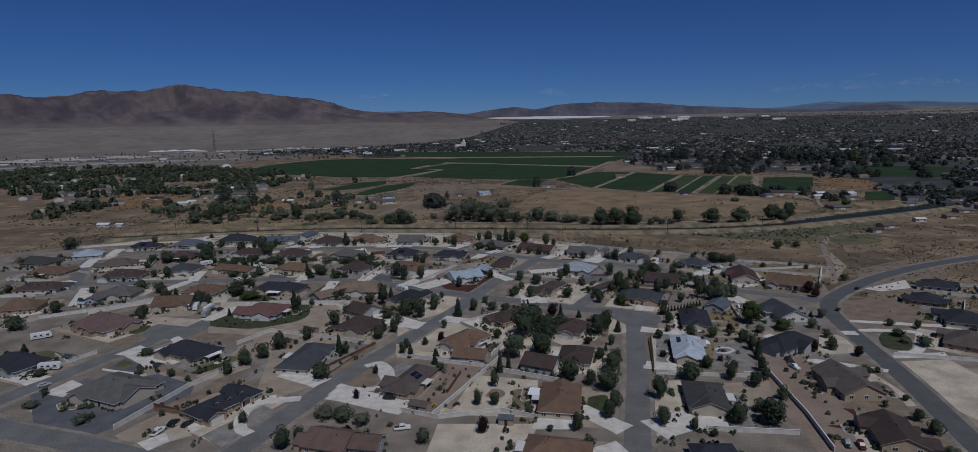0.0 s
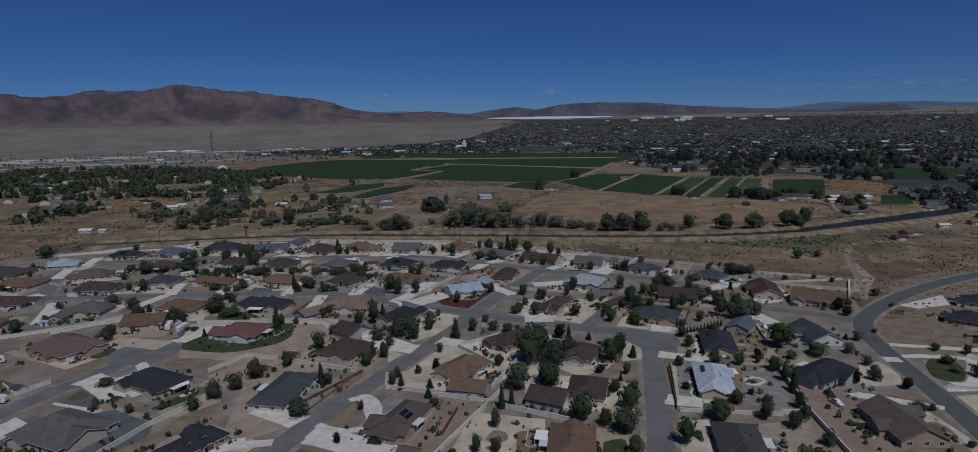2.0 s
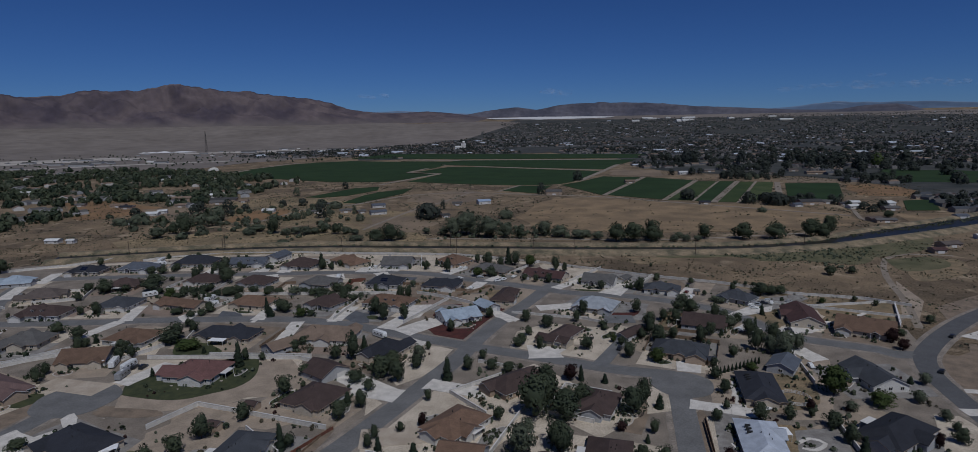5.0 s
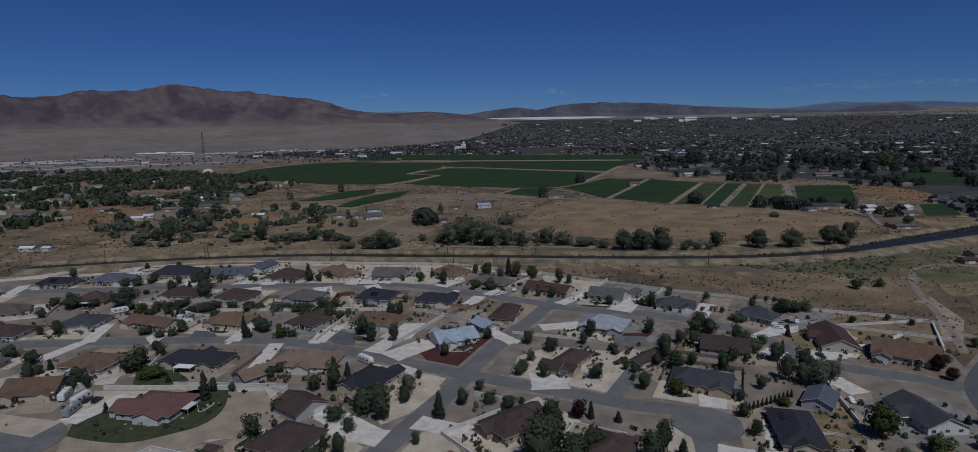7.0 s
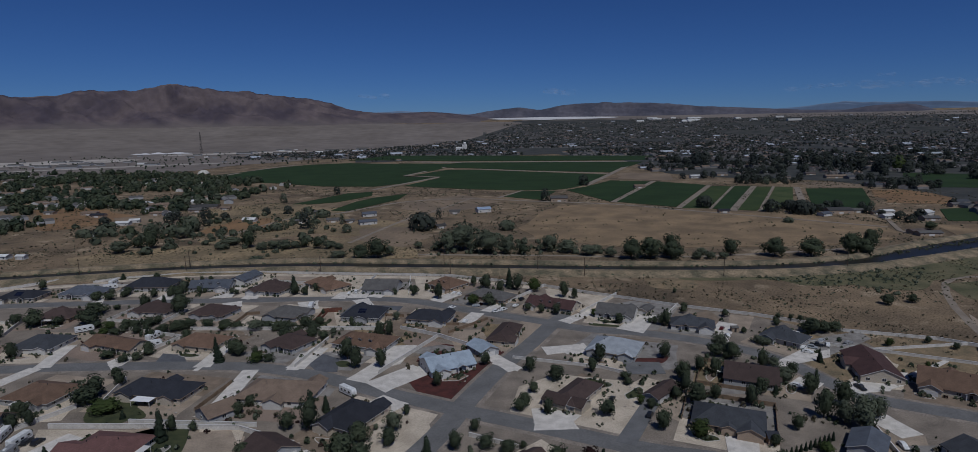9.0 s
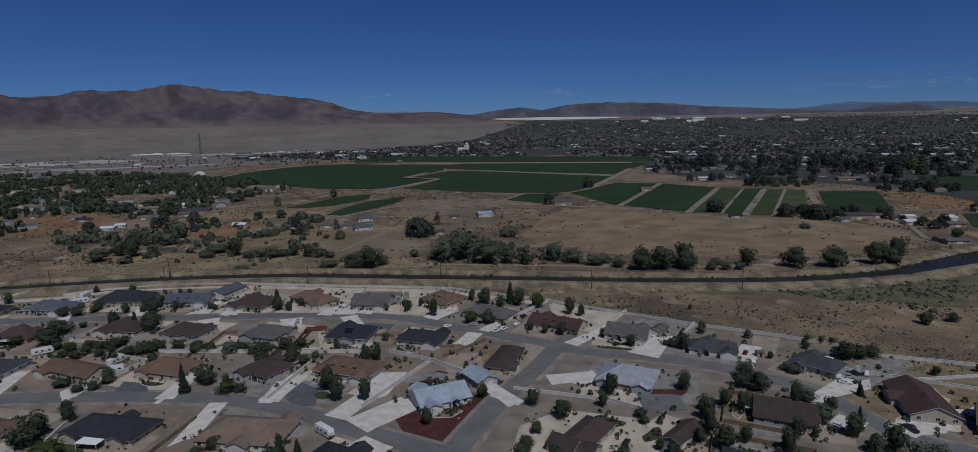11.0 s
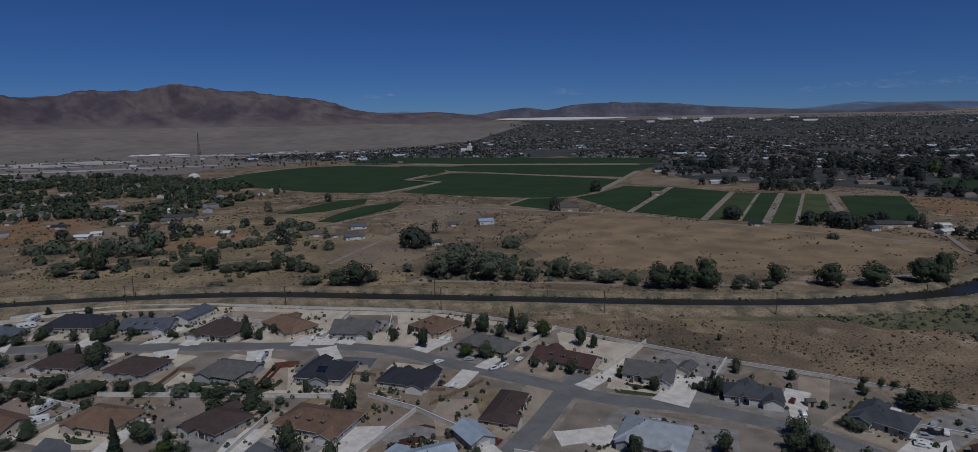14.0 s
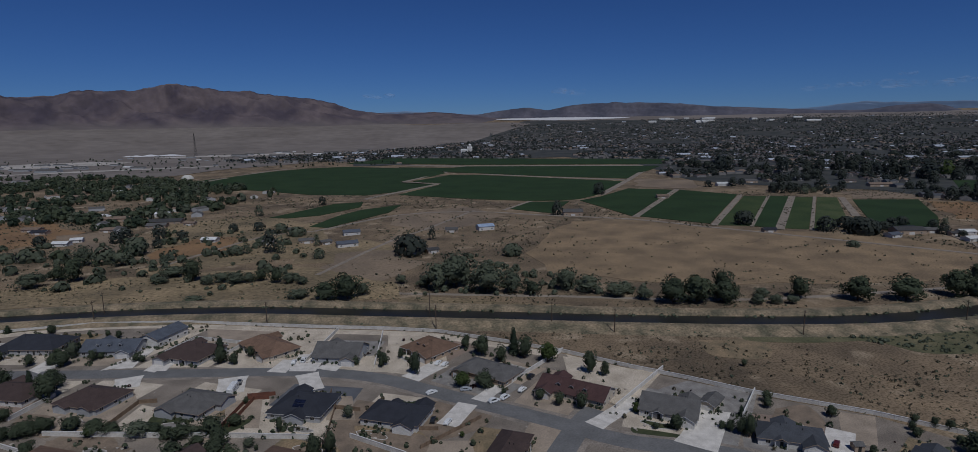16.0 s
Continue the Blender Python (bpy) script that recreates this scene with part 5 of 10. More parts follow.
def house(x, y, rot, w, d, roof, style, wall_h=2.7, dormers=0, solar=False, small=False, wings=()):
    """A house on its lot; wings: (u0, u1, v0, v1, ridge axis) of gabled parts in its own axes, else wings are chosen by its size."""
    HOUSE_SPOTS.append((x, y, max(w, d) / 2))
    k = rng.random()
    stucco = STUCCO[int(k * 3.99)] if roof not in ("bluemetal", "bluegray") else STUCCO[1 if k < 0.6 else 2]
    rm = [roof_material(roof), TRIM if rng.random() < 0.55 else STUCCO[3]]
    what = "garage" if small else ("workshop" if style == "shop" else "house")
    ob = new(what)
    ob.location, ob.rotation_euler = (x, y, 0), (0, 0, radians(rot))
    words = {"hip": "hipped", "gable": "gabled", "shop": "gabled"}[style]
    tone = {"stucco_cream": "cream", "stucco_white": "white", "stucco_grey": "grey", "stucco_tan": "tan"}[stucco.name]
    extra = ", three dormers" if dormers == 3 else (", solar panels" if solar else "")
    tagged(ob, f"single-storey {tone} stucco {what} with a {ROOF_WORDS[roof]} {words} roof{extra}", what, "neighbourhood houses")
    # the side that looks to the street
    sx, sy = nearest_street(x, y)
    c, s = math.cos(radians(rot)), math.sin(radians(rot))
    lx, ly = (sx - x) * c + (sy - y) * s, -(sx - x) * s + (sy - y) * c
    if abs(lx) / w > abs(ly) / d:
        front = 1 if lx > 0 else 3
    else:
        front = 2 if ly > 0 else 0
    HOUSE_FORMS.append((rot, w, d, front))
    hw, hd = w / 2, d / 2
    pitch = 0.40 + 0.1 * rng.random()
    along = "x" if w >= d else "y"
    bm, rf = bmesh.new(), bmesh.new()
    box(bm, -hw, hw, -hd, hd, 0, wall_h - 0.02)
    if style == "hip":
        top = hip_roof(rf, -hw, hw, -hd, hd, wall_h, pitch)
    else:
        if style == "shop":
            along = "y" if d > w else "x"
        top = gable_roof(rf, -hw, hw, -hd, hd, wall_h, pitch, along)
        gable_fill(bm, -hw + 0.02, hw - 0.02, -hd + 0.02, hd - 0.02, wall_h - 0.03, pitch, along)
    part("wall", bm, stucco, ob)
    part("roof", rf, rm, ob)
    for u0, u1, v0, v1, axis in wings:
        bm, rf = bmesh.new(), bmesh.new()
        box(bm, u0, u1, v0, v1, 0, wall_h - 0.05)
        gable_fill(bm, u0 + 0.03, u1 - 0.03, v0 + 0.03, v1 - 0.03, wall_h - 0.06, pitch, axis)
        gable_roof(rf, u0, u1, v0, v1, wall_h + 0.035, pitch, axis, 0.45)
        part("wing", bm, stucco, ob)
        part("wing_roof", rf, rm, ob)
    # garage wing towards the street
    ang = front * math.pi / 2
    half_front, depth_front = (hw, hd) if front in (0, 2) else (hd, hw)
    gx = (half_front - 4.0) * (1 if rng.random() < 0.5 else -1) if half_front > 5 else 0.0
    out = depth_front
    turn = Matrix.Rotation(ang, 4, "Z")
    if not wings and not small and style != "shop" and half_front > 5:
        out = depth_front + 3.2
        bm, rf = bmesh.new(), bmesh.new()
        box(bm, gx - 3.4, gx + 3.4, -out, -depth_front + 1.0, 0, wall_h - 0.04)
        gable_fill(bm, gx - 3.36, gx + 3.36, -out + 0.02, -depth_front + 1, wall_h - 0.05, pitch, "y")
        reach = min(depth_front, (3.9 * pitch) / max(pitch, 0.1) + 0.5)
        gable_roof(rf, gx - 3.4, gx + 3.4, -out, -depth_front + reach, wall_h + 0.02, pitch, "y", 0.45)
        for b in (bm, rf):
            bmesh.ops.transform(b, matrix=turn, verts=b.verts)
        part("garage_wing", bm, stucco, ob)
        part("wing_roof", rf, rm, ob)
        # entry gable on the other half
        if half_front > 8 and rng.random() < 0.7:
            ex = -gx * 0.55
            bm = bmesh.new()
            gable_roof(bm, ex - 2.0, ex + 2.0, -depth_front - 1.2, -depth_front + 2.5, wall_h + 0.01, pitch, "y", 0.3)
            bmesh.ops.transform(bm, matrix=turn, verts=bm.verts)
            part("porch_roof", bm, rm, ob)
            for px in (ex - 1.8, ex + 1.8):
                bm = bmesh.new()
                box(bm, px - 0.15, px + 0.15, -depth_front - 1.25, -depth_front - 0.95, 0, wall_h)
                bmesh.ops.transform(bm, matrix=turn, verts=bm.verts)
                part("porch_post", bm, TRIM, ob)

    if not wings and not small and style != "shop" and half_front > 6.5 and rng.random() < 0.75:
        rx = (half_front - 4.6) * rng.choice((-1, 1, 0.2))
        back_turn = Matrix.Rotation(ang + math.pi, 4, "Z")
        bm, rf = bmesh.new(), bmesh.new()
        box(bm, rx - 3.6, rx + 3.6, -depth_front - 2.6, -depth_front + 1.0, 0, wall_h - 0.06)
        gable_fill(bm, rx - 3.56, rx + 3.56, -depth_front - 2.58, -depth_front + 1, wall_h - 0.07, pitch, "y")
        gable_roof(rf, rx - 3.6, rx + 3.6, -depth_front - 2.6, -depth_front + 4.2, wall_h + 0.03, pitch, "y", 0.45)
        for b in (bm, rf):
            bmesh.ops.transform(b, matrix=back_turn, verts=b.verts)
        part("rear_wing", bm, stucco, ob)
        part("rear_wing_roof", rf, rm, ob)

    def place(name, mesh, side, along_side, z, dist):
        p = Matrix.Rotation(side * math.pi / 2, 4, "Z") @ Vector((along_side, -dist, z))
        return put(name, mesh, ob, p.x, p.y, p.z, side * math.pi / 2)

    gw = shared("garage_door", garage_mesh, TRIM)
    place("garage_door", gw, front, gx, 0, out)
    if not small:
        place("door", shared("door", door_mesh, DARK), front, -gx * 0.5, 0, depth_front)
    for side in range(4):
        hs, dist = (hw, hd) if side in (0, 2) else (hd, hw)
        n = max(1, int(hs * 2 / 4.5)) if not small else 1
        for i in range(n):
            a = -hs + (i + 0.5) * 2 * hs / n + (rng.random() - 0.5)
            if side == front and abs(a - gx) < 4.4:
                continue
            if side == front and abs(a + gx * 0.5) < 1.5:
                continue
            wd = place("window", shared("window_frame", window_mesh, TRIM), side, a, 0.95, dist)
            put("pane", shared("window_pane", pane_mesh, GLASS), wd, 0, 0, 0)
    # roof fittings
    if not small:
        rise = top - wall_h
        for i in range(3):
            u, v = (rng.random() - 0.5) * w * 0.5, (rng.random() - 0.5) * d * 0.3
            f = 1 - (abs(v) / (hd + 0.5) if along == "x" else abs(u) / (hw + 0.5))
            put("roof_vent", shared("roof_vent", vent_mesh, TRIM if i else DARK), ob, u, v, wall_h + rise * f - 0.15)
    if dormers:
        span, deep = (w, hd) if along == "x" else (d, hw)
        swing = Matrix.Rotation(0 if along == "x" else math.pi / 2, 4, "Z")
        for i in range(dormers):
            u, v = (i - (dormers - 1) / 2) * span * 0.2, -deep * 0.62
            z = wall_h + (deep + v) * pitch
            bm, wall = bmesh.new(), bmesh.new()
            gable_roof(bm, u - 0.8, u + 0.8, v - 0.2, v + 3.0, z + 1.0, 0.6, "y", 0.25, 0.12)
            box(wall, u - 0.75, u + 0.75, v - 0.1, v + 2.2, z - 0.3, z + 1.0)
            gable_fill(wall, u - 0.75, u + 0.75, v - 0.08, v + 2.2, z + 0.98, 0.6, "y")
            for b in (bm, wall):
                bmesh.ops.transform(b, matrix=swing, verts=b.verts)
            dr = part("dormer", bm, rm, ob)
            part("dormer_wall", wall, stucco, dr)
            p = swing @ Vector((u, v - 0.12, z - 0.25))
            pane = put("pane", shared("window_pane", pane_mesh, GLASS), dr, p.x, p.y, p.z, 0 if along == "x" else math.pi / 2)
            pane.scale = (0.75, 1, 0.8)
    if solar:
        slope = math.atan(pitch)
        deep = hd if along == "x" else hw
        swing = Matrix.Rotation(0 if along == "x" else math.pi / 2, 4, "Z")
        for r in range(2):
            for q in range(4):
                v = -deep * 0.62 + r * 1.75
                bm = bmesh.new()
                box(bm, -0.5, 0.5, -0.8, 0.8, 0.05, 0.11)
                sp = part("solar_panel", bm, SOLAR, ob)
                sp.matrix_basis = swing @ Matrix.Translation(((q - 1.2) * 1.06, v, wall_h + (deep + 0.5 + v) * pitch + 0.06)) @ Matrix.Rotation(slope, 4, "X")
    if not small and style != "shop" and rng.random() < 0.35:
        back = (front + 2) % 4
        hs, dist = (hw, hd) if back in (0, 2) else (hd, hw)
        bm = bmesh.new()
        box(bm, -3, 3, -dist - 3.2, -dist - 0.05, 2.45, 2.58)
        bmesh.ops.transform(bm, matrix=Matrix.Rotation(back * math.pi / 2, 4, "Z"), verts=bm.verts)
        pc = part("patio_cover", bm, TRIM, ob, "flat white patio cover")
        for px in (-2.8, 2.8):
            bm = bmesh.new()
            box(bm, px - 0.07, px + 0.07, -dist - 3.1, -dist - 2.96, 0, 2.45)
            bmesh.ops.transform(bm, matrix=Matrix.Rotation(back * math.pi / 2, 4, "Z"), verts=bm.verts)
            part("post", bm, TRIM, pc)
    return ob


house(-219.5, 518.0, -1, 29.0, 18.7, "slate", "hip")
house(-178.1, 513.4, 2, 26.0, 14.4, "bluegray", "gable", dormers=3)
house(-162.6, 527.9, -14, 11.9, 20.3, "bluegray", "shop", wall_h=4.2)
house(-136.8, 506.3, -15, 22.2, 20.0, "darkbrown", "hip")
house(-103.3, 513.4, -39, 28.3, 15.6, "orange", "hip")
house(-66.4, 505.2, -5, 21.2, 17.8, "gray", "gable")
house(-25.4, 510.6, -38, 20.5, 18.7, "orange", "hip", dormers=2)
house(2.9, 483.0, -34, 25.5, 14.8, "gray", "hip")
house(37.5, 463.7, -30, 27.8, 13.6, "maroon", "gable", dormers=3)
house(70.5, 448.3, -24, 20.2, 14.9, "gray", "gable")
house(86.8, 452.5, -38, 5.8, 10.0, "gray", "gable", small=True)
house(104.4, 427.8, -17, 20.6, 11.6, "slategray", "hip")
house(141.8, 407.9, -47, 18.1, 13.4, "slategray", "hip")
house(-151.7, 458.2, -14, 20.7, 17.2, "darkbrown", "hip", wings=((-8, -2, -10.5, 0, 'y'), (3, 9, -10, 0, 'y')))
house(-109.5, 453.9, -16, 19.0, 17.4, "gray", "hip", wings=((-9, -1, -10.5, 0, 'y'), (6, 12, 0, 8, 'x')))
house(-66.3, 451.7, -9, 20.7, 18.6, "slate", "hip", solar=True)
house(-30.0, 443.9, -16, 21.9, 14.9, "slate", "hip")
house(9.4, 417.2, -19, 10.5, 25.0, "darkbrown", "hip")
house(-287.0, 494.4, 2, 22.5, 15.5, "slate", "hip", solar=True)
house(-252.3, 500.9, -4, 24.8, 15.5, "bluegray", "hip")
house(-235.9, 454.0, 3, 18.8, 15.5, "darkbrown", "hip")
house(-187.7, 463.8, -8, 22.5, 15.5, "darkbrown", "hip")
house(-213.3, 410.9, -2, 20.1, 18.4, "slategray", "hip", wings=((-9, -3, -11, 0, 'y'), (3, 9, -10.5, 0, 'y')))
house(-176.0, 409.3, -21, 29.0, 11.9, "orange", "gable")
house(-136.1, 410.7, -15, 21.9, 15.8, "orange", "hip", wings=((-9, -3, -9.5, 0, 'y'),))
house(-92.8, 408.5, -29, 17.4, 15.6, "darkbrown", "hip")
house(-57.0, 408.4, -19, 26.6, 16.8, "orange", "hip", dormers=3)
house(-16.3, 380.7, -64, 15.1, 20.0, "bluemetal", "gable")
house(-1.4, 398.0, -57, 13.1, 9.1, "bluemetal", "gable", small=True)
house(59.0, 396.6, -26, 21.8, 18.7, "palemetal", "hip", wings=((-10, -4, -11, 0, 'y'), (4, 10, -10.5, 0, 'y')))
house(34.9, 349.8, -36, 10.4, 22.8, "darkbrown", "hip", wings=((-7.5, 2, -12.5, -5, 'x'), (2, 8, -11, -4, 'x')))
house(67.2, 350.6, -44, 6.2, 16.3, "darkbrown", "gable", small=True)
house(107.5, 365.0, -24, 19.5, 17.5, "darkbrown", "gable")
house(84.5, 328.8, -23, 22.8, 15.9, "slategray", "hip", wings=((3, 11, -10.5, 0, 'y'), (-2, 2.5, -9, 0, 'y')))
house(160.5, 372.5, -105, 27.4, 15.6, "maroon", "gable", wings=((-6, 2, -10, 0, 'y'),))
house(181.4, 353.6, -35, 24.4, 18.0, "brown", "gable")
house(-172.4, 355.2, -12, 21.8, 16.8, "brown", "hip", wings=((2, 9, -10.5, 0, 'y'),))
house(-127.9, 357.5, -11, 29.0, 14.4, "slate", "hip", wings=((-13, -6, -9, 0, 'y'), (6, 12, -8.6, 0, 'y'), (-3, 3, 0, 9.5, 'y')))
house(-97.0, 339.1, -40, 10.5, 11.3, "tan", "gable", small=True)
house(-79.1, 354.4, -8, 29.0, 17.4, "tan", "hip")
house(-46.8, 333.7, -28, 16.0, 19.2, "slate", "hip")
house(-121.0, 313.0, -9, 21.0, 18.0, "red", "hip", wings=((-2, 8, -11.5, 0, "y"), (-14, -6, -8, 2, "x")))
house(-177.7, 328.7, 7, 20.1, 15.5, "brown", "gable", wings=((-9, -4, -9.5, 0, 'y'), (4, 9.5, -9.5, 0, 'y')))
house(-195.2, 295.1, -28, 27.7, 20.0, "redgray", "hip", wings=((2, 9, -13, 0, 'y'), (-11, -4, -12, 0, 'y'), (8, 17, -2, 6, 'x')))
house(-133.0, 255.0, -27, 24.0, 15.0, "slate", "hip", wings=((-11.5, -4, -10, 0, "y"), (5, 11.5, -9, 0, "y")))
house(-79.0, 245.5, -10, 13.4, 28.0, "slategray", "hip", wings=((2.5, 8.6, -11, -4, "x"), (2.5, 8.2, 4, 10, "x")))
house(-65.0, 286.5, -24, 17.6, 18.6, "darkbrown", "hip", wings=((-1, 7, -10.6, 0, "y"),))
house(-68.2, 311.3, -38, 14.2, 14.0, "darkbrown", "gable", small=True)
house(-222.0, 351.7, 1, 19.2, 15.5, "gray", "hip")
house(-245.6, 395.0, 0, 25.0, 15.5, "darkbrown", "hip", dormers=2)
house(-271.6, 430.4, 19, 20.3, 15.5, "graybrown", "hip")
house(-314.7, 464.4, 11, 17.4, 15.5, "bluemetal", "hip")
house(-337.7, 440.9, -11, 25.0, 15.5, "darkgray", "hip")
house(-304.7, 409.3, -9, 25.0, 15.5, "brown", "hip")
house(-281.0, 366.8, 6, 25.0, 15.5, "darkbrown", "hip", dormers=3)
house(-262.4, 325.8, 14, 19.7, 15.5, "brown", "hip")
house(-229.4, 341.2, -3, 8.1, 12.7, "gray", "gable", small=True)
house(9.5, 296.6, -52, 14.4, 20.0, "darkbrown", "hip")
house(-11.5, 264.9, -37, 14.5, 20.0, "orange", "hip", wings=((-5, 2, -12.5, 0, 'y'), (2, 9.5, -6, 2, 'x')))
house(-8.5, 245.8, -15, 14.1, 10.4, "orange", "gable", small=True)
house(39.2, 278.8, -26, 13.2, 17.2, "darkbrown", "hip", wings=((-3, 4, -11, 0, 'y'),))
house(36.0, 243.0, -15, 13.2, 18.5, "darkbrown", "hip", wings=((-3, 4, -10.5, 0, "y"),))
house(20.9, 236.5, -26, 13.8, 12.4, "darkbrown", "gable", small=True)
JACKED = [house(102.0, 289.5, -13, 13.4, 25.0, "slate", "hip", wings=((-4, 4, -14.0, -4, "y"),)),
          house(85.5, 250.0, -13, 12.6, 26.5, "whiteroof", "hip", wings=((-5.5, 2.5, -14.6, -4, "y"), (1.5, 7.6, 2, 9, "x")))]
for home in JACKED:
    for k in range(3):
        bm = bmesh.new()
        box(bm, -4.4, -2.6, 5.2 - 2.0 * k, 5.7 - 2.0 * k, 3.3, 5.0 - 0.05 * k, 0.06)
        part("roof_vent", bm, DARK, home, "dark box vent on the roof slope")
house(121.7, 311.3, -37, 10.0, 14.0, "bluegray", "gable", small=True)
house(150.5, 298.5, -88, 21.6, 13.8, "slategray", "gable", wings=((-6, 2, -9, 0, 'y'),))
house(131.0, 255.0, -58, 13.6, 24.2, "slate", "hip", wings=((-2, 5, -15, -4, 'y'), (5, 9.5, -2, 6, 'x')))
house(133.6, 213.5, -91, 23.4, 14.7, "graybrown", "gable")
house(126.3, 175.8, -105, 19.1, 12.7, "darkbrown", "gable")
house(76.7, 203.3, -11, 13.4, 21.6, "darkgray", "hip", wings=((-6, 6, -11.6, -5, "y"),))
house(66.0, 165.7, -2, 12.6, 8.0, "slate", "hip")
house(24.6, 203.0, -10, 13.8, 23.4, "orange", "hip", wings=((-3, 3, 8, 13, "y"),))
house(18.3, 168.3, -13, 16.4, 14.1, "orange", "hip")
house(-50.5, 176.2, -16, 14.0, 12.6, "redbrown", "gable")
house(-39.0, 174.2, -11, 9.0, 8.9, "redbrown", "gable", small=True)
house(-31.2, 220.7, -23, 10.2, 25.0, "graybrown", "hip", solar=True, wings=((0, 7.5, -10, -3, 'x'), (-8, 0, -9.5, -1, 'x')))
house(-143.0, 216.8, -23, 25.5, 20.0, "gray", "hip", wings=((5, 14.5, -8, 5, 'x'), (-9, -1, -12, 0, 'y')))
house(-96.4, 203.7, -32, 10.7, 24.6, "slate", "hip", dormers=3)
house(-201.4, 243.9, -24, 22.6, 14.5, "slate", "hip", wings=((3, 10, -9, 0, 'y'),))
house(231.0, 283.7, -27, 15.5, 20.0, "slate", "hip")
house(211.0, 253.6, -40, 16.9, 20.0, "graybrown", "hip")
house(236.6, 316.1, -39, 13.6, 15.5, "slate", "hip")
house(263.3, 343.8, -30, 14.6, 15.5, "slate", "hip")

# ---- garden sheds and shade roofs ----


def shed(x, y, rot, w, d, roof):
    ob = tagged(new("garden_shed"), f"small garden shed with a {ROOF_WORDS[roof]} gabled roof", "shed")
    ob.location, ob.rotation_euler = (x, y, 0.05), (0, 0, radians(rot))
    bm, rf = bmesh.new(), bmesh.new()
    box(bm, -w / 2, w / 2, -d / 2, d / 2, 0, 2.2)
    gable_fill(bm, -w / 2 + 0.02, w / 2 - 0.02, -d / 2 + 0.02, d / 2 - 0.02, 2.19, 0.45)
    gable_roof(rf, -w / 2, w / 2, -d / 2, d / 2, 2.25, 0.45, "x", 0.25, 0.12)
    part("wall", bm, STUCCO[1 if roof in ("slategray", "blue") else 3], ob)
    part("roof", rf, [roof_material(roof), TRIM], ob)
    put("door", shared("door", door_mesh, DARK), ob, 0, -d / 2, 0)


def shade_roof(x, y, rot, w, d):
    ob = tagged(new("patio_canopy"), "flat white patio canopy on posts behind a house", "canopy")
    ob.location, ob.rotation_euler = (x, y, 0.05), (0, 0, radians(rot))
    bm = bmesh.new()
    box(bm, -w / 2, w / 2, -d / 2, d / 2, 2.45, 2.6, 0.05)
    part("canopy_top", bm, PAINT_WHITE, ob)
    for px in (-1, 1):
        for py in (-1, 1):
            bm = bmesh.new()
            cx, cy = px * (w / 2 - 0.2), py * (d / 2 - 0.2)
            box(bm, cx - 0.07, cx + 0.07, cy - 0.07, cy + 0.07, 0, 2.46)
            part("post", bm, TRIM, ob)


PAINT_WHITE = surface("canopy_white", (0.78, 0.78, 0.77), (0.72, 0.72, 0.71), rough=0.5, scale=0.8, fine=6, amount=0.15, bump=0.0)
shed(-183.6, 250.2, -20, 4.5, 3.5, "slategray")
shed(-231.8, 331.1, 0, 4, 3, "blue")
shed(-25.5, 200.4, -20, 7, 4.5, "graybrown")
shed(4.9, 189.5, -10, 5, 3.5, "bluegray")
shed(-138.3, 238.6, -30, 3.5, 3.5, "slate")
shed(123.1, 421.4, 0, 3, 3, "gray")
shed(-94.1, 266.7, -20, 5, 3.5, "darkbrown")
shed(-86.9, 281.5, -20, 5, 3.5, "darkbrown")
shed(94.0, 317.1, -5, 3.5, 5, "slate")
shade_roof(15.6, 208.4, -13, 4.0, 6.0)
shade_roof(-4.4, 267.1, -37, 5, 5)
shade_roof(-121.6, 250.6, 24, 7.5, 3.4)
shade_roof(-129.1, 348.1, -8, 8, 4.5)
shade_roof(95.0, 255.9, -5, 4, 5)


def round_pen(x, y, r):
    """A ring of pale rail panels on sand."""
    ob = tagged(new("round_pen"), "round pen of pale rails on bare sand", "pen")
    ob.location = (x, y, 0.1)
    n = 24
    for k in range(n):
        a, b = 2 * math.pi * k / n, 2 * math.pi * (k + 1) / n
        bm = bmesh.new()
        p, q = Vector((r * math.cos(a), r * math.sin(a), 0)), Vector((r * math.cos(b), r * math.sin(b), 0))
        m = Matrix.Translation(p) @ Matrix.Rotation(math.atan2(q.y - p.y, q.x - p.x), 4, "Z")
        for z in (0.35, 0.8, 1.25):
            box(bm, 0.03, (q - p).length - 0.03, -0.05, 0.05, z, z + 0.14)
        box(bm, -0.06, 0.06, -0.06, 0.06, 0, 1.45)
        bmesh.ops.transform(bm, matrix=m, verts=bm.verts)
        part("panel", bm, TRIM, ob)


round_pen(112.1, 282.9, 5.5)

# ---- fields and farm buildings ----


FIELD_LINES, GREEN_LINES, STRAW_LINES = [], [], []


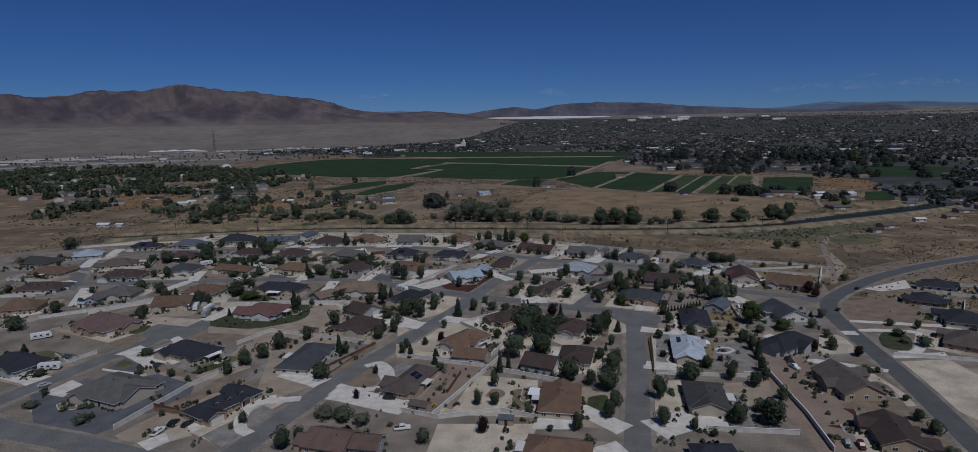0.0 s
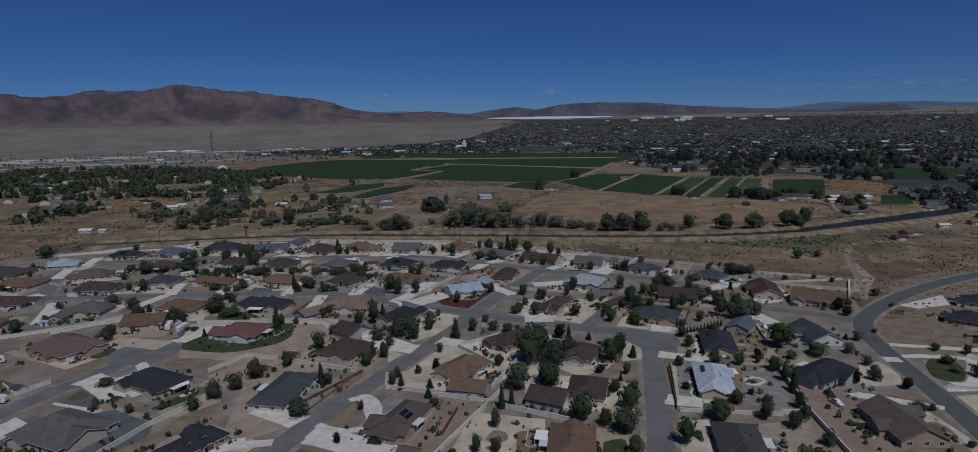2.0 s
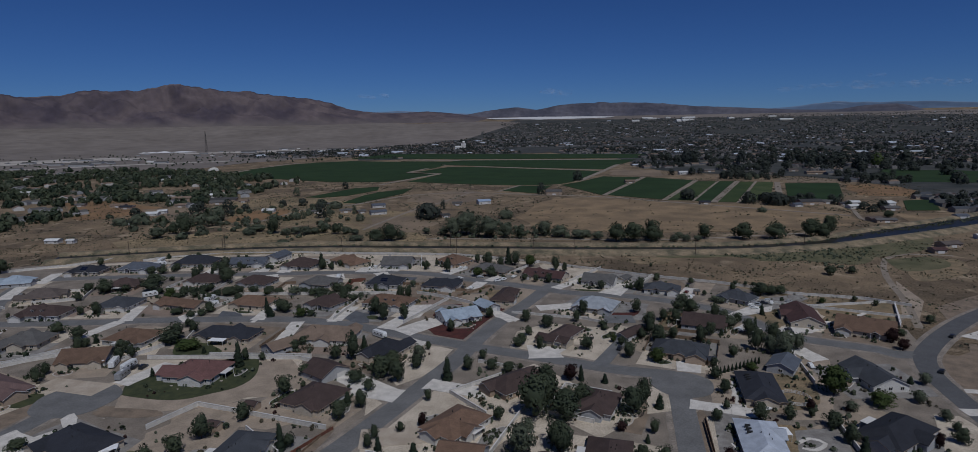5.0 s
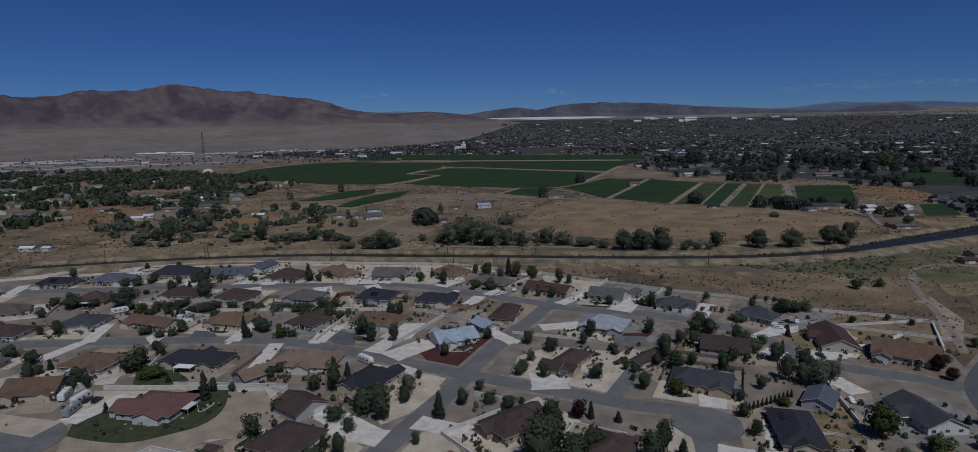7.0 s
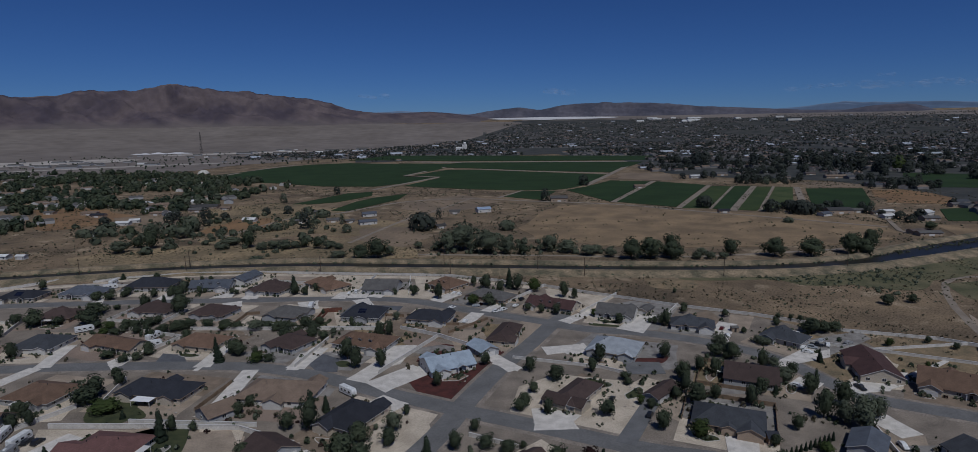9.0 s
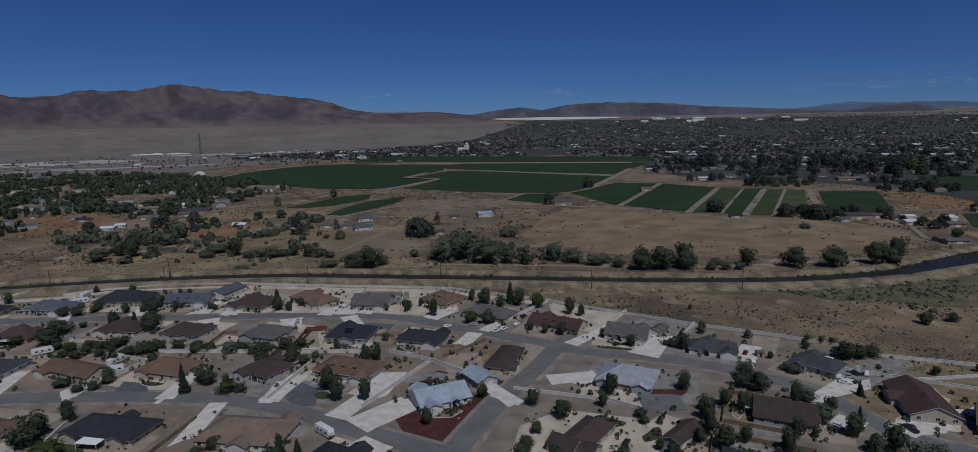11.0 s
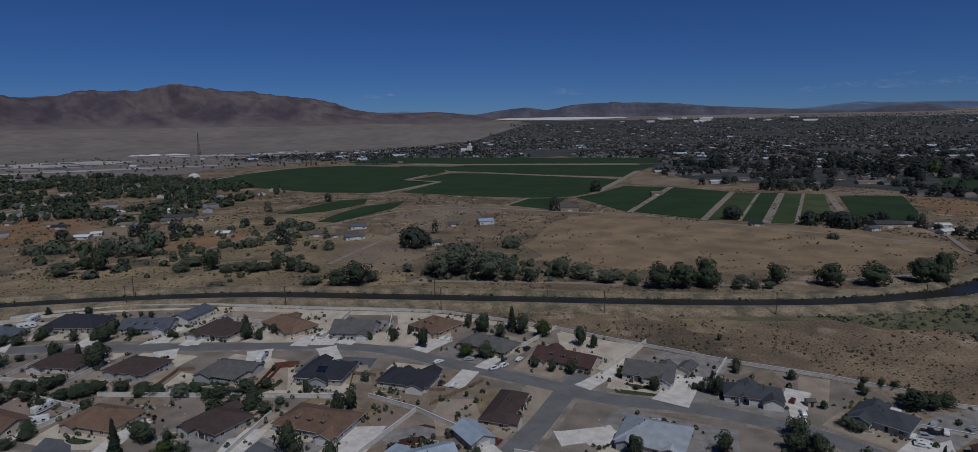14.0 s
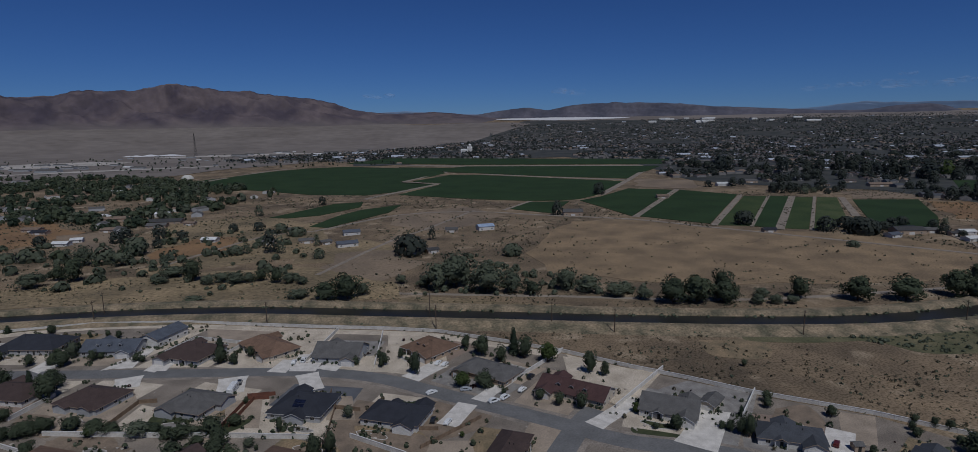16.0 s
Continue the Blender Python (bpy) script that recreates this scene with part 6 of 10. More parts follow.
def crop_field(points, kind):
    LAYER[0] += 1
    p = ccw(points)
    FIELD_LINES.append(p)
    if kind in ("green", "darkgreen", "green2", "olive"):
        GREEN_LINES.append(p)
    if kind == "straw":
        STRAW_LINES.append(p)
    height = {"green": 0.35, "darkgreen": 0.3, "green2": 0.2, "olive": 0.2}.get(kind, 0.03) + 0.0005 * LAYER[0]
    rough = kind in ("straw", "tan", "orange", "grass")
    bm = bmesh.new()
    q = []
    for (x0, y0), (x1, y1) in zip(p, p[1:] + p[:1]):
        n = max(1, int(math.hypot(x1 - x0, y1 - y0) / (18 if rough else 60)))
        for i in range(n):
            x, y = x0 + (x1 - x0) * i / n, y0 + (y1 - y0) * i / n
            if rough:
                x, y = x + 13 * noise.noise(Vector((x * 0.02, y * 0.02, 1))), y + 13 * noise.noise(Vector((x * 0.02, y * 0.02, 2)))
                x, y = x + 4 * noise.noise(Vector((x * 0.07, y * 0.07, 5))), y + 4 * noise.noise(Vector((x * 0.07, y * 0.07, 6)))
            q.append((x, y))
    lo, hi = [], []
    for x, y in q:
        X, Y, Z, s = far(x, y)
        lift = height + (0.6 if math.hypot(X - EYE[0], Y - EYE[1]) > NEAR else 0)
        lo.append(bm.verts.new((X, Y, Z - 0.1)))
        hi.append(bm.verts.new((X, Y, Z + lift)))
    bm.faces.new(hi)
    for i in range(len(q)):
        j = (i + 1) % len(q)
        bm.faces.new((lo[i], lo[j], hi[j], hi[i]))
    bmesh.ops.triangulate(bm, faces=bm.faces)
    tagged(new("field", mesh_of(bm, "field", CROPS[kind])), CROP_WORDS[kind], "field", kind="structure")


crop_field([(-594.3, 1382.2), (-595.4, 1428.4), (-528.8, 1649.2), (-477.2, 1743.3), (-387.0, 1788.1), (-239.1, 1718.8), (-155.0, 1701.3), (-109.8, 1558.7), (-132.1, 1467.6), (-177.8, 1368.2), (-169.7, 1337.2), (-105.2, 1305.7), (-114.3, 1286.6), (-158.7, 1194.2), (-197.2, 1150.5), (-287.6, 1167.9), (-400.1, 1240.0), (-487.9, 1283.5), (-565.9, 1321.3)], "green")
crop_field([(-418.0, 1922.6), (-336.8, 2163.4), (487.4, 1946.8), (411.0, 1751.9), (-78.9, 1816.1), (-264.2, 1887.3)], "green")
crop_field([(-242.9, 1744.6), (-106.2, 1703.4), (-75.6, 1747.5), (389.4, 1684.5), (280.7, 1447.0), (246.4, 1375.5), (89.7, 1454.7), (-29.1, 1533.4), (-103.8, 1578.2)], "green")
crop_field([(-95.8, 1507.0), (-35.4, 1495.9), (87.4, 1420.1), (232.7, 1323.3), (188.3, 1221.1), (151.4, 1124.1), (119.9, 1078.9), (93.6, 1063.7), (44.7, 1065.4), (-24.6, 1088.1), (-98.7, 1127.1), (-146.4, 1154.1), (-110.0, 1266.1), (-96.5, 1304.3), (-155.1, 1372.2)], "green")
crop_field([(117.7, 1060.7), (153.4, 1103.5), (213.7, 1204.9), (277.3, 1177.7), (157.5, 916.9), (139.6, 982.9)], "green")
crop_field([(16.9, 989.5), (48.9, 1051.5), (102.3, 1053.6), (70.4, 946.8)], "green")
crop_field([(287.8, 1176.1), (349.1, 1107.2), (226.1, 860.4), (165.6, 916.0)], "green")
crop_field([(352.7, 1091.5), (383.2, 1087.4), (261.0, 845.6), (230.3, 851.5)], "green2")
crop_field([(387.0, 1086.8), (408.8, 1079.0), (280.9, 832.7), (263.7, 842.6)], "green")
crop_field([(415.2, 1073.2), (438.4, 1070.1), (308.3, 822.0), (287.8, 829.3)], "green2")
crop_field([(443.1, 1069.5), (465.8, 1061.6), (386.9, 898.5), (339.6, 837.7), (313.2, 821.6)], "olive")
crop_field([(473.1, 1037.5), (554.7, 1031.3), (479.2, 888.4), (424.1, 808.2), (377.3, 807.6), (402.1, 884.1)], "green")
crop_field([(265.2, 1372.3), (354.9, 1325.4), (315.7, 1189.7), (231.9, 1239.8)], "tan")
crop_field([(553.5, 1013.7), (703.2, 986.1), (730.2, 943.0), (619.5, 815.1), (587.7, 840.5), (498.5, 873.7), (512.1, 918.0)], "orange")
crop_field([(513.5, 1143.0), (607.6, 1123.7), (564.9, 1048.4), (477.8, 1050.6)], "tan")
crop_field([(777.4, 1275.7), (894.3, 1227.0), (926.1, 1194.7), (764.6, 1003.8), (728.0, 1017.4), (624.7, 1040.3)], "green")
crop_field([(511.4, 815.3), (553.9, 821.7), (497.0, 732.7), (462.2, 735.7)], "green")
crop_field([(435.1, 710.2), (487.0, 713.6), (525.4, 706.5), (496.4, 673.1), (452.3, 669.8), (399.9, 651.4)], "straw")
crop_field([(-262.8, 935.3), (-217.7, 1053.8), (-182.2, 1071.3), (-174.3, 1019.6), (-206.7, 949.4), (-239.8, 929.7)], "green")
crop_field([(-194.5, 868.1), (-183.7, 943.6), (-167.1, 991.6), (-123.4, 1038.2), (-127.4, 968.7), (-173.2, 860.5)], "green")
crop_field([(25.8, 724.4), (82.9, 894.2), (153.5, 883.6), (212.3, 842.4), (295.1, 803.7), (368.6, 769.3), (387.0, 711.8), (350.3, 646.9), (298.2, 624.6), (233.8, 621.7), (167.0, 622.9), (101.6, 633.8), (47.5, 653.1)], "straw")
crop_field([(-109.9, 946.9), (-40.2, 1023.3), (8.7, 937.8), (-41.2, 829.8), (-111.1, 871.6)], "tan")
crop_field([(-127.4, 662.2), (-89.9, 822.5), (-63.6, 659.6), (-88.0, 612.0)], "tan")
crop_field([(-336.7, 608.8), (-290.7, 647.3), (-220.4, 665.9), (-142.9, 681.9), (-60.2, 638.7), (-53.9, 599.6), (-135.5, 589.1), (-219.3, 589.1), (-310.7, 579.4)], "grass")
crop_field([(-165.7, 751.8), (-131.9, 792.7), (-79.9, 760.8), (-107.1, 690.5), (-151.2, 692.5)], "grass")
crop_field([(-53.9, 599.6), (-7.2, 592.8), (45.1, 586.0), (101.1, 574.5), (99.3, 567.6), (7.9, 577.3), (-51.4, 584.0)], "grass")
crop_field([(-363.7, 905.0), (-283.2, 950.8), (-175.5, 876.3), (-135.4, 722.3), (-218.5, 705.1), (-298.1, 752.4)], "grass")
crop_field([(-293.8, 724.1), (-294.4, 757.9), (-288.0, 799.1), (-250.0, 816.6), (-235.7, 793.0), (-232.8, 746.6), (-257.2, 727.3), (-276.2, 713.8)], "orange")
crop_field([(-270.9, 674.7), (-263.2, 690.9), (-240.8, 726.6), (-187.0, 739.1), (-174.2, 718.6), (-201.7, 686.2), (-229.2, 673.0), (-251.9, 658.6)], "grass")
crop_field([(-592.9, 908.0), (-514.7, 926.9), (-426.9, 850.7), (-435.6, 760.5), (-460.7, 746.6)], "orange")
crop_field([(-443.1, 823.7), (-390.9, 860.9), (-310.4, 775.6), (-344.3, 731.2)], "tan")
crop_field([(-126.1, 727.4), (-84.3, 748.9), (-49.4, 696.0), (-69.3, 654.4), (-110.6, 663.1)], "tan")


def farm_building(x, y, rot, w, d, h, colour):
    X, Y, Z, s = far(x, y)
    ob = new("silo_dome" if colour == "dome" else "barn")
    ob.location, ob.rotation_euler, ob.scale = (X, Y, Z), (0, 0, radians(rot)), (s, s, s)
    tagged(ob, f"low farm building with a {ROOF_WORDS[colour]} roof among dry fields" if colour != "dome" else "large white dome beside the green fields", "barn" if colour != "dome" else "dome")
    bm, rf = bmesh.new(), bmesh.new()
    if colour == "dome":
        bmesh.ops.create_uvsphere(rf, u_segments=20, v_segments=10, radius=1)
        bmesh.ops.transform(rf, matrix=Matrix.Diagonal((w / 2, d / 2, h, 1)), verts=rf.verts)
        bmesh.ops.delete(rf, geom=[v for v in rf.verts if v.co.z < -0.1], context="VERTS")
        part("shell", rf, roof_material(colour), ob)
        bmesh.ops.create_cone(bm, cap_ends=True, segments=20, radius1=w / 2 + 0.6, radius2=w / 2 + 0.4, depth=1.2, matrix=Matrix.Translation((0, 0, 0.6)))
        part("footing", bm, STUCCO[1], ob)
        return
    box(bm, -w / 2, w / 2, -d / 2, d / 2, 0, h - 0.02)
    gable_fill(bm, -w / 2 + 0.02, w / 2 - 0.02, -d / 2 + 0.02, d / 2 - 0.02, h - 0.03, 0.35)
    gable_roof(rf, -w / 2, w / 2, -d / 2, d / 2, h, 0.35)
    part("wall", bm, STUCCO[1] if colour in ("white", "blue", "bluegray") else STUCCO[3], ob)
    part("roof", rf, [roof_material(colour), TRIM], ob)
    put("door", shared("garage_door", garage_mesh, TRIM), ob, 0, -d / 2, 0)
    for a in (-w * 0.33, w * 0.33):
        wd = put("window", shared("window_frame", window_mesh, TRIM), ob, a, -d / 2, 1.0)
        put("pane", shared("window_pane", pane_mesh, GLASS), wd, 0, 0, 0)


farm_building(-7, 842, 20, 16, 11, 4, "blue")
farm_building(-40, 830, 0, 12, 9, 3.2, "gray")
farm_building(-128, 763, 25, 18, 10, 3.5, "bluegray")
farm_building(-169, 780, 15, 14, 9, 3.2, "gray")
farm_building(-150, 773, 40, 10, 8, 3, "gray")
farm_building(92, 931, 0, 22, 14, 5, "gray")
farm_building(234, 1077, 0, 16, 10, 4, "tan")
farm_building(-63, 727, 10, 12, 9, 3, "gray")
farm_building(-49, 733, 30, 10, 8, 3, "darkgray")
farm_building(-264, 791, 0, 14, 9, 3, "white")
farm_building(-202, 776, 10, 12, 8, 3, "gray")
farm_building(-646, 1493, 0, 24, 24, 8.5, "dome")
farm_building(-396, 778, 5, 14, 9, 3, "white")
farm_building(-383, 714, 0, 16, 10, 3, "slate")
farm_building(-484, 857, 0, 18, 10, 3, "tan")
farm_building(-449, 938, 0, 22, 10, 3.4, "white")
farm_building(-362, 876, 10, 20, 12, 3, "gray")
farm_building(-201, 840, 0, 14, 9, 3, "gray")
farm_building(265, 811, 0, 12, 8, 3, "slate")
farm_building(435, 791, 0, 14, 9, 3, "white")
farm_building(-472, 947, 0, 22, 10, 3.4, "white")
farm_building(-399, 851, 0, 14, 10, 3, "tan")
farm_building(-395, 612, 0, 12, 7, 3, "white")
farm_building(-378, 611, 0, 7, 5, 3, "white")
farm_building(-138, 821, 20, 16, 10, 3.4, "bluegray")
farm_building(545, 834, 0, 16, 10, 3.4, "gray")
farm_building(479, 681, 0, 12, 8, 3.2, "bluegray")
farm_building(447, 741, 0, 16, 10, 3.2, "gray")
farm_building(365, 545, 10, 16, 10, 3, "graybrown")
farm_building(341, 524, 0, 10, 8, 3, "maroon")
farm_building(416, 576, 0, 10, 6, 3, "white")
farm_building(500, 630, 0, 16, 10, 3, "gray")
farm_building(458, 592, 0, 12, 8, 3, "tan")
farm_building(-541, 868, 0, 12, 8, 3, "gray")
farm_building(-390, 717, 0, 14, 8, 3, "slate")
farm_building(-333, 889, 0, 12, 8, 3, "tan")
farm_building(-738, 1048, 0, 12, 8, 3, "gray")
farm_building(395, 812, 5, 14, 9, 3, "slate")
farm_building(405, 804, 0, 12, 8, 3, "gray")
farm_building(416, 759, 10, 13, 9, 3, "white")
farm_building(420, 784, 0, 10, 7, 3, "darkgray")
farm_building(-437, 921, 12, 34, 12, 4, "tan")
farm_building(-729, 1020, 0, 26, 12, 4, "white")
farm_building(-621, 1218, 0, 20, 12, 4, "white")
farm_building(-400, 956, 10, 16, 10, 4, "white")
farm_building(-367, 902, 8, 36, 14, 3.2, "darkgray")
farm_building(-635, 1157, 0, 30, 12, 3.5, "tan")
farm_building(-463, 840, 0, 16, 9, 3, "slate")
farm_building(-394, 796, 20, 10, 8, 3, "white")
farm_building(386, 797, 0, 26, 14, 4, "darkgray")
farm_building(362, 780, 20, 12, 9, 3, "bluegray")
farm_building(463, 771, 30, 14, 12, 4.5, "white")
farm_building(408, 800, 0, 14, 9, 3, "gray")
farm_building(390, 662, 0, 20, 8, 3, "gray")
farm_building(386, 672, 10, 14, 8, 3, "graybrown")
farm_building(605, 1195, 0, 36, 12, 4, "tan")
farm_building(374, 1231, 0, 22, 12, 4, "white")
farm_building(436, 1275, 0, 20, 12, 4, "gray")
farm_building(387, 1484, 0, 20, 12, 4, "whiteroof")
farm_building(1165, 1753, 0, 60, 20, 8, "palemetal")
farm_building(523, 1208, 0, 18, 11, 3.5, "gray")
farm_building(596, 1263, 0, 18, 11, 3.5, "graybrown")

# ---- trees ----


def leaf_cloud(name, centre, out, size, material, cores=None, seed=1):
    """Small leaf quads at centre, turned along out; the shading follows the crown's round form. cores: darker lumps inside."""
    r = np.random.RandomState(seed)
    n = len(centre)
    t = out + 0.32 * r.normal(size=out.shape)
    t /= np.linalg.norm(t, axis=1)[:, None]
    a = np.cross(t, r.normal(size=t.shape))
    a /= np.linalg.norm(a, axis=1)[:, None]
    b = np.cross(t, a) * (0.75 + 0.3 * r.rand(n))[:, None]
    k = size[:, None]
    verts = np.stack([centre + a * k, centre + b * k, centre - a * k, centre - b * k], 1).reshape(-1, 3)
    soft = out + 0.25 * t + np.array((0, 0, 0.12))
    normals = np.repeat(soft / np.linalg.norm(soft, axis=1)[:, None], 4, axis=0)
    faces = np.arange(len(verts)).reshape(-1, 4).tolist()
    if cores:
        ball = bmesh.new()
        bmesh.ops.create_icosphere(ball, subdivisions=2, radius=1)
        bv = np.array([v.co for v in ball.verts])
        bf = [[v.index for v in f.verts] for f in ball.faces]
        ball.free()
        for c, sx, sz in cores:
            o = len(verts)
            wob = 1 + 0.16 * r.normal(size=len(bv))[:, None]
            verts = np.concatenate([verts, np.array(c) + bv * wob * np.array((sx, sx, sz))])
            normals = np.concatenate([normals, bv])
            faces += [[o + q for q in f] for f in bf]
    me = bpy.data.meshes.new(name)
    me.from_pydata(verts.tolist(), [], faces, shade_flat=False)
    me.normals_split_custom_set_from_vertices(normals.tolist())
    me.materials.append(material)
    return me


def crown_mesh(kind, seed):
    """Many small leaf clumps spread through an uneven crown, unit height."""
    r = random.Random(seed)
    blobs = []
    if kind == "c":
        for i in range(10):
            z = 0.08 + 0.86 * i / 10
            blobs.append((Vector(((r.random() - 0.5) * 0.1, (r.random() - 0.5) * 0.1, z)), 0.46 * (1.02 - z) + 0.05, 0.11))
    else:
        for i in range(12):
            z = 0.2 + 0.6 * (i + r.random() * 0.8) / 12
            a, q = i * 2.4 + r.random(), 0.36 * (0.25 + 0.75 * r.random()) * math.sqrt(max(0.05, 1 - ((z - 0.45) / 0.5) ** 2))
            blobs.append((Vector((q * math.cos(a), q * math.sin(a), z)), 0.15 + 0.08 * r.random(), 0.13 + 0.06 * r.random()))
        blobs += [(Vector((0, 0, 0.45)), 0.33, 0.3), (Vector((0.05, 0.0, 0.68)), 0.22, 0.2)]
    centre, out, size = [], [], []
    for c, rad, rz in blobs:
        for _ in range(92):
            v = Vector((r.gauss(0, 1), r.gauss(0, 1), r.gauss(0, 1))).normalized()
            centre.append(c + Vector((v.x * rad, v.y * rad, v.z * rz)) * (0.78 + 0.32 * r.random()))
            whole = (centre[-1] - Vector((0, 0, 0.45))).normalized()
            out.append((v * 0.45 + whole * 0.8).normalized())
            size.append(0.02 + 0.026 * r.random())
    return leaf_cloud("crown", np.array(centre), np.array(out), np.array(size), LEAF[kind], [(c, rad * 0.82, rz * 0.82) for c, rad, rz in (blobs[::2] if kind == 'c' else blobs[-2:])], seed)


def trunk_mesh(kind, seed):
    r = random.Random(seed)
    bm = bmesh.new()

    def limb(a, b, r0, r1):
        d = Vector(b) - Vector(a)
        m = Matrix.Translation((Vector(a) + Vector(b)) / 2) @ d.to_track_quat("Z", "Y").to_matrix().to_4x4()
        bmesh.ops.create_cone(bm, cap_ends=True, segments=6, radius1=r0, radius2=r1, depth=d.length, matrix=m)

    limb((0, 0, -0.01), (0.01, 0.0, 0.42), 0.028, 0.018)
    for i in range(4):
        a = i * 1.57 + r.random()
        limb((0.01, 0, 0.26 + 0.05 * i), (0.22 * math.cos(a), 0.22 * math.sin(a), 0.5 + 0.05 * i), 0.014, 0.006)
    return bm


TREE_WORDS = {"r": ("tree", "leafy dark green shade tree in a yard"), "c": ("conifer", "dense dark green cone-shaped conifer"), "o": ("olive_tree", "dusty grey-green tree with a loose crown"),
              "b": ("bright_tree", "bright green rounded leafy tree"), "p": ("plum_tree", "purple-leaved ornamental tree in gravel")}
PATTERN = {}
TREE_SPOTS = []
FAR_TREES = {}
trng = random.Random(11)


def tree(x, y, h, w, kind):
    if any(np.hypot(line[:, 0] - x, line[:, 1] - y).min() < 5.0 for line in ROAD_LINES):
        return
    for (hx, hy, _), (rot, hw, hd, _) in zip(HOUSE_SPOTS, HOUSE_FORMS):
        c, q = math.cos(radians(rot)), math.sin(radians(rot))
        if abs((x - hx) * c + (y - hy) * q) < hw / 2 - 0.8 and abs((y - hy) * c - (x - hx) * q) < hd / 2 - 0.8:
            return
    X, Y, Z, s = far(x, y)
    TREE_SPOTS.append((x, y))
    if y > 1100:
        h, w = h * 0.72, w * 0.8
    if y > 700:
        FAR_TREES.setdefault(kind, []).append((X, Y, Z, w * 0.5 * s, h * s))
        return
    key = (kind, trng.randrange(3))
    spread = {"c": 1.0, "r": 0.92}.get(kind, 0.95)
    m = Matrix.Translation((X, Y, Z)) @ Matrix.Rotation(trng.random() * 6.28, 4, "Z") @ Matrix.Diagonal((w / spread * s, w / spread * s, h * s, 1))
    if key not in PATTERN:
        name, label = TREE_WORDS[kind]
        ob = new(name)
        tagged(ob, label, "tree", "trees")
        part("trunk", trunk_mesh(kind, hash(key[1])), BARK, ob)
        part("crown", crown_mesh(kind, key[1] * 7 + ord(kind)), LEAF[kind], ob)
        ob.matrix_basis = m
        PATTERN[key] = ob
        return
    ob = PATTERN[key]
    keep = ob.scale.copy()
    ob.scale = (1, 1, 1)
    copy_thing(ob, m)
    ob.scale = keep


tree(15.5, 272.9, 18.4, 13.0, "r")
tree(22.9, 293.5, 9.9, 7.6, "r")
tree(32.4, 302.6, 7.6, 7.0, "p")
tree(36.5, 302.4, 7.1, 3.1, "c")
tree(22.7, 304.5, 7.1, 7.0, "r")
tree(9.8, 247.4, 12.0, 10.1, "o")
tree(3.4, 231.9, 10.1, 3.2, "c")
tree(7.0, 233.5, 8.8, 2.7, "c")
tree(22.9, 248.5, 10.6, 7.9, "r")
tree(21.6, 241.0, 4.2, 7.0, "b")
tree(50.8, 274.2, 11.8, 10.5, "r")
tree(56.6, 282.2, 10.9, 6.2, "r")
tree(61.1, 277.6, 6.0, 4.2, "c")
tree(54.4, 259.8, 5.8, 3.9, "r")
tree(50.7, 254.1, 3.4, 2.1, "c")
tree(46.6, 244.0, 6.0, 5.3, "r")
tree(49.1, 230.8, 9.3, 8.0, "r")
tree(53.2, 243.8, 5.1, 5.7, "r")
tree(30.4, 222.5, 10.5, 10.0, "r")
tree(38.1, 218.6, 7.1, 5.2, "r")
tree(43.8, 213.9, 9.6, 10.7, "r")
tree(3.0, 270.4, 5.8, 4.5, "r")
tree(43.9, 261.8, 3.9, 4.6, "p")
tree(8.0, 311.2, 5.5, 6.4, "r")
tree(0.8, 314.7, 5.5, 6.4, "r")
tree(45.6, 299.9, 4.1, 3.4, "c")
tree(89.0, 289.1, 6.6, 5.2, "r")
tree(84.6, 276.2, 4.2, 3.0, "r")
tree(78.1, 268.0, 5.0, 4.8, "r")
tree(73.6, 245.6, 3.2, 4.0, "p")
tree(113.4, 274.0, 5.2, 4.0, "p")
tree(114.5, 251.8, 7.9, 5.3, "r")
tree(112.8, 242.1, 8.8, 4.6, "c")
tree(108.6, 229.2, 7.1, 4.4, "r")
tree(107.1, 222.1, 5.5, 4.0, "r")
tree(127.7, 273.6, 4.5, 5.3, "o")
tree(99.3, 233.6, 3.4, 4.0, "r")
tree(96.2, 240.3, 2.8, 3.1, "p")
tree(77.5, 221.4, 8.4, 9.2, "r")
tree(93.1, 221.0, 8.0, 5.2, "r")
tree(140.2, 248.5, 6.0, 3.5, "p")
tree(155.0, 265.6, 4.8, 5.1, "o")
tree(156.1, 243.3, 4.9, 5.0, "p")
tree(155.2, 278.9, 5.3, 5.5, "o")
tree(164.9, 261.9, 2.9, 3.2, "r")
tree(153.1, 258.5, 3.9, 3.7, "r")
tree(-153.0, 255.5, 4.0, 7.2, "r")
tree(-68.1, 227.7, 7.9, 8.0, "r")
tree(-66.6, 252.0, 10.6, 4.1, "c")
tree(-64.8, 254.4, 5.3, 5.1, "r")
tree(-108.1, 234.0, 5.3, 5.5, "r")
tree(-104.5, 242.6, 8.2, 6.9, "r")
tree(-99.6, 250.5, 7.7, 7.4, "r")
tree(-95.7, 260.5, 9.6, 7.2, "r")
tree(26.1, 270.8, 12.4, 12.9, "r")
tree(21.3, 251.5, 10.9, 9.4, "r")
tree(33.8, 281.3, 9.1, 8.7, "r")
tree(20.3, 281.9, 14.0, 11.6, "r")
tree(12.6, 261.8, 5.7, 5.4, "o")
tree(188.4, 266.3, 4.0, 6.5, "r")
tree(185.6, 257.8, 2.7, 5.2, "o")
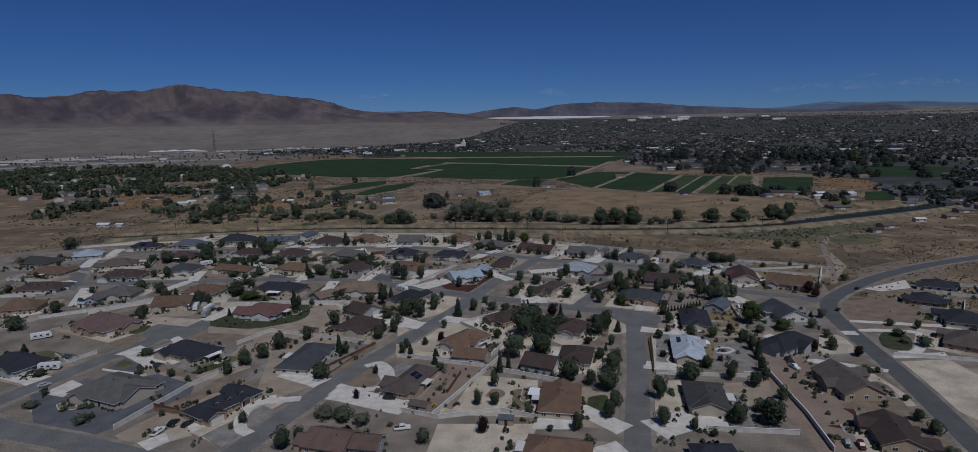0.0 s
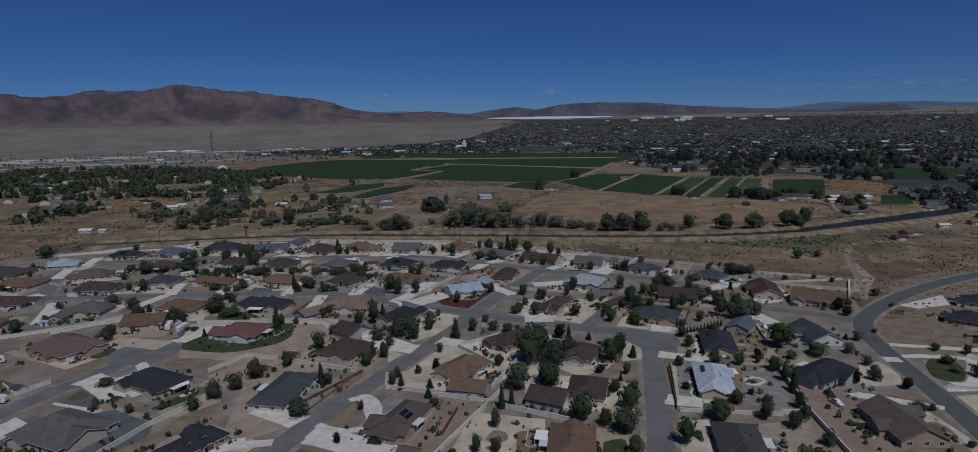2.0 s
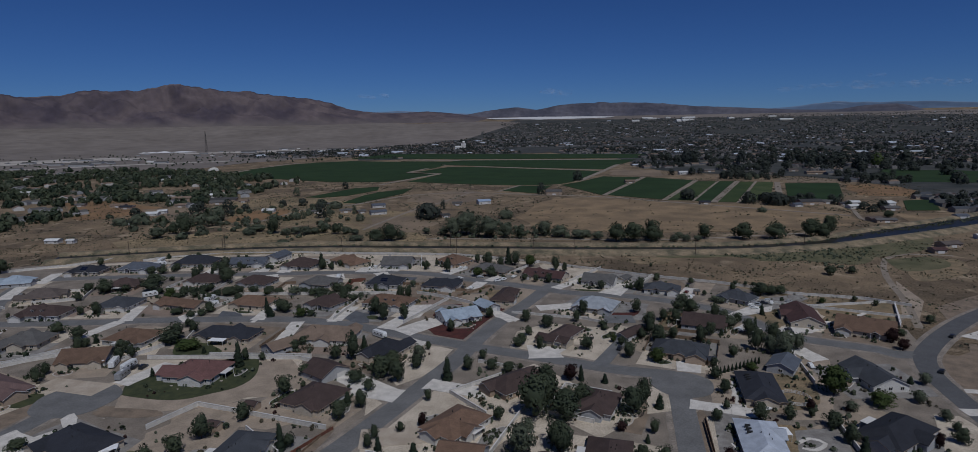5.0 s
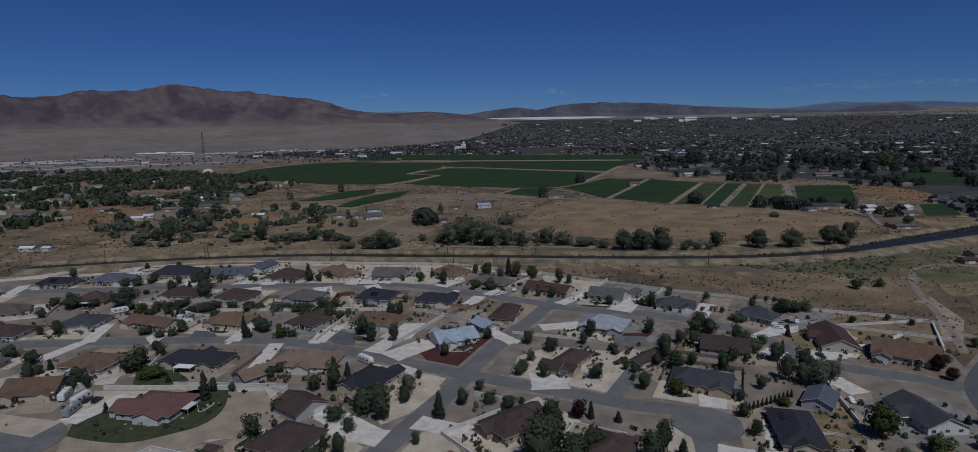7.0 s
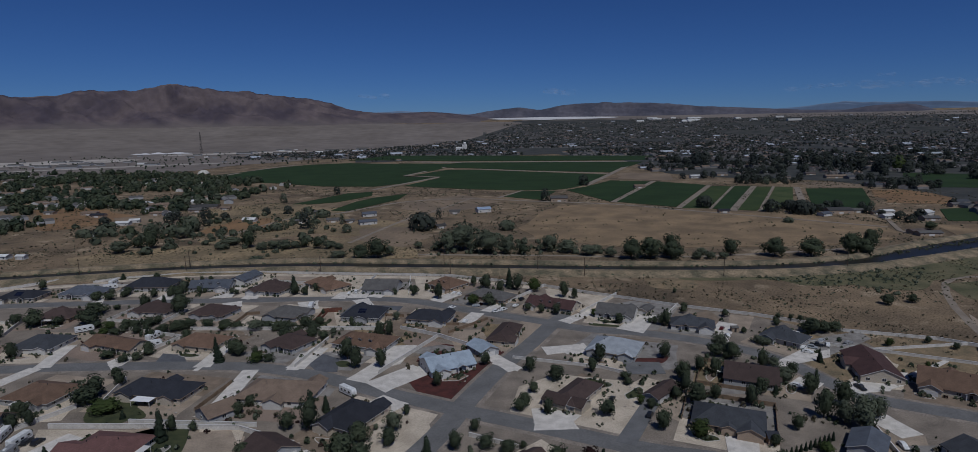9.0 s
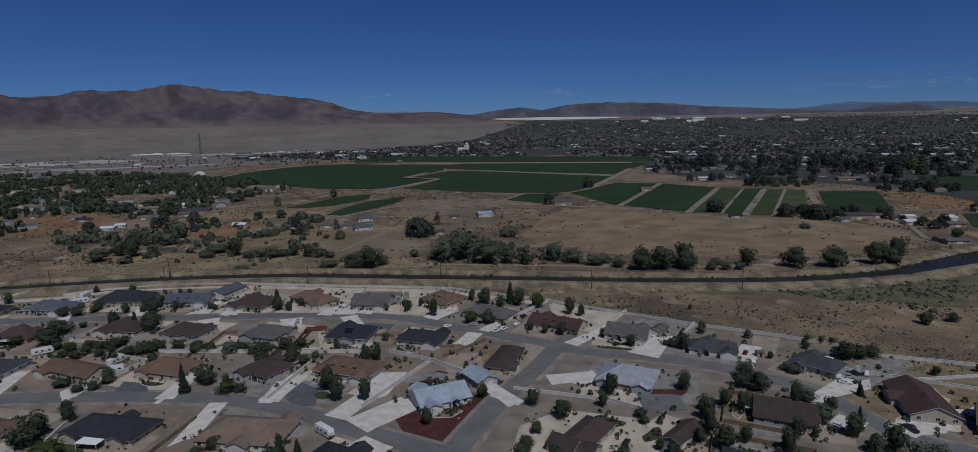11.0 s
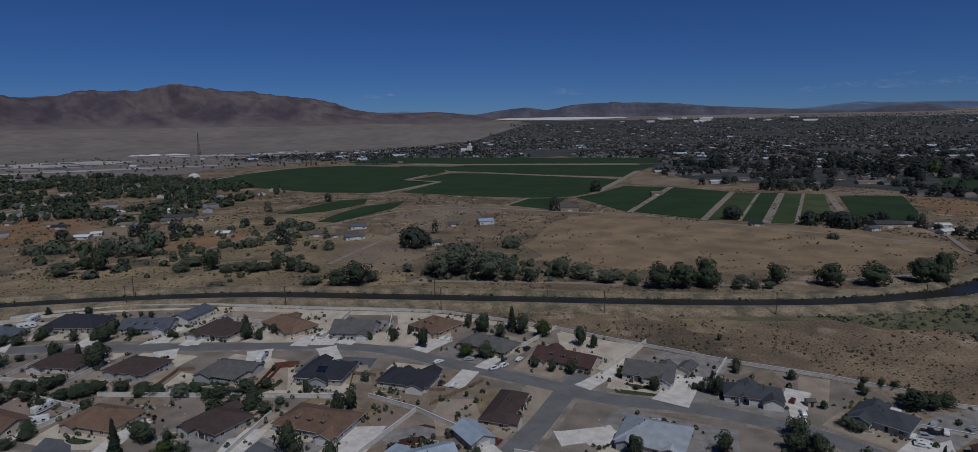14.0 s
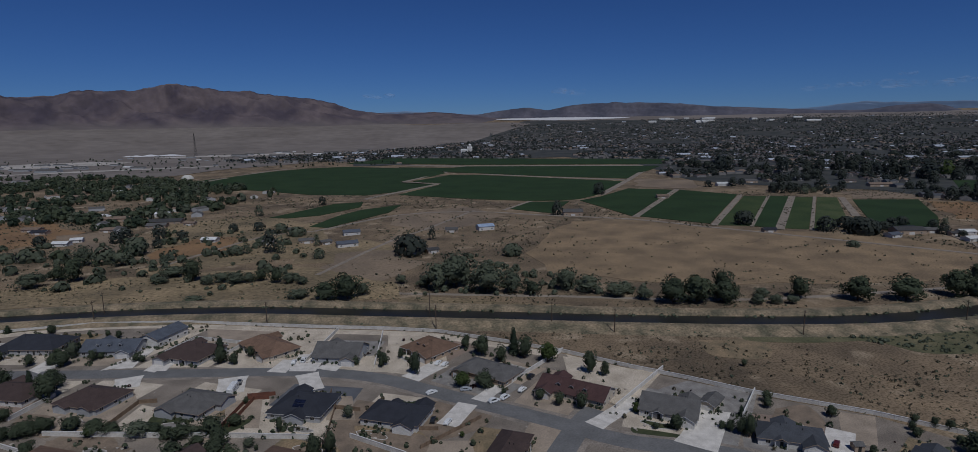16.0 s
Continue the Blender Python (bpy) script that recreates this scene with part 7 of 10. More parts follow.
tree(-293.0, 647.5, 18.8, 16.0, "r")
tree(-307.2, 651.5, 11.3, 12.2, "r")
tree(-311.0, 629.5, 11.7, 19.8, "o")
tree(-375.4, 713.6, 11.0, 22.0, "o")
tree(-393.3, 709.8, 7.6, 16.2, "o")
tree(-320.1, 697.6, 16.7, 16.7, "o")
tree(-305.8, 701.4, 14.6, 18.7, "o")
tree(-288.9, 696.3, 12.2, 17.4, "o")
tree(-299.8, 734.4, 15.7, 20.2, "o")
tree(-350.5, 786.9, 12.4, 12.4, "r")
tree(-256.9, 699.3, 8.3, 10.4, "o")
tree(-207.3, 646.1, 17.5, 15.7, "r")
tree(-228.3, 657.7, 8.6, 19.2, "o")
tree(-191.4, 635.2, 8.1, 10.8, "o")
tree(-184.2, 641.7, 8.1, 13.5, "o")
tree(-173.8, 637.9, 9.0, 15.3, "o")
tree(-166.2, 641.1, 7.0, 11.5, "o")
tree(-158.6, 644.3, 9.9, 9.9, "r")
tree(-145.5, 638.6, 11.7, 9.9, "r")
tree(-136.0, 636.6, 8.8, 10.6, "o")
tree(-126.6, 634.6, 6.0, 9.5, "o")
tree(-213.1, 730.2, 8.6, 14.0, "o")
tree(-206.0, 734.9, 9.9, 7.7, "o")
tree(-186.1, 736.5, 22.0, 14.3, "r")
tree(-176.4, 733.5, 16.5, 8.8, "o")
tree(-138.7, 714.6, 8.5, 10.6, "o")
tree(-155.6, 764.7, 11.6, 7.0, "o")
tree(-99.3, 595.6, 13.6, 18.4, "r")
tree(-86.5, 598.0, 17.6, 20.0, "r")
tree(-79.3, 606.4, 9.0, 10.7, "o")
tree(-298.8, 763.7, 8.3, 9.5, "r")
tree(-227.7, 639.9, 5.4, 13.5, "o")
tree(-181.3, 595.4, 4.0, 13.6, "o")
tree(-118.2, 601.8, 6.4, 16.0, "o")
tree(-284.0, 622.2, 5.3, 13.2, "o")
tree(-190.8, 816.6, 9.0, 19.2, "o")
tree(-211.7, 831.8, 10.4, 15.6, "o")
tree(-240.5, 848.2, 9.5, 13.6, "r")
tree(-264.1, 842.2, 9.3, 10.6, "r")
tree(-280.6, 951.1, 14.1, 11.0, "o")
tree(-231.1, 1043.7, 12.2, 12.2, "r")
tree(407.8, 1126.5, 21.9, 17.5, "r")
tree(415.6, 1117.6, 26.7, 19.7, "r")
tree(427.7, 1116.3, 24.0, 17.3, "r")
tree(445.4, 1130.7, 19.4, 15.3, "r")
tree(443.7, 1106.6, 16.6, 17.1, "o")
tree(499.5, 1168.1, 25.2, 24.9, "r")
tree(519.9, 1148.1, 22.1, 17.7, "r")
tree(475.0, 1103.4, 11.7, 12.7, "r")
tree(464.1, 1120.5, 12.0, 13.0, "o")
tree(457.8, 1488.4, 57.8, 39.8, "c")
tree(499.5, 1549.6, 46.5, 38.7, "r")
tree(423.2, 1432.1, 32.8, 26.6, "r")
tree(566.2, 1440.2, 48.1, 28.9, "c")
tree(549.4, 1358.1, 24.0, 18.9, "r")
tree(649.0, 1458.1, 48.1, 28.9, "r")
tree(713.8, 1513.5, 40.2, 30.2, "r")
tree(722.5, 1478.4, 42.1, 35.0, "r")
tree(731.8, 1445.0, 37.8, 31.2, "r")
tree(691.2, 1337.9, 40.5, 31.2, "c")
tree(704.4, 1323.3, 48.2, 33.1, "r")
tree(723.6, 1320.6, 45.3, 30.6, "r")
tree(754.0, 1304.0, 41.2, 42.0, "c")
tree(799.6, 1322.5, 44.4, 32.5, "b")
tree(817.5, 1319.9, 41.7, 27.5, "r")
tree(960.0, 1472.1, 40.3, 41.9, "r")
tree(588.7, 1020.6, 18.1, 18.1, "r")
tree(612.8, 1031.5, 16.6, 19.6, "r")
tree(620.0, 1017.6, 17.8, 16.4, "r")
tree(565.9, 1029.3, 12.2, 12.2, "c")
tree(344.0, 1214.5, 16.1, 16.9, "c")
tree(385.0, 1219.5, 21.7, 19.5, "r")
tree(406.1, 1237.2, 16.5, 14.8, "r")
tree(446.6, 1634.5, 30.5, 27.4, "r")
tree(424.8, 1638.4, 23.0, 24.2, "r")
tree(613.8, 1232.3, 26.3, 7.1, "c")
tree(630.1, 1209.8, 18.0, 4.6, "c")
tree(645.7, 1188.3, 27.7, 6.8, "c")
tree(494.7, 1421.4, 25.6, 20.2, "r")
tree(547.6, 1474.2, 29.9, 23.9, "r")
tree(596.0, 1406.2, 25.0, 25.3, "r")
tree(479.7, 1342.1, 15.0, 13.5, "o")
tree(350.1, 832.8, 10.8, 20.4, "r")
tree(362.0, 832.0, 10.8, 18.0, "r")
tree(365.6, 817.2, 9.3, 16.3, "r")
tree(377.1, 816.5, 8.1, 15.1, "r")
tree(441.3, 826.8, 9.3, 8.1, "o")
tree(258.2, 854.3, 15.2, 21.5, "r")
tree(-252.3, 539.6, 4.8, 4.8, "c")
tree(-190.9, 495.4, 8.1, 9.2, "r")
tree(-226.4, 501.3, 5.9, 6.5, "r")
tree(-231.2, 490.6, 5.2, 7.8, "r")
tree(-206.6, 495.7, 6.3, 5.2, "r")
tree(-191.6, 508.1, 7.2, 3.9, "c")
tree(-119.2, 496.7, 9.4, 6.3, "r")
tree(-229.4, 540.8, 4.3, 5.0, "r")
tree(-255.0, 513.6, 4.0, 5.7, "r")
tree(-157.0, 499.7, 3.7, 4.2, "r")
tree(-44.3, 493.6, 7.1, 5.1, "r")
tree(-228, 538, 5.9, 3.9, "r")
tree(-181, 501, 6.3, 4.6, "r")
tree(-193, 505, 8.8, 7.3, "o")
tree(-197, 497, 6.3, 5.1, "r")
tree(-214, 513, 9.0, 8.4, "r")
tree(-188, 532, 4.5, 3.8, "r")
tree(-195, 534, 3.9, 3.2, "r")
tree(-160, 500, 4.6, 4.0, "r")
tree(-122, 503, 11.6, 6.4, "c")
tree(-113, 496, 6.2, 5.1, "r")
tree(-109, 505, 5.8, 4.7, "r")
tree(-173, 462, 12.4, 11.2, "r")
tree(-187, 471, 9.0, 4.6, "c")
tree(-45, 491, 6.1, 2.8, "r")
tree(-29, 484, 11.3, 5.9, "r")
tree(-9, 513, 7.4, 4.8, "r")
tree(-1, 505, 11.0, 8.7, "r")
tree(8, 497, 8.4, 6.8, "r")
tree(14, 508, 13.2, 6.4, "c")
tree(19, 501, 11.4, 8.5, "r")
tree(29, 497, 9.8, 10.1, "b")
tree(-8, 471, 7.1, 8.9, "b")
tree(1, 470, 8.1, 8.9, "r")
tree(9, 463, 3.5, 2.5, "r")
tree(46, 484, 11.2, 7.0, "r")
tree(52, 481, 7.4, 4.7, "r")
tree(23, 459, 4.9, 4.9, "r")
tree(30, 454, 5.9, 4.7, "r")
tree(38, 451, 7.5, 5.6, "r")
tree(87, 434, 4.8, 3.5, "r")
tree(92, 430, 9.5, 5.1, "r")
tree(109, 456, 5.2, 4.7, "r")
tree(69, 435, 6.5, 5.6, "r")
tree(78, 422, 3.3, 2.4, "r")
tree(127, 444, 5.0, 4.5, "r")
tree(148, 430, 3.8, 4.2, "r")
tree(162, 434, 4.3, 4.3, "r")
tree(159, 425, 3.3, 4.5, "r")
tree(-204, 487, 2.7, 3.8, "r")
tree(-38, 502, 5.7, 3.4, "r")
tree(-48, 502, 4.6, 2.9, "r")
tree(149, 434, 3.9, 3.0, "r")
tree(0, 609, 21.7, 23.7, "o")
tree(-21, 625, 24.7, 28.8, "o")
tree(-32, 617, 20.2, 20.2, "o")
tree(16, 608, 15.8, 15.8, "o")
tree(28, 605, 9.8, 11.7, "r")
tree(50, 615, 16.0, 16.0, "o")
tree(63, 610, 11.9, 19.8, "o")
tree(79, 599, 9.6, 15.4, "o")
tree(109, 583, 18.3, 18.3, "r")
tree(124, 585, 18.4, 22.1, "r")
tree(143, 597, 18.3, 15.2, "r")
tree(148, 590, 9.4, 7.5, "r")
tree(188, 593, 14.3, 15.0, "r")
tree(219, 587, 16.6, 18.5, "r")
tree(246, 585, 16.5, 22.0, "r")
tree(281, 593, 18.7, 18.7, "r")
tree(304, 606, 19.3, 15.5, "r")
tree(-66, 722, 17.9, 25.6, "r")
tree(-55, 788, 14.5, 8.1, "r")
tree(18, 718, 10.1, 17.7, "o")
tree(155, 1130, 25.8, 24.0, "r")
tree(74, 933, 18.1, 14.5, "r")
tree(-42, 625, 8.3, 12.4, "o")
tree(86, 606, 7.8, 11.7, "o")
tree(95, 592, 8.3, 11.3, "o")
tree(-59, 634, 6.7, 8.4, "o")
tree(167, 596, 6.1, 11.4, "o")
tree(342, 806, 13.0, 17.7, "r")
tree(353, 796, 12.7, 20.3, "r")
tree(-296, 802, 9.5, 11.9, "r")
tree(-417, 779, 9.2, 13.8, "r")
tree(-57, 734, 11.5, 10.5, "r")
tree(-76, 734, 14.7, 12.6, "r")
tree(304, 740, 5.2, 11.5, "o")
tree(287, 586, 14.7, 14.7, "r")
tree(-291, 516, 7.3, 6.5, "r")
tree(-223, 485, 7.5, 5.3, "c")
tree(-177, 471, 10.1, 8.7, "r")
tree(-200, 505, 5.5, 4.8, "r")
tree(-214, 445, 9.4, 13.4, "r")
tree(-241, 441, 8.3, 11.6, "r")
tree(-197, 436, 5.0, 7.5, "b")
tree(-205, 438, 4.4, 6.5, "r")
tree(-190, 439, 5.0, 7.0, "r")
tree(-178, 439, 5.9, 7.9, "r")
tree(-159, 433, 6.5, 9.7, "r")
tree(-117, 400, 7.5, 8.0, "r")
tree(-123, 396, 10.0, 4.0, "c")
tree(-158, 403, 5.8, 5.8, "r")
tree(-173, 396, 4.0, 8.5, "r")
tree(-218, 397, 8.6, 5.7, "r")
tree(-152, 349, 8.3, 11.8, "r")
tree(-169, 339, 7.3, 7.7, "r")
tree(-141, 343, 5.1, 13.9, "b")
tree(-108, 321, 12.5, 5.0, "c")
tree(-56, 381, 10.8, 7.0, "r")
tree(-45, 381, 10.2, 5.9, "r")
tree(-52, 416, 10.7, 6.1, "r")
tree(-48, 420, 9.3, 5.6, "r")
tree(-70, 435, 6.5, 3.2, "r")
tree(-0, 383, 6.5, 6.0, "r")
tree(15, 344, 5.8, 6.0, "r")
tree(19, 355, 5.3, 4.8, "r")
tree(29, 366, 7.6, 8.1, "r")
tree(13, 340, 5.4, 5.9, "r")
tree(44, 336, 6.7, 8.0, "r")
tree(50, 385, 9.6, 6.6, "r")
tree(57, 361, 3.7, 4.0, "r")
tree(64, 385, 4.9, 4.4, "r")
tree(-19, 362, 7.0, 5.0, "r")
tree(-31, 327, 7.7, 7.3, "o")
tree(-28, 338, 4.5, 3.2, "r")
tree(-41, 319, 8.2, 8.2, "r")
tree(-31, 317, 6.9, 6.1, "r")
tree(-3, 326, 5.1, 4.3, "r")
tree(77, 353, 9.6, 5.8, "r")
tree(81, 371, 6.2, 5.2, "r")
tree(107, 398, 8.6, 8.6, "o")
tree(90, 374, 7.3, 6.3, "r")
tree(95, 370, 8.8, 6.7, "r")
tree(61, 325, 8.5, 6.4, "r")
tree(72, 348, 6.1, 4.7, "r")
tree(117, 376, 9.5, 5.8, "r")
tree(126, 369, 6.2, 5.6, "r")
tree(144, 382, 6.7, 2.2, "c")
tree(131, 360, 6.9, 3.0, "c")
tree(98, 342, 9.2, 6.4, "r")
tree(87, 348, 6.6, 5.2, "r")
tree(119, 332, 12.0, 6.6, "r")
tree(124, 328, 9.6, 7.7, "o")
tree(128, 323, 10.5, 8.4, "o")
tree(106, 324, 6.3, 5.1, "r")
tree(94, 314, 4.8, 4.0, "r")
tree(159, 417, 9.1, 11.0, "r")
tree(72, 320, 7.3, 7.5, "b")
tree(158, 436, 4.5, 3.2, "r")
tree(153, 439, 3.9, 3.3, "r")
tree(225, 462, 7.0, 8.4, "r")
tree(241, 465, 5.7, 6.4, "r")
tree(185, 399, 4.6, 4.0, "b")
tree(205, 402, 4.1, 3.5, "r")
tree(212, 394, 3.9, 3.9, "r")
tree(-156, 375, 4.7, 5.3, "r")
tree(-166, 420, 6.2, 4.3, "r")
tree(-108, 431, 4.2, 7.0, "r")
tree(-100, 433, 3.8, 5.5, "o")
tree(-114, 434, 4.6, 6.0, "r")
tree(-129, 434, 4.6, 6.9, "r")
tree(-136, 432, 3.9, 5.5, "b")
tree(-176, 444, 5.3, 6.7, "r")
tree(-113, 487, 4.5, 3.8, "r")
tree(-52, 484, 4.5, 3.7, "r")
tree(-63, 339, 10.2, 5.4, "c")
tree(-58, 341, 6.9, 3.7, "c")
tree(-88, 347, 4.7, 6.1, "r")
tree(-90, 340, 5.5, 5.5, "r")
tree(-68, 328, 7.5, 6.5, "r")
tree(61, 341, 4.6, 4.1, "r")
tree(-17, 304, 10.7, 5.3, "c")
tree(-9, 314, 7.2, 5.5, "r")
tree(-23, 286, 5.4, 3.5, "r")
tree(-23, 267, 5.7, 3.7, "p")
tree(-39, 253, 6.0, 3.9, "r")
tree(-30, 263, 4.5, 3.1, "r")
tree(-79, 293, 8.9, 7.7, "r")
tree(93, 268, 7.4, 6.0, "r")
tree(107, 287, 5.5, 5.0, "r")
tree(103, 268, 5.5, 5.1, "r")
tree(-130, 256, 5.4, 6.5, "r")
tree(-185, 307, 8.1, 5.4, "r")
tree(140, 277, 6.2, 9.6, "b")
tree(168, 294, 5.6, 5.1, "o")
tree(143, 302, 4.2, 5.3, "r")
tree(108, 310, 3.8, 5.5, "b")
tree(-53, 273, 8.0, 7.0, "r")
tree(-47, 281, 8.2, 5.3, "r")
tree(-47, 295, 6.2, 5.2, "r")
tree(-44, 308, 10.8, 10.8, "r")
tree(23, 337, 7.2, 4.2, "r")
tree(19, 376, 7.5, 6.1, "r")
tree(119, 361, 7.8, 7.8, "o")
tree(138, 332, 8.9, 7.1, "o")
tree(131, 341, 11.0, 7.9, "r")
tree(124, 351, 9.4, 6.9, "r")
tree(106, 352, 7.6, 6.3, "r")
tree(195, 358, 5.8, 4.5, "r")
tree(185, 339, 7.9, 6.6, "p")
tree(165, 340, 4.8, 6.1, "r")
tree(-62, 391, 11.4, 7.8, "r")
tree(-93, 433, 7.9, 10.3, "r")
tree(-198, 471, 9.6, 7.8, "r")
tree(-183, 488, 10.0, 7.3, "r")
tree(-87, 273, 7.4, 5.9, "r")
tree(-38, 259, 5.6, 3.4, "r")
tree(-50, 209, 4.6, 2.8, "p")
tree(-22, 177, 5.9, 4.7, "o")
tree(-3, 183, 6.5, 4.9, "p")
tree(-5, 203, 6.7, 4.0, "r")
tree(44, 201, 6.7, 5.3, "r")
tree(40, 192, 7.5, 5.5, "r")
tree(28, 184, 7.2, 4.5, "r")
tree(30, 172, 5.0, 4.6, "r")
tree(61, 206, 10.2, 6.8, "r")
tree(57, 187, 7.3, 5.8, "r")
tree(82, 187, 8.3, 7.1, "r")
tree(93, 186, 10.4, 10.4, "r")
tree(100, 215, 7.1, 6.1, "r")
tree(142, 187, 5.0, 4.6, "r")
tree(141, 178, 6.0, 5.2, "r")
tree(66, 183, 5.3, 3.3, "r")
tree(71, 179, 3.2, 3.6, "r")
tree(-47, 232, 4.1, 3.0, "r")
tree(1, 203, 5.4, 4.5, "r")
tree(93, 195, 5.6, 5.6, "o")
tree(105, 204, 5.9, 5.0, "r")
tree(134, 219, 4.3, 4.8, "b")
tree(88, 233, 6.1, 5.6, "r")
tree(19, 184, 2.5, 2.5, "r")
tree(149, 251, 6.0, 5.5, "r")
tree(-185, 234, 3.6, 6.1, "r")
tree(-170, 216, 3.8, 3.3, "r")
tree(-148, 205, 1.8, 3.6, "o")
tree(-154, 203, 1.8, 3.1, "o")
tree(-141, 193, 3.9, 5.6, "o")
tree(-168, 206, 2.3, 5.9, "o")
tree(-130, 232, 4.0, 3.5, "r")
tree(-121, 227, 3.0, 2.5, "r")
tree(-77, 189, 4.2, 4.2, "r")
tree(-85, 192, 5.1, 3.8, "r")
tree(-66, 175, 7.8, 6.7, "r")
tree(-58, 195, 4.8, 8.6, "o")
tree(-51, 193, 5.6, 8.5, "o")
tree(-44, 190, 4.6, 6.3, "o")
tree(-62, 179, 6.0, 4.0, "r")
tree(11, 175, 2.3, 2.7, "r")
tree(220, 364, 5.4, 5.4, "r")
tree(-346, 435, 7.4, 6.4, "r")
tree(-338, 443, 8.4, 7.5, "r")
tree(-327, 450, 6.7, 5.7, "r")
tree(-352, 498, 11.5, 13.6, "r")
tree(-300, 475, 10.0, 6.0, "r")
tree(-288, 409, 5.2, 5.2, "r")
tree(-239, 320, 8.2, 7.5, "r")
tree(-308, 399, 5.1, 4.2, "r")
tree(-299, 363, 5.4, 7.0, "r")
tree(-245, 360, 4.6, 4.6, "r")
tree(-218, 366, 7.0, 8.6, "r")
tree(-202, 358, 7.6, 8.4, "r")
tree(-191, 347, 5.2, 5.2, "r")
tree(-187, 315, 6.1, 4.7, "r")
tree(-246, 449, 8.5, 8.5, "r")
tree(-220, 460, 8.7, 14.6, "r")
tree(-153, 356, 9.1, 9.9, "r")
tree(-227, 397, 5.9, 5.1, "r")
tree(-240, 292, 8.2, 10.7, "r")
tree(-247, 425, 5.4, 5.4, "r")
tree(-279, 362, 4.6, 4.6, "r")
tree(-239, 490, 6.2, 8.3, "r")
tree(-146, 437, 5.2, 8.5, "r")
tree(-135, 434, 5.8, 9.7, "r")
tree(-119, 433, 5.8, 11.0, "o")
tree(-103, 431, 5.1, 9.6, "r")
tree(-88, 440, 4.6, 6.6, "r")
tree(-155, 436, 5.9, 8.5, "r")
tree(-184, 437, 5.2, 7.8, "r")
tree(-255, 447, 6.1, 8.1, "r")
tree(-230, 444, 5.3, 7.3, "r")
tree(-263, 508, 5.6, 5.6, "r")
tree(-149, 502, 4.7, 4.7, "r")
tree(-74, 499, 4.7, 4.7, "r")
tree(114, 490, 3.8, 3.0, "r")
tree(-87, 425, 8.1, 7.2, "r")
tree(-98, 416, 7.9, 7.9, "r")
tree(-148, 419, 6.2, 6.2, "r")
tree(79, 344, 9.6, 8.1, "r")
tree(66, 351, 12.0, 8.2, "r")
tree(79, 388, 8.3, 6.6, "r")
tree(80, 364, 9.3, 7.0, "r")
tree(108, 386, 9.0, 8.2, "r")
tree(131, 377, 7.2, 6.4, "r")
tree(125, 341, 7.3, 5.8, "r")
tree(418, 1149, 17.8, 16.8, "r")
tree(439, 1168, 19.2, 18.2, "r")
tree(446, 1156, 18.0, 14.8, "r")
tree(456, 1166, 14.9, 18.1, "r")
tree(468, 1153, 15.8, 19.0, "r")
tree(472, 1152, 12.6, 15.8, "r")
tree(481, 1140, 13.5, 17.7, "r")
tree(499, 1127, 13.3, 15.4, "r")
tree(457, 1619, 27.5, 27.5, "r")
tree(470, 1594, 24.0, 24.0, "r")
tree(486, 1568, 20.7, 26.6, "r")
tree(518, 1607, 24.2, 25.8, "r")
tree(561, 1621, 27.5, 27.5, "r")
tree(532, 1497, 26.7, 21.0, "r")
tree(553, 1493, 22.4, 18.2, "r")
tree(623, 1153, 15.8, 18.9, "r")
tree(639, 1151, 18.9, 18.9, "r")
tree(641, 1128, 16.4, 16.4, "r")
tree(643, 1117, 10.2, 17.3, "r")
tree(653, 1106, 13.1, 12.1, "r")
tree(655, 1085, 16.7, 13.8, "r")
tree(699, 1120, 18.3, 14.3, "r")
tree(821, 1369, 24.2, 25.4, "r")
tree(844, 1383, 25.7, 18.0, "r")
tree(809, 1307, 26.6, 21.8, "r")
tree(856, 1346, 23.7, 20.0, "r")
tree(885, 1358, 22.7, 23.9, "r")
tree(866, 1313, 19.4, 24.3, "r")
tree(898, 1339, 22.3, 21.1, "r")
tree(936, 1365, 19.0, 22.8, "r")
tree(894, 1278, 16.5, 17.7, "r")
tree(926, 1302, 25.3, 22.9, "r")
tree(697, 1745, 23.2, 29.8, "r")
tree(663, 1623, 24.5, 21.4, "r")
tree(681, 1573, 22.2, 26.6, "r")
tree(816, 1746, 24.8, 26.5, "r")
tree(835, 1713, 22.7, 26.0, "r")
tree(867, 1706, 27.4, 27.4, "r")
tree(820, 1566, 25.0, 23.6, "r")
tree(870, 1578, 23.8, 22.3, "r")
tree(921, 1591, 22.5, 19.5, "r")
tree(923, 1544, 21.7, 26.1, "r")
tree(115, 262, 6.5, 7.0, "r")
tree(90, 302, 6.2, 5.0, "r")
tree(149, 227, 2.8, 7.0, "r")
tree(153, 226, 2.8, 3.3, "r")
tree(148, 202, 2.5, 2.9, "r")
tree(194, 281, 3.7, 4.6, "r")
tree(204, 276, 5.1, 4.0, "r")
tree(191, 253, 5.2, 6.8, "o")
tree(-35, 249, 6.7, 3.6, "c")
tree(1, 218, 8.1, 3.6, "r")
tree(-21, 235, 3.4, 5.3, "r")
tree(-189, 339, 9.5, 6.0, "r")
tree(-178, 333, 5.4, 7.3, "r")
tree(-165, 330, 6.7, 6.2, "r")
tree(-161, 333, 6.8, 4.4, "r")
tree(-149, 366, 6.9, 6.1, "r")
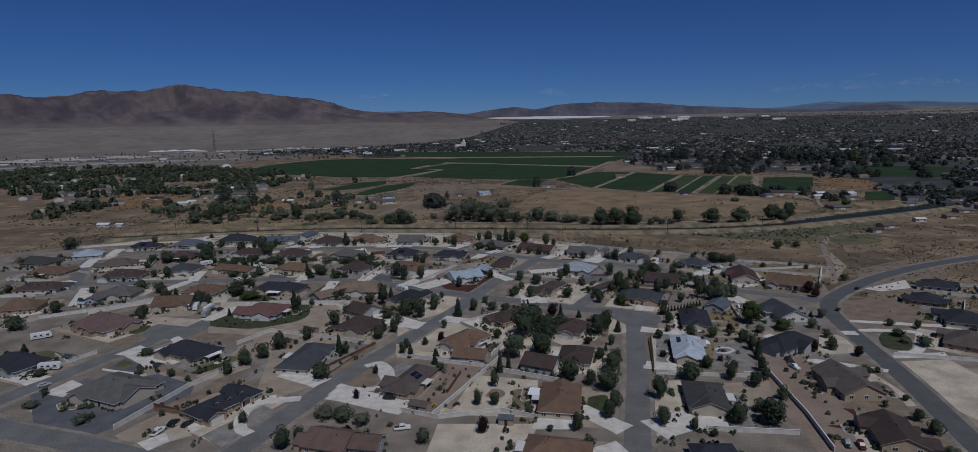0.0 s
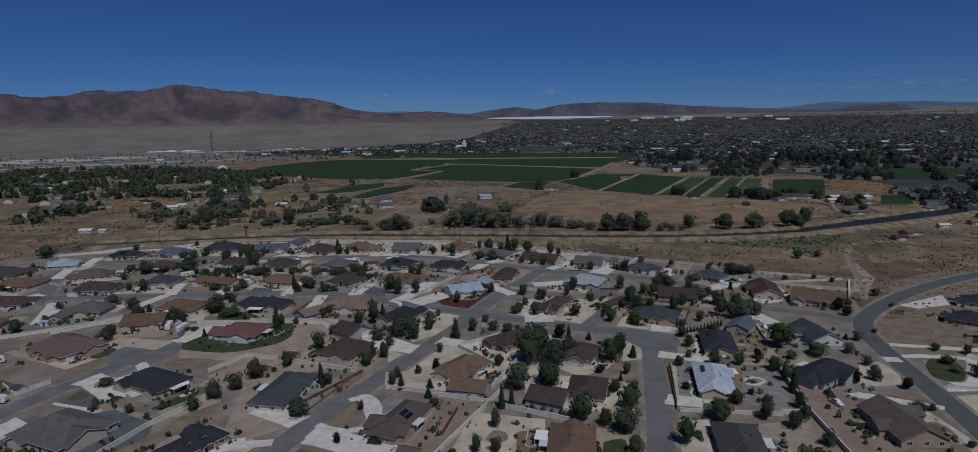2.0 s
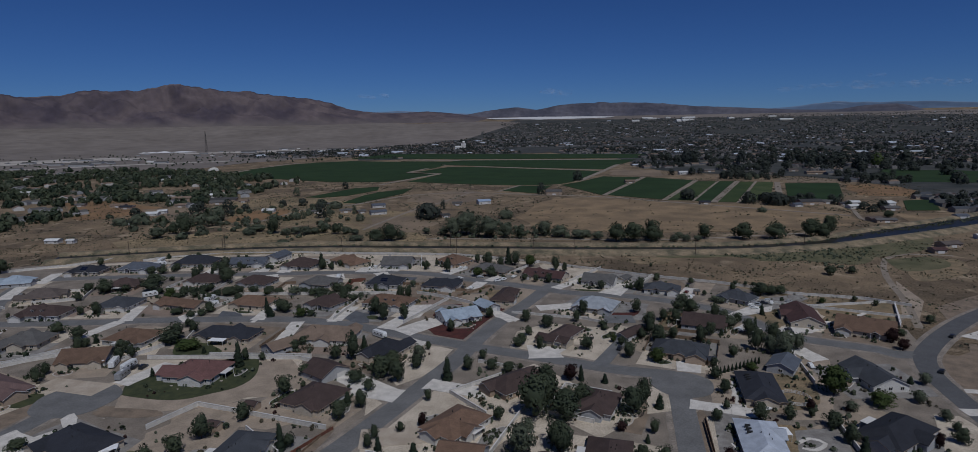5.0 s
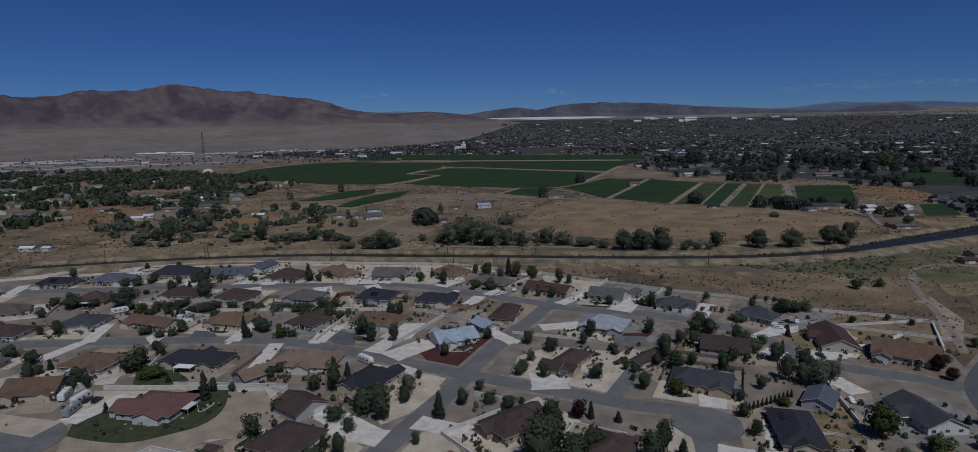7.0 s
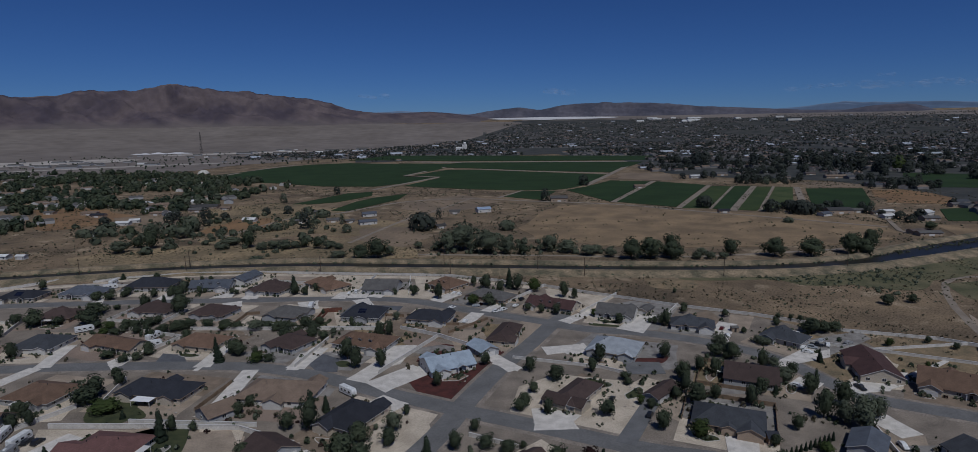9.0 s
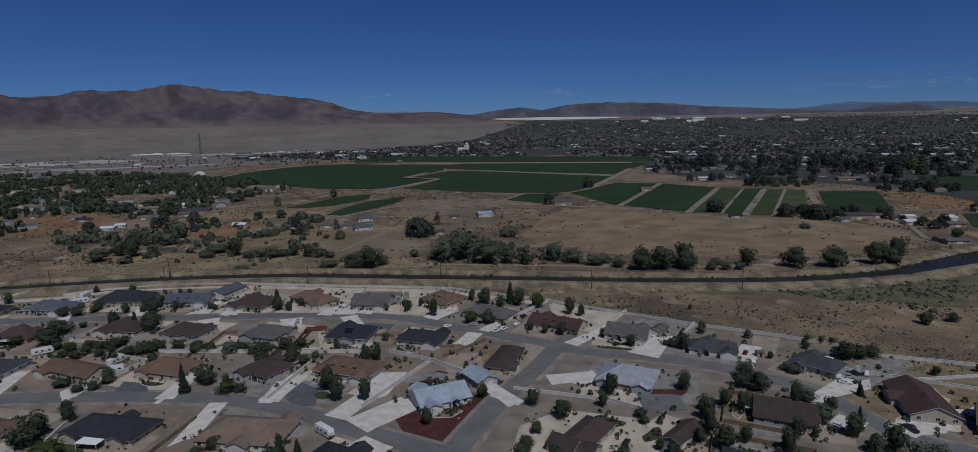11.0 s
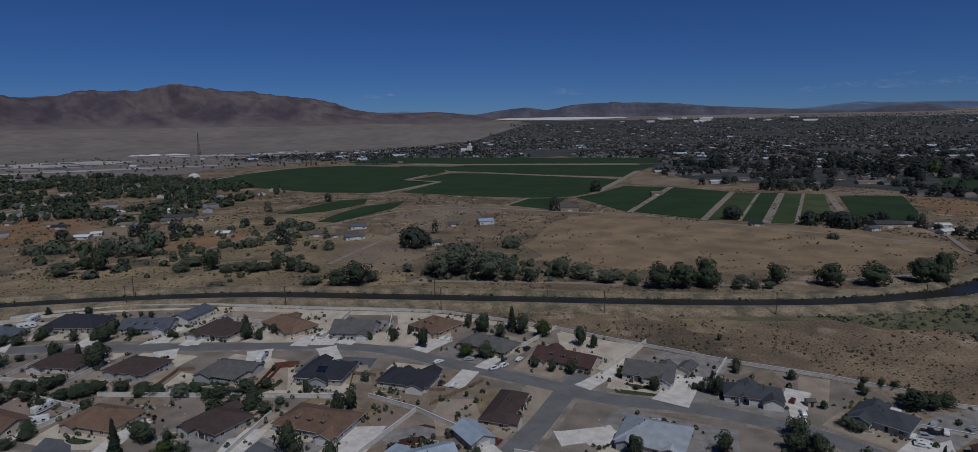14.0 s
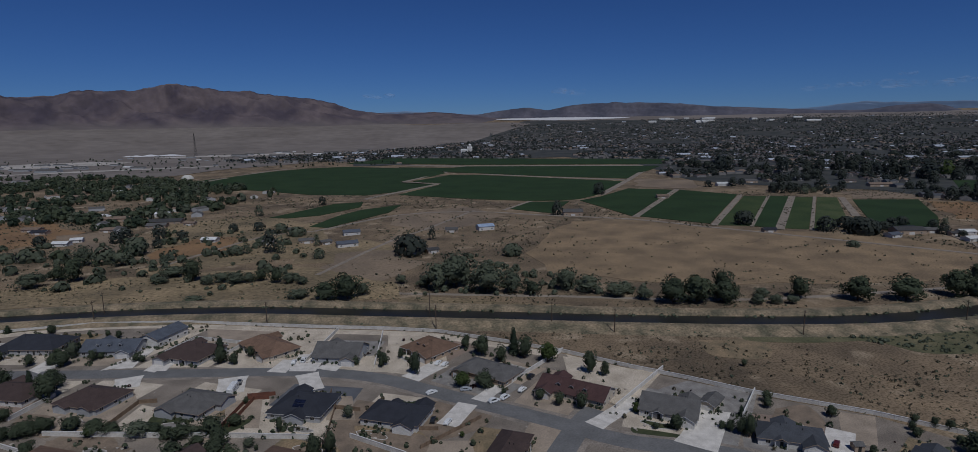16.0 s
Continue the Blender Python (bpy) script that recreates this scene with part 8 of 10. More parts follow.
tree(-108, 328, 6.7, 3.8, "r")
tree(-77, 311, 5.3, 5.7, "r")
tree(-224, 388, 5.4, 7.2, "r")
tree(-60, 327, 13.3, 7.1, "r")
tree(-54, 303, 6.4, 7.7, "r")
tree(-37, 303, 10.2, 8.1, "r")
tree(45, 374, 7.4, 4.6, "r")
tree(57, 366, 3.9, 5.5, "r")
tree(131, 329, 11.5, 9.6, "o")
tree(129, 287, 12.5, 12.9, "b")
tree(195, 348, 3.6, 5.2, "r")
tree(184, 330, 5.8, 6.2, "p")
tree(90, 305, 3.2, 1.5, "c")
tree(92, 306, 3.2, 1.5, "c")
tree(94, 307, 3.2, 1.5, "c")
tree(96, 308, 3.3, 1.5, "c")
tree(98, 309, 3.3, 1.5, "c")
tree(100, 310, 3.3, 1.5, "c")
tree(102, 311, 3.3, 1.5, "c")
tree(104, 312, 3.3, 1.5, "c")
tree(106, 313, 3.3, 1.6, "c")
tree(108, 314, 3.4, 1.6, "c")
tree(110, 315, 3.4, 1.6, "c")
tree(112, 316, 3.4, 1.6, "c")
tree(114, 317, 3.4, 1.6, "c")
tree(140, 585, 14.9, 18.2, "r")
tree(158, 581, 6.6, 9.8, "o")
tree(168, 581, 6.6, 9.0, "o")
tree(178, 581, 5.7, 8.2, "o")
tree(389, 825, 10.5, 13.1, "r")
tree(409, 840, 9.4, 13.4, "r")
tree(427, 822, 9.1, 10.4, "r")
tree(416, 791, 8.7, 11.2, "r")
tree(419, 773, 7.2, 8.4, "r")
tree(422, 749, 9.2, 11.5, "r")
tree(420, 730, 8.9, 12.3, "r")
tree(446, 754, 10.5, 12.8, "r")
tree(-353, 806, 12.9, 14.2, "r")
tree(-315, 797, 16.5, 14.0, "r")
tree(515, 1389, 25.3, 24.0, "r")
tree(623, 1574, 21.3, 27.4, "r")
tree(540, 1300, 19.9, 27.3, "r")
tree(573, 1327, 25.4, 29.2, "r")
tree(607, 1304, 27.4, 23.7, "r")
tree(751, 1523, 29.4, 27.9, "r")
tree(707, 1407, 28.4, 29.7, "r")
tree(718, 1333, 30.6, 21.7, "r")
tree(828, 1484, 37.2, 24.3, "r")
tree(709, 1226, 30.3, 25.7, "r")
tree(907, 1512, 26.2, 27.7, "r")
tree(784, 1273, 27.9, 29.1, "r")
tree(787, 1227, 29.2, 21.0, "r")
tree(817, 1237, 15.3, 27.1, "r")
tree(881, 1969, 25.0, 38.5, "r")
tree(884, 1822, 30.2, 31.9, "r")
tree(996, 1898, 29.6, 29.6, "r")
tree(1103, 1945, 24.7, 38.0, "r")
tree(1205, 1955, 30.5, 36.3, "r")
tree(1175, 1812, 30.0, 35.3, "r")
tree(1187, 1711, 26.6, 24.9, "r")
tree(621, 1039, 14.7, 14.7, "r")
tree(625, 1029, 10.6, 15.5, "r")
tree(636, 1027, 12.5, 13.5, "r")
tree(643, 1017, 13.4, 15.3, "r")
tree(660, 1024, 13.5, 13.5, "r")
tree(810, 1143, 23.8, 30.3, "r")
tree(752, 1041, 15.7, 23.5, "r")
tree(319, 812, 14.9, 19.4, "r")
tree(344, 793, 16.0, 24.7, "r")
tree(411, 689, 8.7, 12.4, "r")
tree(548, 799, 10.3, 10.3, "r")
tree(558, 782, 17.2, 14.3, "r")
tree(-194, 426, 4.5, 7, "b")
tree(-188, 426, 4.5, 7, "r")
tree(-187, 432, 5, 6, "r")
tree(-179, 429, 4.5, 6, "r")
tree(-176, 433, 4, 5, "r")
tree(-163, 391, 3.5, 6, "r")
tree(-158, 393, 4.5, 6, "r")
tree(-156, 399, 4, 6, "r")
tree(-154, 390, 3, 5, "o")
tree(-102, 389, 5.5, 8, "b")
tree(-97, 390, 4, 6, "r")
tree(-111, 387, 3.2, 5, "r")
tree(-105, 386, 3, 5, "o")
tree(-113, 397, 7.5, 8, "r")
tree(-119, 390, 6, 6, "c")
tree(-166, 430, 5, 7, "r")
tree(-161, 431, 5.5, 7, "r")
tree(-158, 435, 5, 7, "r")
tree(-95, 426, 4, 6, "r")
tree(-87, 421, 5, 8, "r")
tree(-80, 418, 4.5, 7, "r")
tree(-77, 425, 3.5, 5, "o")
tree(-179, 504, 3.5, 4, "r")
tree(-197, 496, 4, 5, "r")
tree(-230, 487, 4, 5, "r")
tree(-214, 470, 3.5, 5, "r")
tree(-226, 497, 4, 6, "r")
tree(62, 436, 2.5, 3, "r")
tree(107, 451, 5, 4, "r")
tree(90, 432, 7, 5.5, "r")
tree(85, 436, 3, 3.5, "r")
tree(164, 424, 5, 7, "r")
tree(166, 418, 6.5, 9, "r")
tree(172, 420, 6, 8, "r")
tree(130, 403, 4, 8, "o")
tree(128, 406, 4, 7, "o")
tree(102, 390, 6.5, 8, "r")
tree(107, 388, 6.5, 8, "r")
tree(122, 377, 5, 7, "o")
tree(144, 381, 5, 3, "c")

BRUSH_ROW = [(-50.6, 603.6), (-41.0, 658.7), (-12.6, 731.3), (30.2, 655.8), (90.7, 628.3), (107.5, 598.4)]
BELT_WEST = [(-1142.5, 1379.1), (-1089.2, 1459.6), (-1051.8, 1502.4), (-918.7, 1541.2), (-666.2, 1447.9), (-436.9, 1276.1), (-311.9, 1176.5), (-365.5, 1112.7), (-349.5, 993.4), (-375.7, 832.4), (-429.2, 847.3), (-516.4, 899.2), (-508.3, 829.5), (-465.8, 764.0), (-487.0, 710.1), (-493.8, 654.9)]
BELT_FARMS = [(-417.4, 623.4), (-427.2, 679.9), (-406.6, 711.0), (-405.2, 759.2), (-372.7, 799.0), (-344.5, 829.6), (-269.4, 848.2), (-205.6, 706.4), (-252.2, 647.3), (-283.6, 633.0), (-322.1, 625.0), (-383.7, 621.3)]
BELT_SCRUB = [(-321.5, 619.8), (-441.8, 766.0), (-346.5, 848.8), (-233.3, 841.8), (-154.6, 751.2), (-120.5, 613.1), (-207.4, 601.9)]
TOWN_EAST = [(1127.7, 1564.6), (1651.0, 1428.6), (762.5, 651.3), (528.6, 675.8), (653.0, 955.2)]


def stuff_mesh(name, spots, material, label, category, faces=10, seed=1):
    """Many rough leaf clumps joined into one mesh; spots: rows of x, y, z, radius, height."""
    r = np.random.RandomState(seed)
    n = len(spots)
    c = np.repeat(np.array(spots, float), faces, axis=0)
    v = r.normal(size=(n * faces, 3))
    v /= np.linalg.norm(v, axis=1)[:, None]
    v[:, 2] = np.where(v[:, 2] < -0.55, -v[:, 2] - 0.5, v[:, 2])
    k = 0.62 + 0.43 * r.rand(n * faces)
    p = c[:, :3] + np.stack([v[:, 0] * c[:, 3] * k, v[:, 1] * c[:, 3] * k, (v[:, 2] + 0.62) / 1.62 * c[:, 4]], 1)
    size = c[:, 3] * (0.40 + 0.28 * r.rand(n * faces)) * min(1, (20 / faces) ** 0.5)
    return tagged(new(name, leaf_cloud(name, p, v, size, material, None, seed)), label, category, kind="stuff")


def scatter(poly, n, seed, keep=lambda x, y: True):
    r = random.Random(seed)
    xs, ys = [p[0] for p in poly], [p[1] for p in poly]
    out, tries = [], 0
    while len(out) < n and tries < n * 60:
        tries += 1
        x, y = r.uniform(min(xs), max(xs)), r.uniform(min(ys), max(ys))
        if inside(x, y, poly) and keep(x, y):
            out.append((x, y))
    return out


r0 = random.Random(21)
GLADE = lambda x, y: noise.noise(Vector((x * 0.011, y * 0.008, 6))) + 0.5 * noise.noise(Vector((x * 0.04, y * 0.03, 2))) > (-0.12 if y > 950 else 0.12)
for kind, count, seed in (("r", 980, 31), ("o", 170, 32), ("c", 330, 33)):
    rows = []
    for x, y in scatter(BELT_WEST, count, seed, GLADE) + scatter(BELT_FARMS, count // 90, seed + 40, GLADE):
        X, Y, Z, s = far(x, y)
        h = r0.uniform(4, 12.5)
        rows.append((X, Y, Z, h * r0.uniform(0.42, 0.62) * s, h * s))
    stuff_mesh("woodland", rows, LEAF[kind], "belt of mixed trees beyond the canal", "trees", 46, seed)
for kind, rows in FAR_TREES.items():
    stuff_mesh("field_trees", rows, LEAF["o"] if kind == "o" else TOWN_LEAF_HAZED.get(kind, LEAF[kind]), "trees standing round the far fields and farms", "trees", 230, 51)
BELT_HOMES = scatter(BELT_WEST, 70, 36)
rows = []
for x, y in scatter(BELT_SCRUB, 120, 41):
    h = r0.uniform(1.5, 5) if r0.random() < 0.7 else r0.uniform(4, 7)
    rows.append((x, y, 0, h * 0.75, h))
stuff_mesh("brush", rows, LEAF["o"], "grey-green brush in the dry land beyond the canal", "bushes", 40, 42)


# ---- yard planting ----


def clear(x, y, gap=0.0):
    """Whether a spot lies off the streets and outside the houses."""
    for line in ROAD_LINES:
        if np.hypot(line[:, 0] - x, line[:, 1] - y).min() < 8 + gap:
            return False
    return all(math.hypot(x - hx, y - hy) > r * 0.95 + gap for hx, hy, r in HOUSE_SPOTS)


prng = random.Random(77)
shrubs = {"r": [], "o": [], "s": [], "p": []}
stones = []
for hx, hy, hr in list(HOUSE_SPOTS):
    for i in range(17):
        a, q = prng.random() * 6.283, hr + (prng.uniform(-1.5, 1.5) if i % 2 else prng.uniform(1, 13))
        x, y = hx + q * math.cos(a), hy + q * math.sin(a)
        if not clear(x, y):
            continue
        k = prng.choices("rosp", (5, 3, 3, 1))[0]
        for _ in range(prng.choice((1, 1, 2, 4))):
            h = prng.uniform(0.5, 1.7)
            shrubs[k].append((x + prng.gauss(0, 1.3), y + prng.gauss(0, 1.3), 0.05, h * 0.6, h))
    for _ in range(1):
        a, q = prng.random() * 6.283, hr + prng.uniform(2, 10)
        x, y = hx + q * math.cos(a), hy + q * math.sin(a)
        if clear(x, y, 1) and all(math.hypot(x - tx, y - ty) > 4 for tx, ty in TREE_SPOTS):
            h = prng.uniform(2.2, 5.5)
            tree(x, y, h, h * prng.uniform(0.6, 0.95), prng.choices("rcob", (5, 3, 2, 1))[0])
    for _ in range(6):
        a, q = prng.random() * 6.283, hr + prng.uniform(1, 11)
        x, y = hx + q * math.cos(a), hy + q * math.sin(a)
        if clear(x, y):
            stones.append((x, y))
SHRUB_WORDS = {"r": "clipped dark green shrubs in gravel yards", "o": "dusty olive-green yard shrubs", "s": "pale sage clumps in gravel yards", "p": "purple-leaved low shrubs in yards"}
for k, rows in shrubs.items():
    stuff_mesh("yard_shrubs", rows, LEAF[k], SHRUB_WORDS[k], "shrubs", 14, 90 + ord(k))


def boulder(bm):
    bmesh.ops.create_icosphere(bm, subdivisions=1, radius=0.5)
    r = random.Random(3)
    for v in bm.verts:
        v.co *= 0.75 + 0.5 * r.random()
        v.co.z = v.co.z * 0.6 + 0.18


ROCKS = surface("landscape_rock", (0.40, 0.36, 0.31), (0.27, 0.23, 0.19), scale=0.8, fine=4)
for x, y in stones[:260]:
    ob = new("boulder", shared("boulder", boulder, ROCKS))
    s = prng.uniform(0.6, 1.6)
    ob.location, ob.rotation_euler, ob.scale = (x, y, 0.04), (0, 0, prng.random() * 6), (s, s * 0.8, s * 0.7)
    tagged(ob, "pale landscape boulder lying on gravel", "boulder", "landscape boulders")

# gravel, soil and planting beds of the lots
EDGING = surface("bed_edging", (0.50, 0.47, 0.43), (0.40, 0.37, 0.33), scale=0.4, fine=4)
lrng = random.Random(515)
beds = {"r": [], "o": [], "s": [], "c": []}
for number, ((hx, hy, hr), (rot, w, d, front)) in enumerate(zip(HOUSE_SPOTS, HOUSE_FORMS)):
    if hr < 7.5:
        continue
    ang = radians(rot) + front * math.pi / 2
    hf, df = (w / 2, d / 2) if front in (0, 2) else (d / 2, w / 2)
    c, s = math.cos(ang), math.sin(ang)
    spot = lambda u, v: (hx + u * c - v * s, hy + u * s + v * c)
    jit = lambda k: lrng.uniform(-k, k)
    kinds = (lrng.choices(("pale", "tan", "gravelgray", "dirt", "dirtgray", "gravelblue"), (7, 4, 3, 1.2, 1.5, 0.6))[0], lrng.choices(("pale", "tan", "gravelgray", "dirt", "dirtgray", "weeds"), (4, 4, 3, 3, 3, 1.5))[0])
    side = hf + 4.5
    for level, (kind, v0, v1) in enumerate(((kinds[0], -df - 11, -df * 0.2), (kinds[1], -df * 0.2, df + 11))):
        bm = bmesh.new()
        prism(bm, ccw([spot(-side + jit(1), v0 + jit(1)), spot(side + jit(1), v0 + jit(1)), spot(side + jit(1), v1 + jit(1)), spot(-side + jit(1), v1 + jit(1))]), 0.0, 0.018 + 0.00035 * (number * 2 + level))
        tagged(new("yard", mesh_of(bm, "yard", GRAVEL[kind])), YARD_WORDS[kind], "yard", kind="structure")
    for u0, v0, ru, rv in ((lrng.uniform(-0.8, 0.3) * hf, -df - 4.5, lrng.uniform(3, 6), lrng.uniform(1.5, 2.5)), (lrng.uniform(-0.7, 0.7) * hf, df + 5.5, lrng.uniform(3, 7), lrng.uniform(1.5, 3))):
        x, y = spot(u0, v0)
        if not clear(x, y, 1.5):
            continue
        kind = lrng.choices(("gravelgray", "dirt", "lawn", "pale", "dirtgray"), (3, 3, 2, 2, 1))[0]
        rim = [spot(u0 + ru * math.cos(a) * (1 + 0.18 * math.sin(2 * a + number)), v0 + rv * math.sin(a) * (1 + 0.2 * math.sin(3 * a))) for a in [i * math.pi / 12 for i in range(24)]]
        bm, eb = bmesh.new(), bmesh.new()
        prism(bm, ccw(rim), 0.0, 0.11)
        ob = tagged(new("planting_bed", mesh_of(bm, "planting_bed", GRAVEL[kind])), "rounded planting bed with pale stone edging", "planting bed")
        eb = ribbon(np.array(rim + rim[:1]), [(-0.16, 0.0), (-0.16, 0.2), (0.16, 0.2), (0.16, 0.0)])
        part("edging", eb, EDGING, ob)
        for _ in range(lrng.randrange(5, 11)):
            a, q = lrng.random() * 6.283, math.sqrt(lrng.random()) * 0.85
            px, py = spot(u0 + ru * q * math.cos(a), v0 + rv * q * math.sin(a))
            h = lrng.uniform(0.5, 1.5)
            beds[lrng.choices("rosc", (5, 3, 2, 3))[0]].append((px, py, 0.1, h * 0.55, h))
    for v0, gap in ((-df - 1.0, 0.8), (df + 1.0, 1.2)):
        u = -hf
        while u < hf:
            u += lrng.uniform(0.9, 3.2) * gap
            if lrng.random() < 0.7:
                px, py = spot(u, v0 + jit(0.5))
                h = lrng.uniform(0.5, 1.5)
                beds[lrng.choices("rosc", (6, 2, 1, 4))[0]].append((px, py, 0.03, h * 0.6, h))
    u = -side
    while u < side:
        u += lrng.uniform(1.5, 5)
        px, py = spot(u, df + lrng.uniform(7, 10))
        if lrng.random() < 0.5 and clear(px, py, 1):
            h = lrng.uniform(0.8, 2.4)
            beds[lrng.choices("rosc", (6, 3, 1, 3))[0]].append((px, py, 0.03, h * 0.5, h))
BED_WORDS = {"r": "dark green foundation shrubs along house walls", "o": "olive shrubs in edged planting beds", "s": "pale sage clumps in edged planting beds", "c": "clipped dark evergreen shrubs in beds"}
for k, rows in beds.items():
    stuff_mesh("bed_shrubs", rows, LEAF[k], BED_WORDS[k], "shrubs", 22, 190 + ord(k))

# lot walls behind the houses
FENCE_SPOTS = [tuple(v) for line in FENCE_LINES for v in line]


def free_run(a, b, own):
    for i in range(9):
        x, y = a[0] + (b[0] - a[0]) * i / 8, a[1] + (b[1] - a[1]) * i / 8
        if any(np.hypot(line[:, 0] - x, line[:, 1] - y).min() < 9 for line in ROAD_LINES):
            return False
        if any(math.hypot(x - hx, y - hy) < r * 0.9 for hx, hy, r in HOUSE_SPOTS if (hx, hy) != own):
            return False
        if any(math.hypot(x - fx, y - fy) < 4.5 for fx, fy in FENCE_SPOTS):
            return False
    return True


for (hx, hy, hr), (rot, w, d, front) in zip(HOUSE_SPOTS, HOUSE_FORMS):
    if hr < 7.5:
        continue
    ang = radians(rot) + front * math.pi / 2
    hf, df = (w / 2, d / 2) if front in (0, 2) else (d / 2, w / 2)
    c, s = math.cos(ang), math.sin(ang)
    spot = lambda u, v: (hx + u * c - v * s, hy + u * s + v * c)
    side, back = hf + prng.uniform(3, 5), df + prng.uniform(9, 14)
    kind = prng.choices(("white", "wood"), (6, 3))[0]
    if hx < -50 and hy < 340:
        continue
    if hy < 235 or prng.random() < 0.45:
        continue
    runs = [(a, b) for a, b in ((spot(-side, -df * 0.3), spot(-side, back)), (spot(-side, back), spot(side, back)), (spot(side, back), spot(side, -df * 0.3))) if free_run(a, b, (hx, hy))]
    for a, b in runs:
        if len(runs) > 1:
            fence([a, b], 1.6, kind)
            n_ = max(2, int(math.hypot(a[0] - b[0], a[1] - b[1]) / 4))
            FENCE_SPOTS += [(a[0] + (b[0] - a[0]) * i / n_, a[1] + (b[1] - a[1]) * i / n_) for i in range(n_ + 1)]

# sagebrush on the open land
srng = random.Random(99)
sage = {"s": [], "o": [], "c": []}
while sum(len(v) for v in sage.values()) < 13000:
    x, y = srng.uniform(-420, 620), srng.uniform(300, 640)
    if inside(x, y, LOTS) or noise.noise(Vector((x * 0.02, y * 0.03, 0))) + 0.7 * noise.noise(Vector((x * 0.09, y * 0.12, 7))) < srng.uniform(-0.25, 0.25):
        continue
    if np.hypot(CANAL_LINE[:, 0] - x, CANAL_LINE[:, 1] - y).min() < 10 or np.hypot(ROAD_LINES[-1][:, 0] - x, ROAD_LINES[-1][:, 1] - y).min() < 8:
        continue
    h = srng.choice((0.3, 0.35, 0.45, 0.5, 0.6, 0.9))
    sage[srng.choices("soc", (7, 3, 0.5))[0]].append((x, y, 0, h * 0.9, h))
for k, rows in sage.items():
    stuff_mesh("sagebrush", rows, LEAF[k], "low grey-green sagebrush scattered over dry ground", "sagebrush", 6, 120 + ord(k))
# tufts and weeds over the dry fields beyond the canal
tufts = {"s": [], "o": [], "r": []}
wet = [p for p in FIELD_LINES if len(p) and p in GREEN_LINES]
while sum(len(v) for v in tufts.values()) < 9000:
    x, y = srng.uniform(-560, 640), srng.uniform(620, 1150)
    if noise.noise(Vector((x * 0.012, y * 0.014, 3))) + 0.8 * noise.noise(Vector((x * 0.06, y * 0.06, 9))) < srng.uniform(-0.3, 0.5):
        continue
    if np.hypot(CANAL_LINE[:, 0] - x, CANAL_LINE[:, 1] - y).min() < 24 or any(inside(x, y, p) for p in wet):
        continue
    if any(inside(x, y, p) for p in STRAW_LINES) and srng.random() < 0.8:
        continue
    h = srng.choice((0.4, 0.5, 0.7, 0.9, 1.3))
    tufts[srng.choices("sor", (7, 3, 1))[0]].append((x, y, 0.05, h * 0.95, h))
for k, rows in tufts.items():
    stuff_mesh("weed_tufts", rows, LEAF[k], "dry weeds and low brush over fallow land", "weeds", 6, 150 + ord(k))
reeds = []
for p in CANAL_LINE[::1]:
    for _ in range(7):
        o = srng.choice((-1, 1)) * srng.uniform(5.8, 20)
        reeds.append((p[0] + srng.gauss(0, 3), p[1] + o, 0.2, srng.uniform(0.7, 1.7), srng.uniform(0.4, 1.1)))
stuff_mesh("bank_scrub", reeds, LEAF["o"], "olive scrub along the canal banks", "bushes", 8, 140)

damp = []
for x, y in scatter([(96.5, 529.9), (180.9, 535.4), (239.3, 540.6), (306.0, 545.8), (246.9, 475.7), (222.5, 497.0), (174.4, 522.4)], 300, 611, lambda x, y: noise.noise(Vector((x * 0.03, y * 0.05, 1))) > -0.15):
    h = srng.choice((0.4, 0.5, 0.7, 0.9, 1.4))
    damp.append((x, y, 0.0, h * 0.95, h))
stuff_mesh("bank_scrub", damp, LEAF["o"], "green weeds and willow scrub on the damp canal side", "bushes", 16, 612)

# ---- vehicles ----
PAINT = {"white": surface("paint_white", (0.72, 0.72, 0.70), rough=0.3, scale=2, fine=9, amount=0.1, bump=0, spec=0.5), "silver": surface("paint_silver", (0.36, 0.38, 0.40), rough=0.3, scale=2, fine=9, amount=0.1, bump=0, spec=0.5),
         "dark": surface("paint_dark", (0.018, 0.02, 0.024), rough=0.3, scale=2, fine=9, amount=0.1, bump=0, spec=0.5), "maroon": surface("paint_maroon", (0.10, 0.018, 0.016), rough=0.3, scale=2, fine=9, amount=0.1, bump=0, spec=0.5),
         "gray": surface("paint_gray", (0.28, 0.28, 0.28), rough=0.4, scale=2, fine=9, amount=0.1, bump=0), "yellow": surface("paint_yellow", (0.55, 0.34, 0.03), rough=0.5, scale=2, fine=9, amount=0.2, bump=0)}


def shell(bm, rows):
    """A body lofted through sections (x, half width, bottom, top)."""
    rings = [[bm.verts.new((x, sy * w * (0.9 if z == hi else 1), z)) for sy, z in ((-1, lo), (-1, (lo + hi) * 0.55), (-1, hi), (1, hi), (1, (lo + hi) * 0.55), (1, lo))] for x, w, lo, hi in rows]
    for a, b in zip(rings, rings[1:]):
        for i in range(6):
            bm.faces.new((a[i], a[(i + 1) % 6], b[(i + 1) % 6], b[i]))
    bm.faces.new(rings[0][::-1])
    bm.faces.new(rings[-1])
    bmesh.ops.recalc_face_normals(bm, faces=bm.faces)


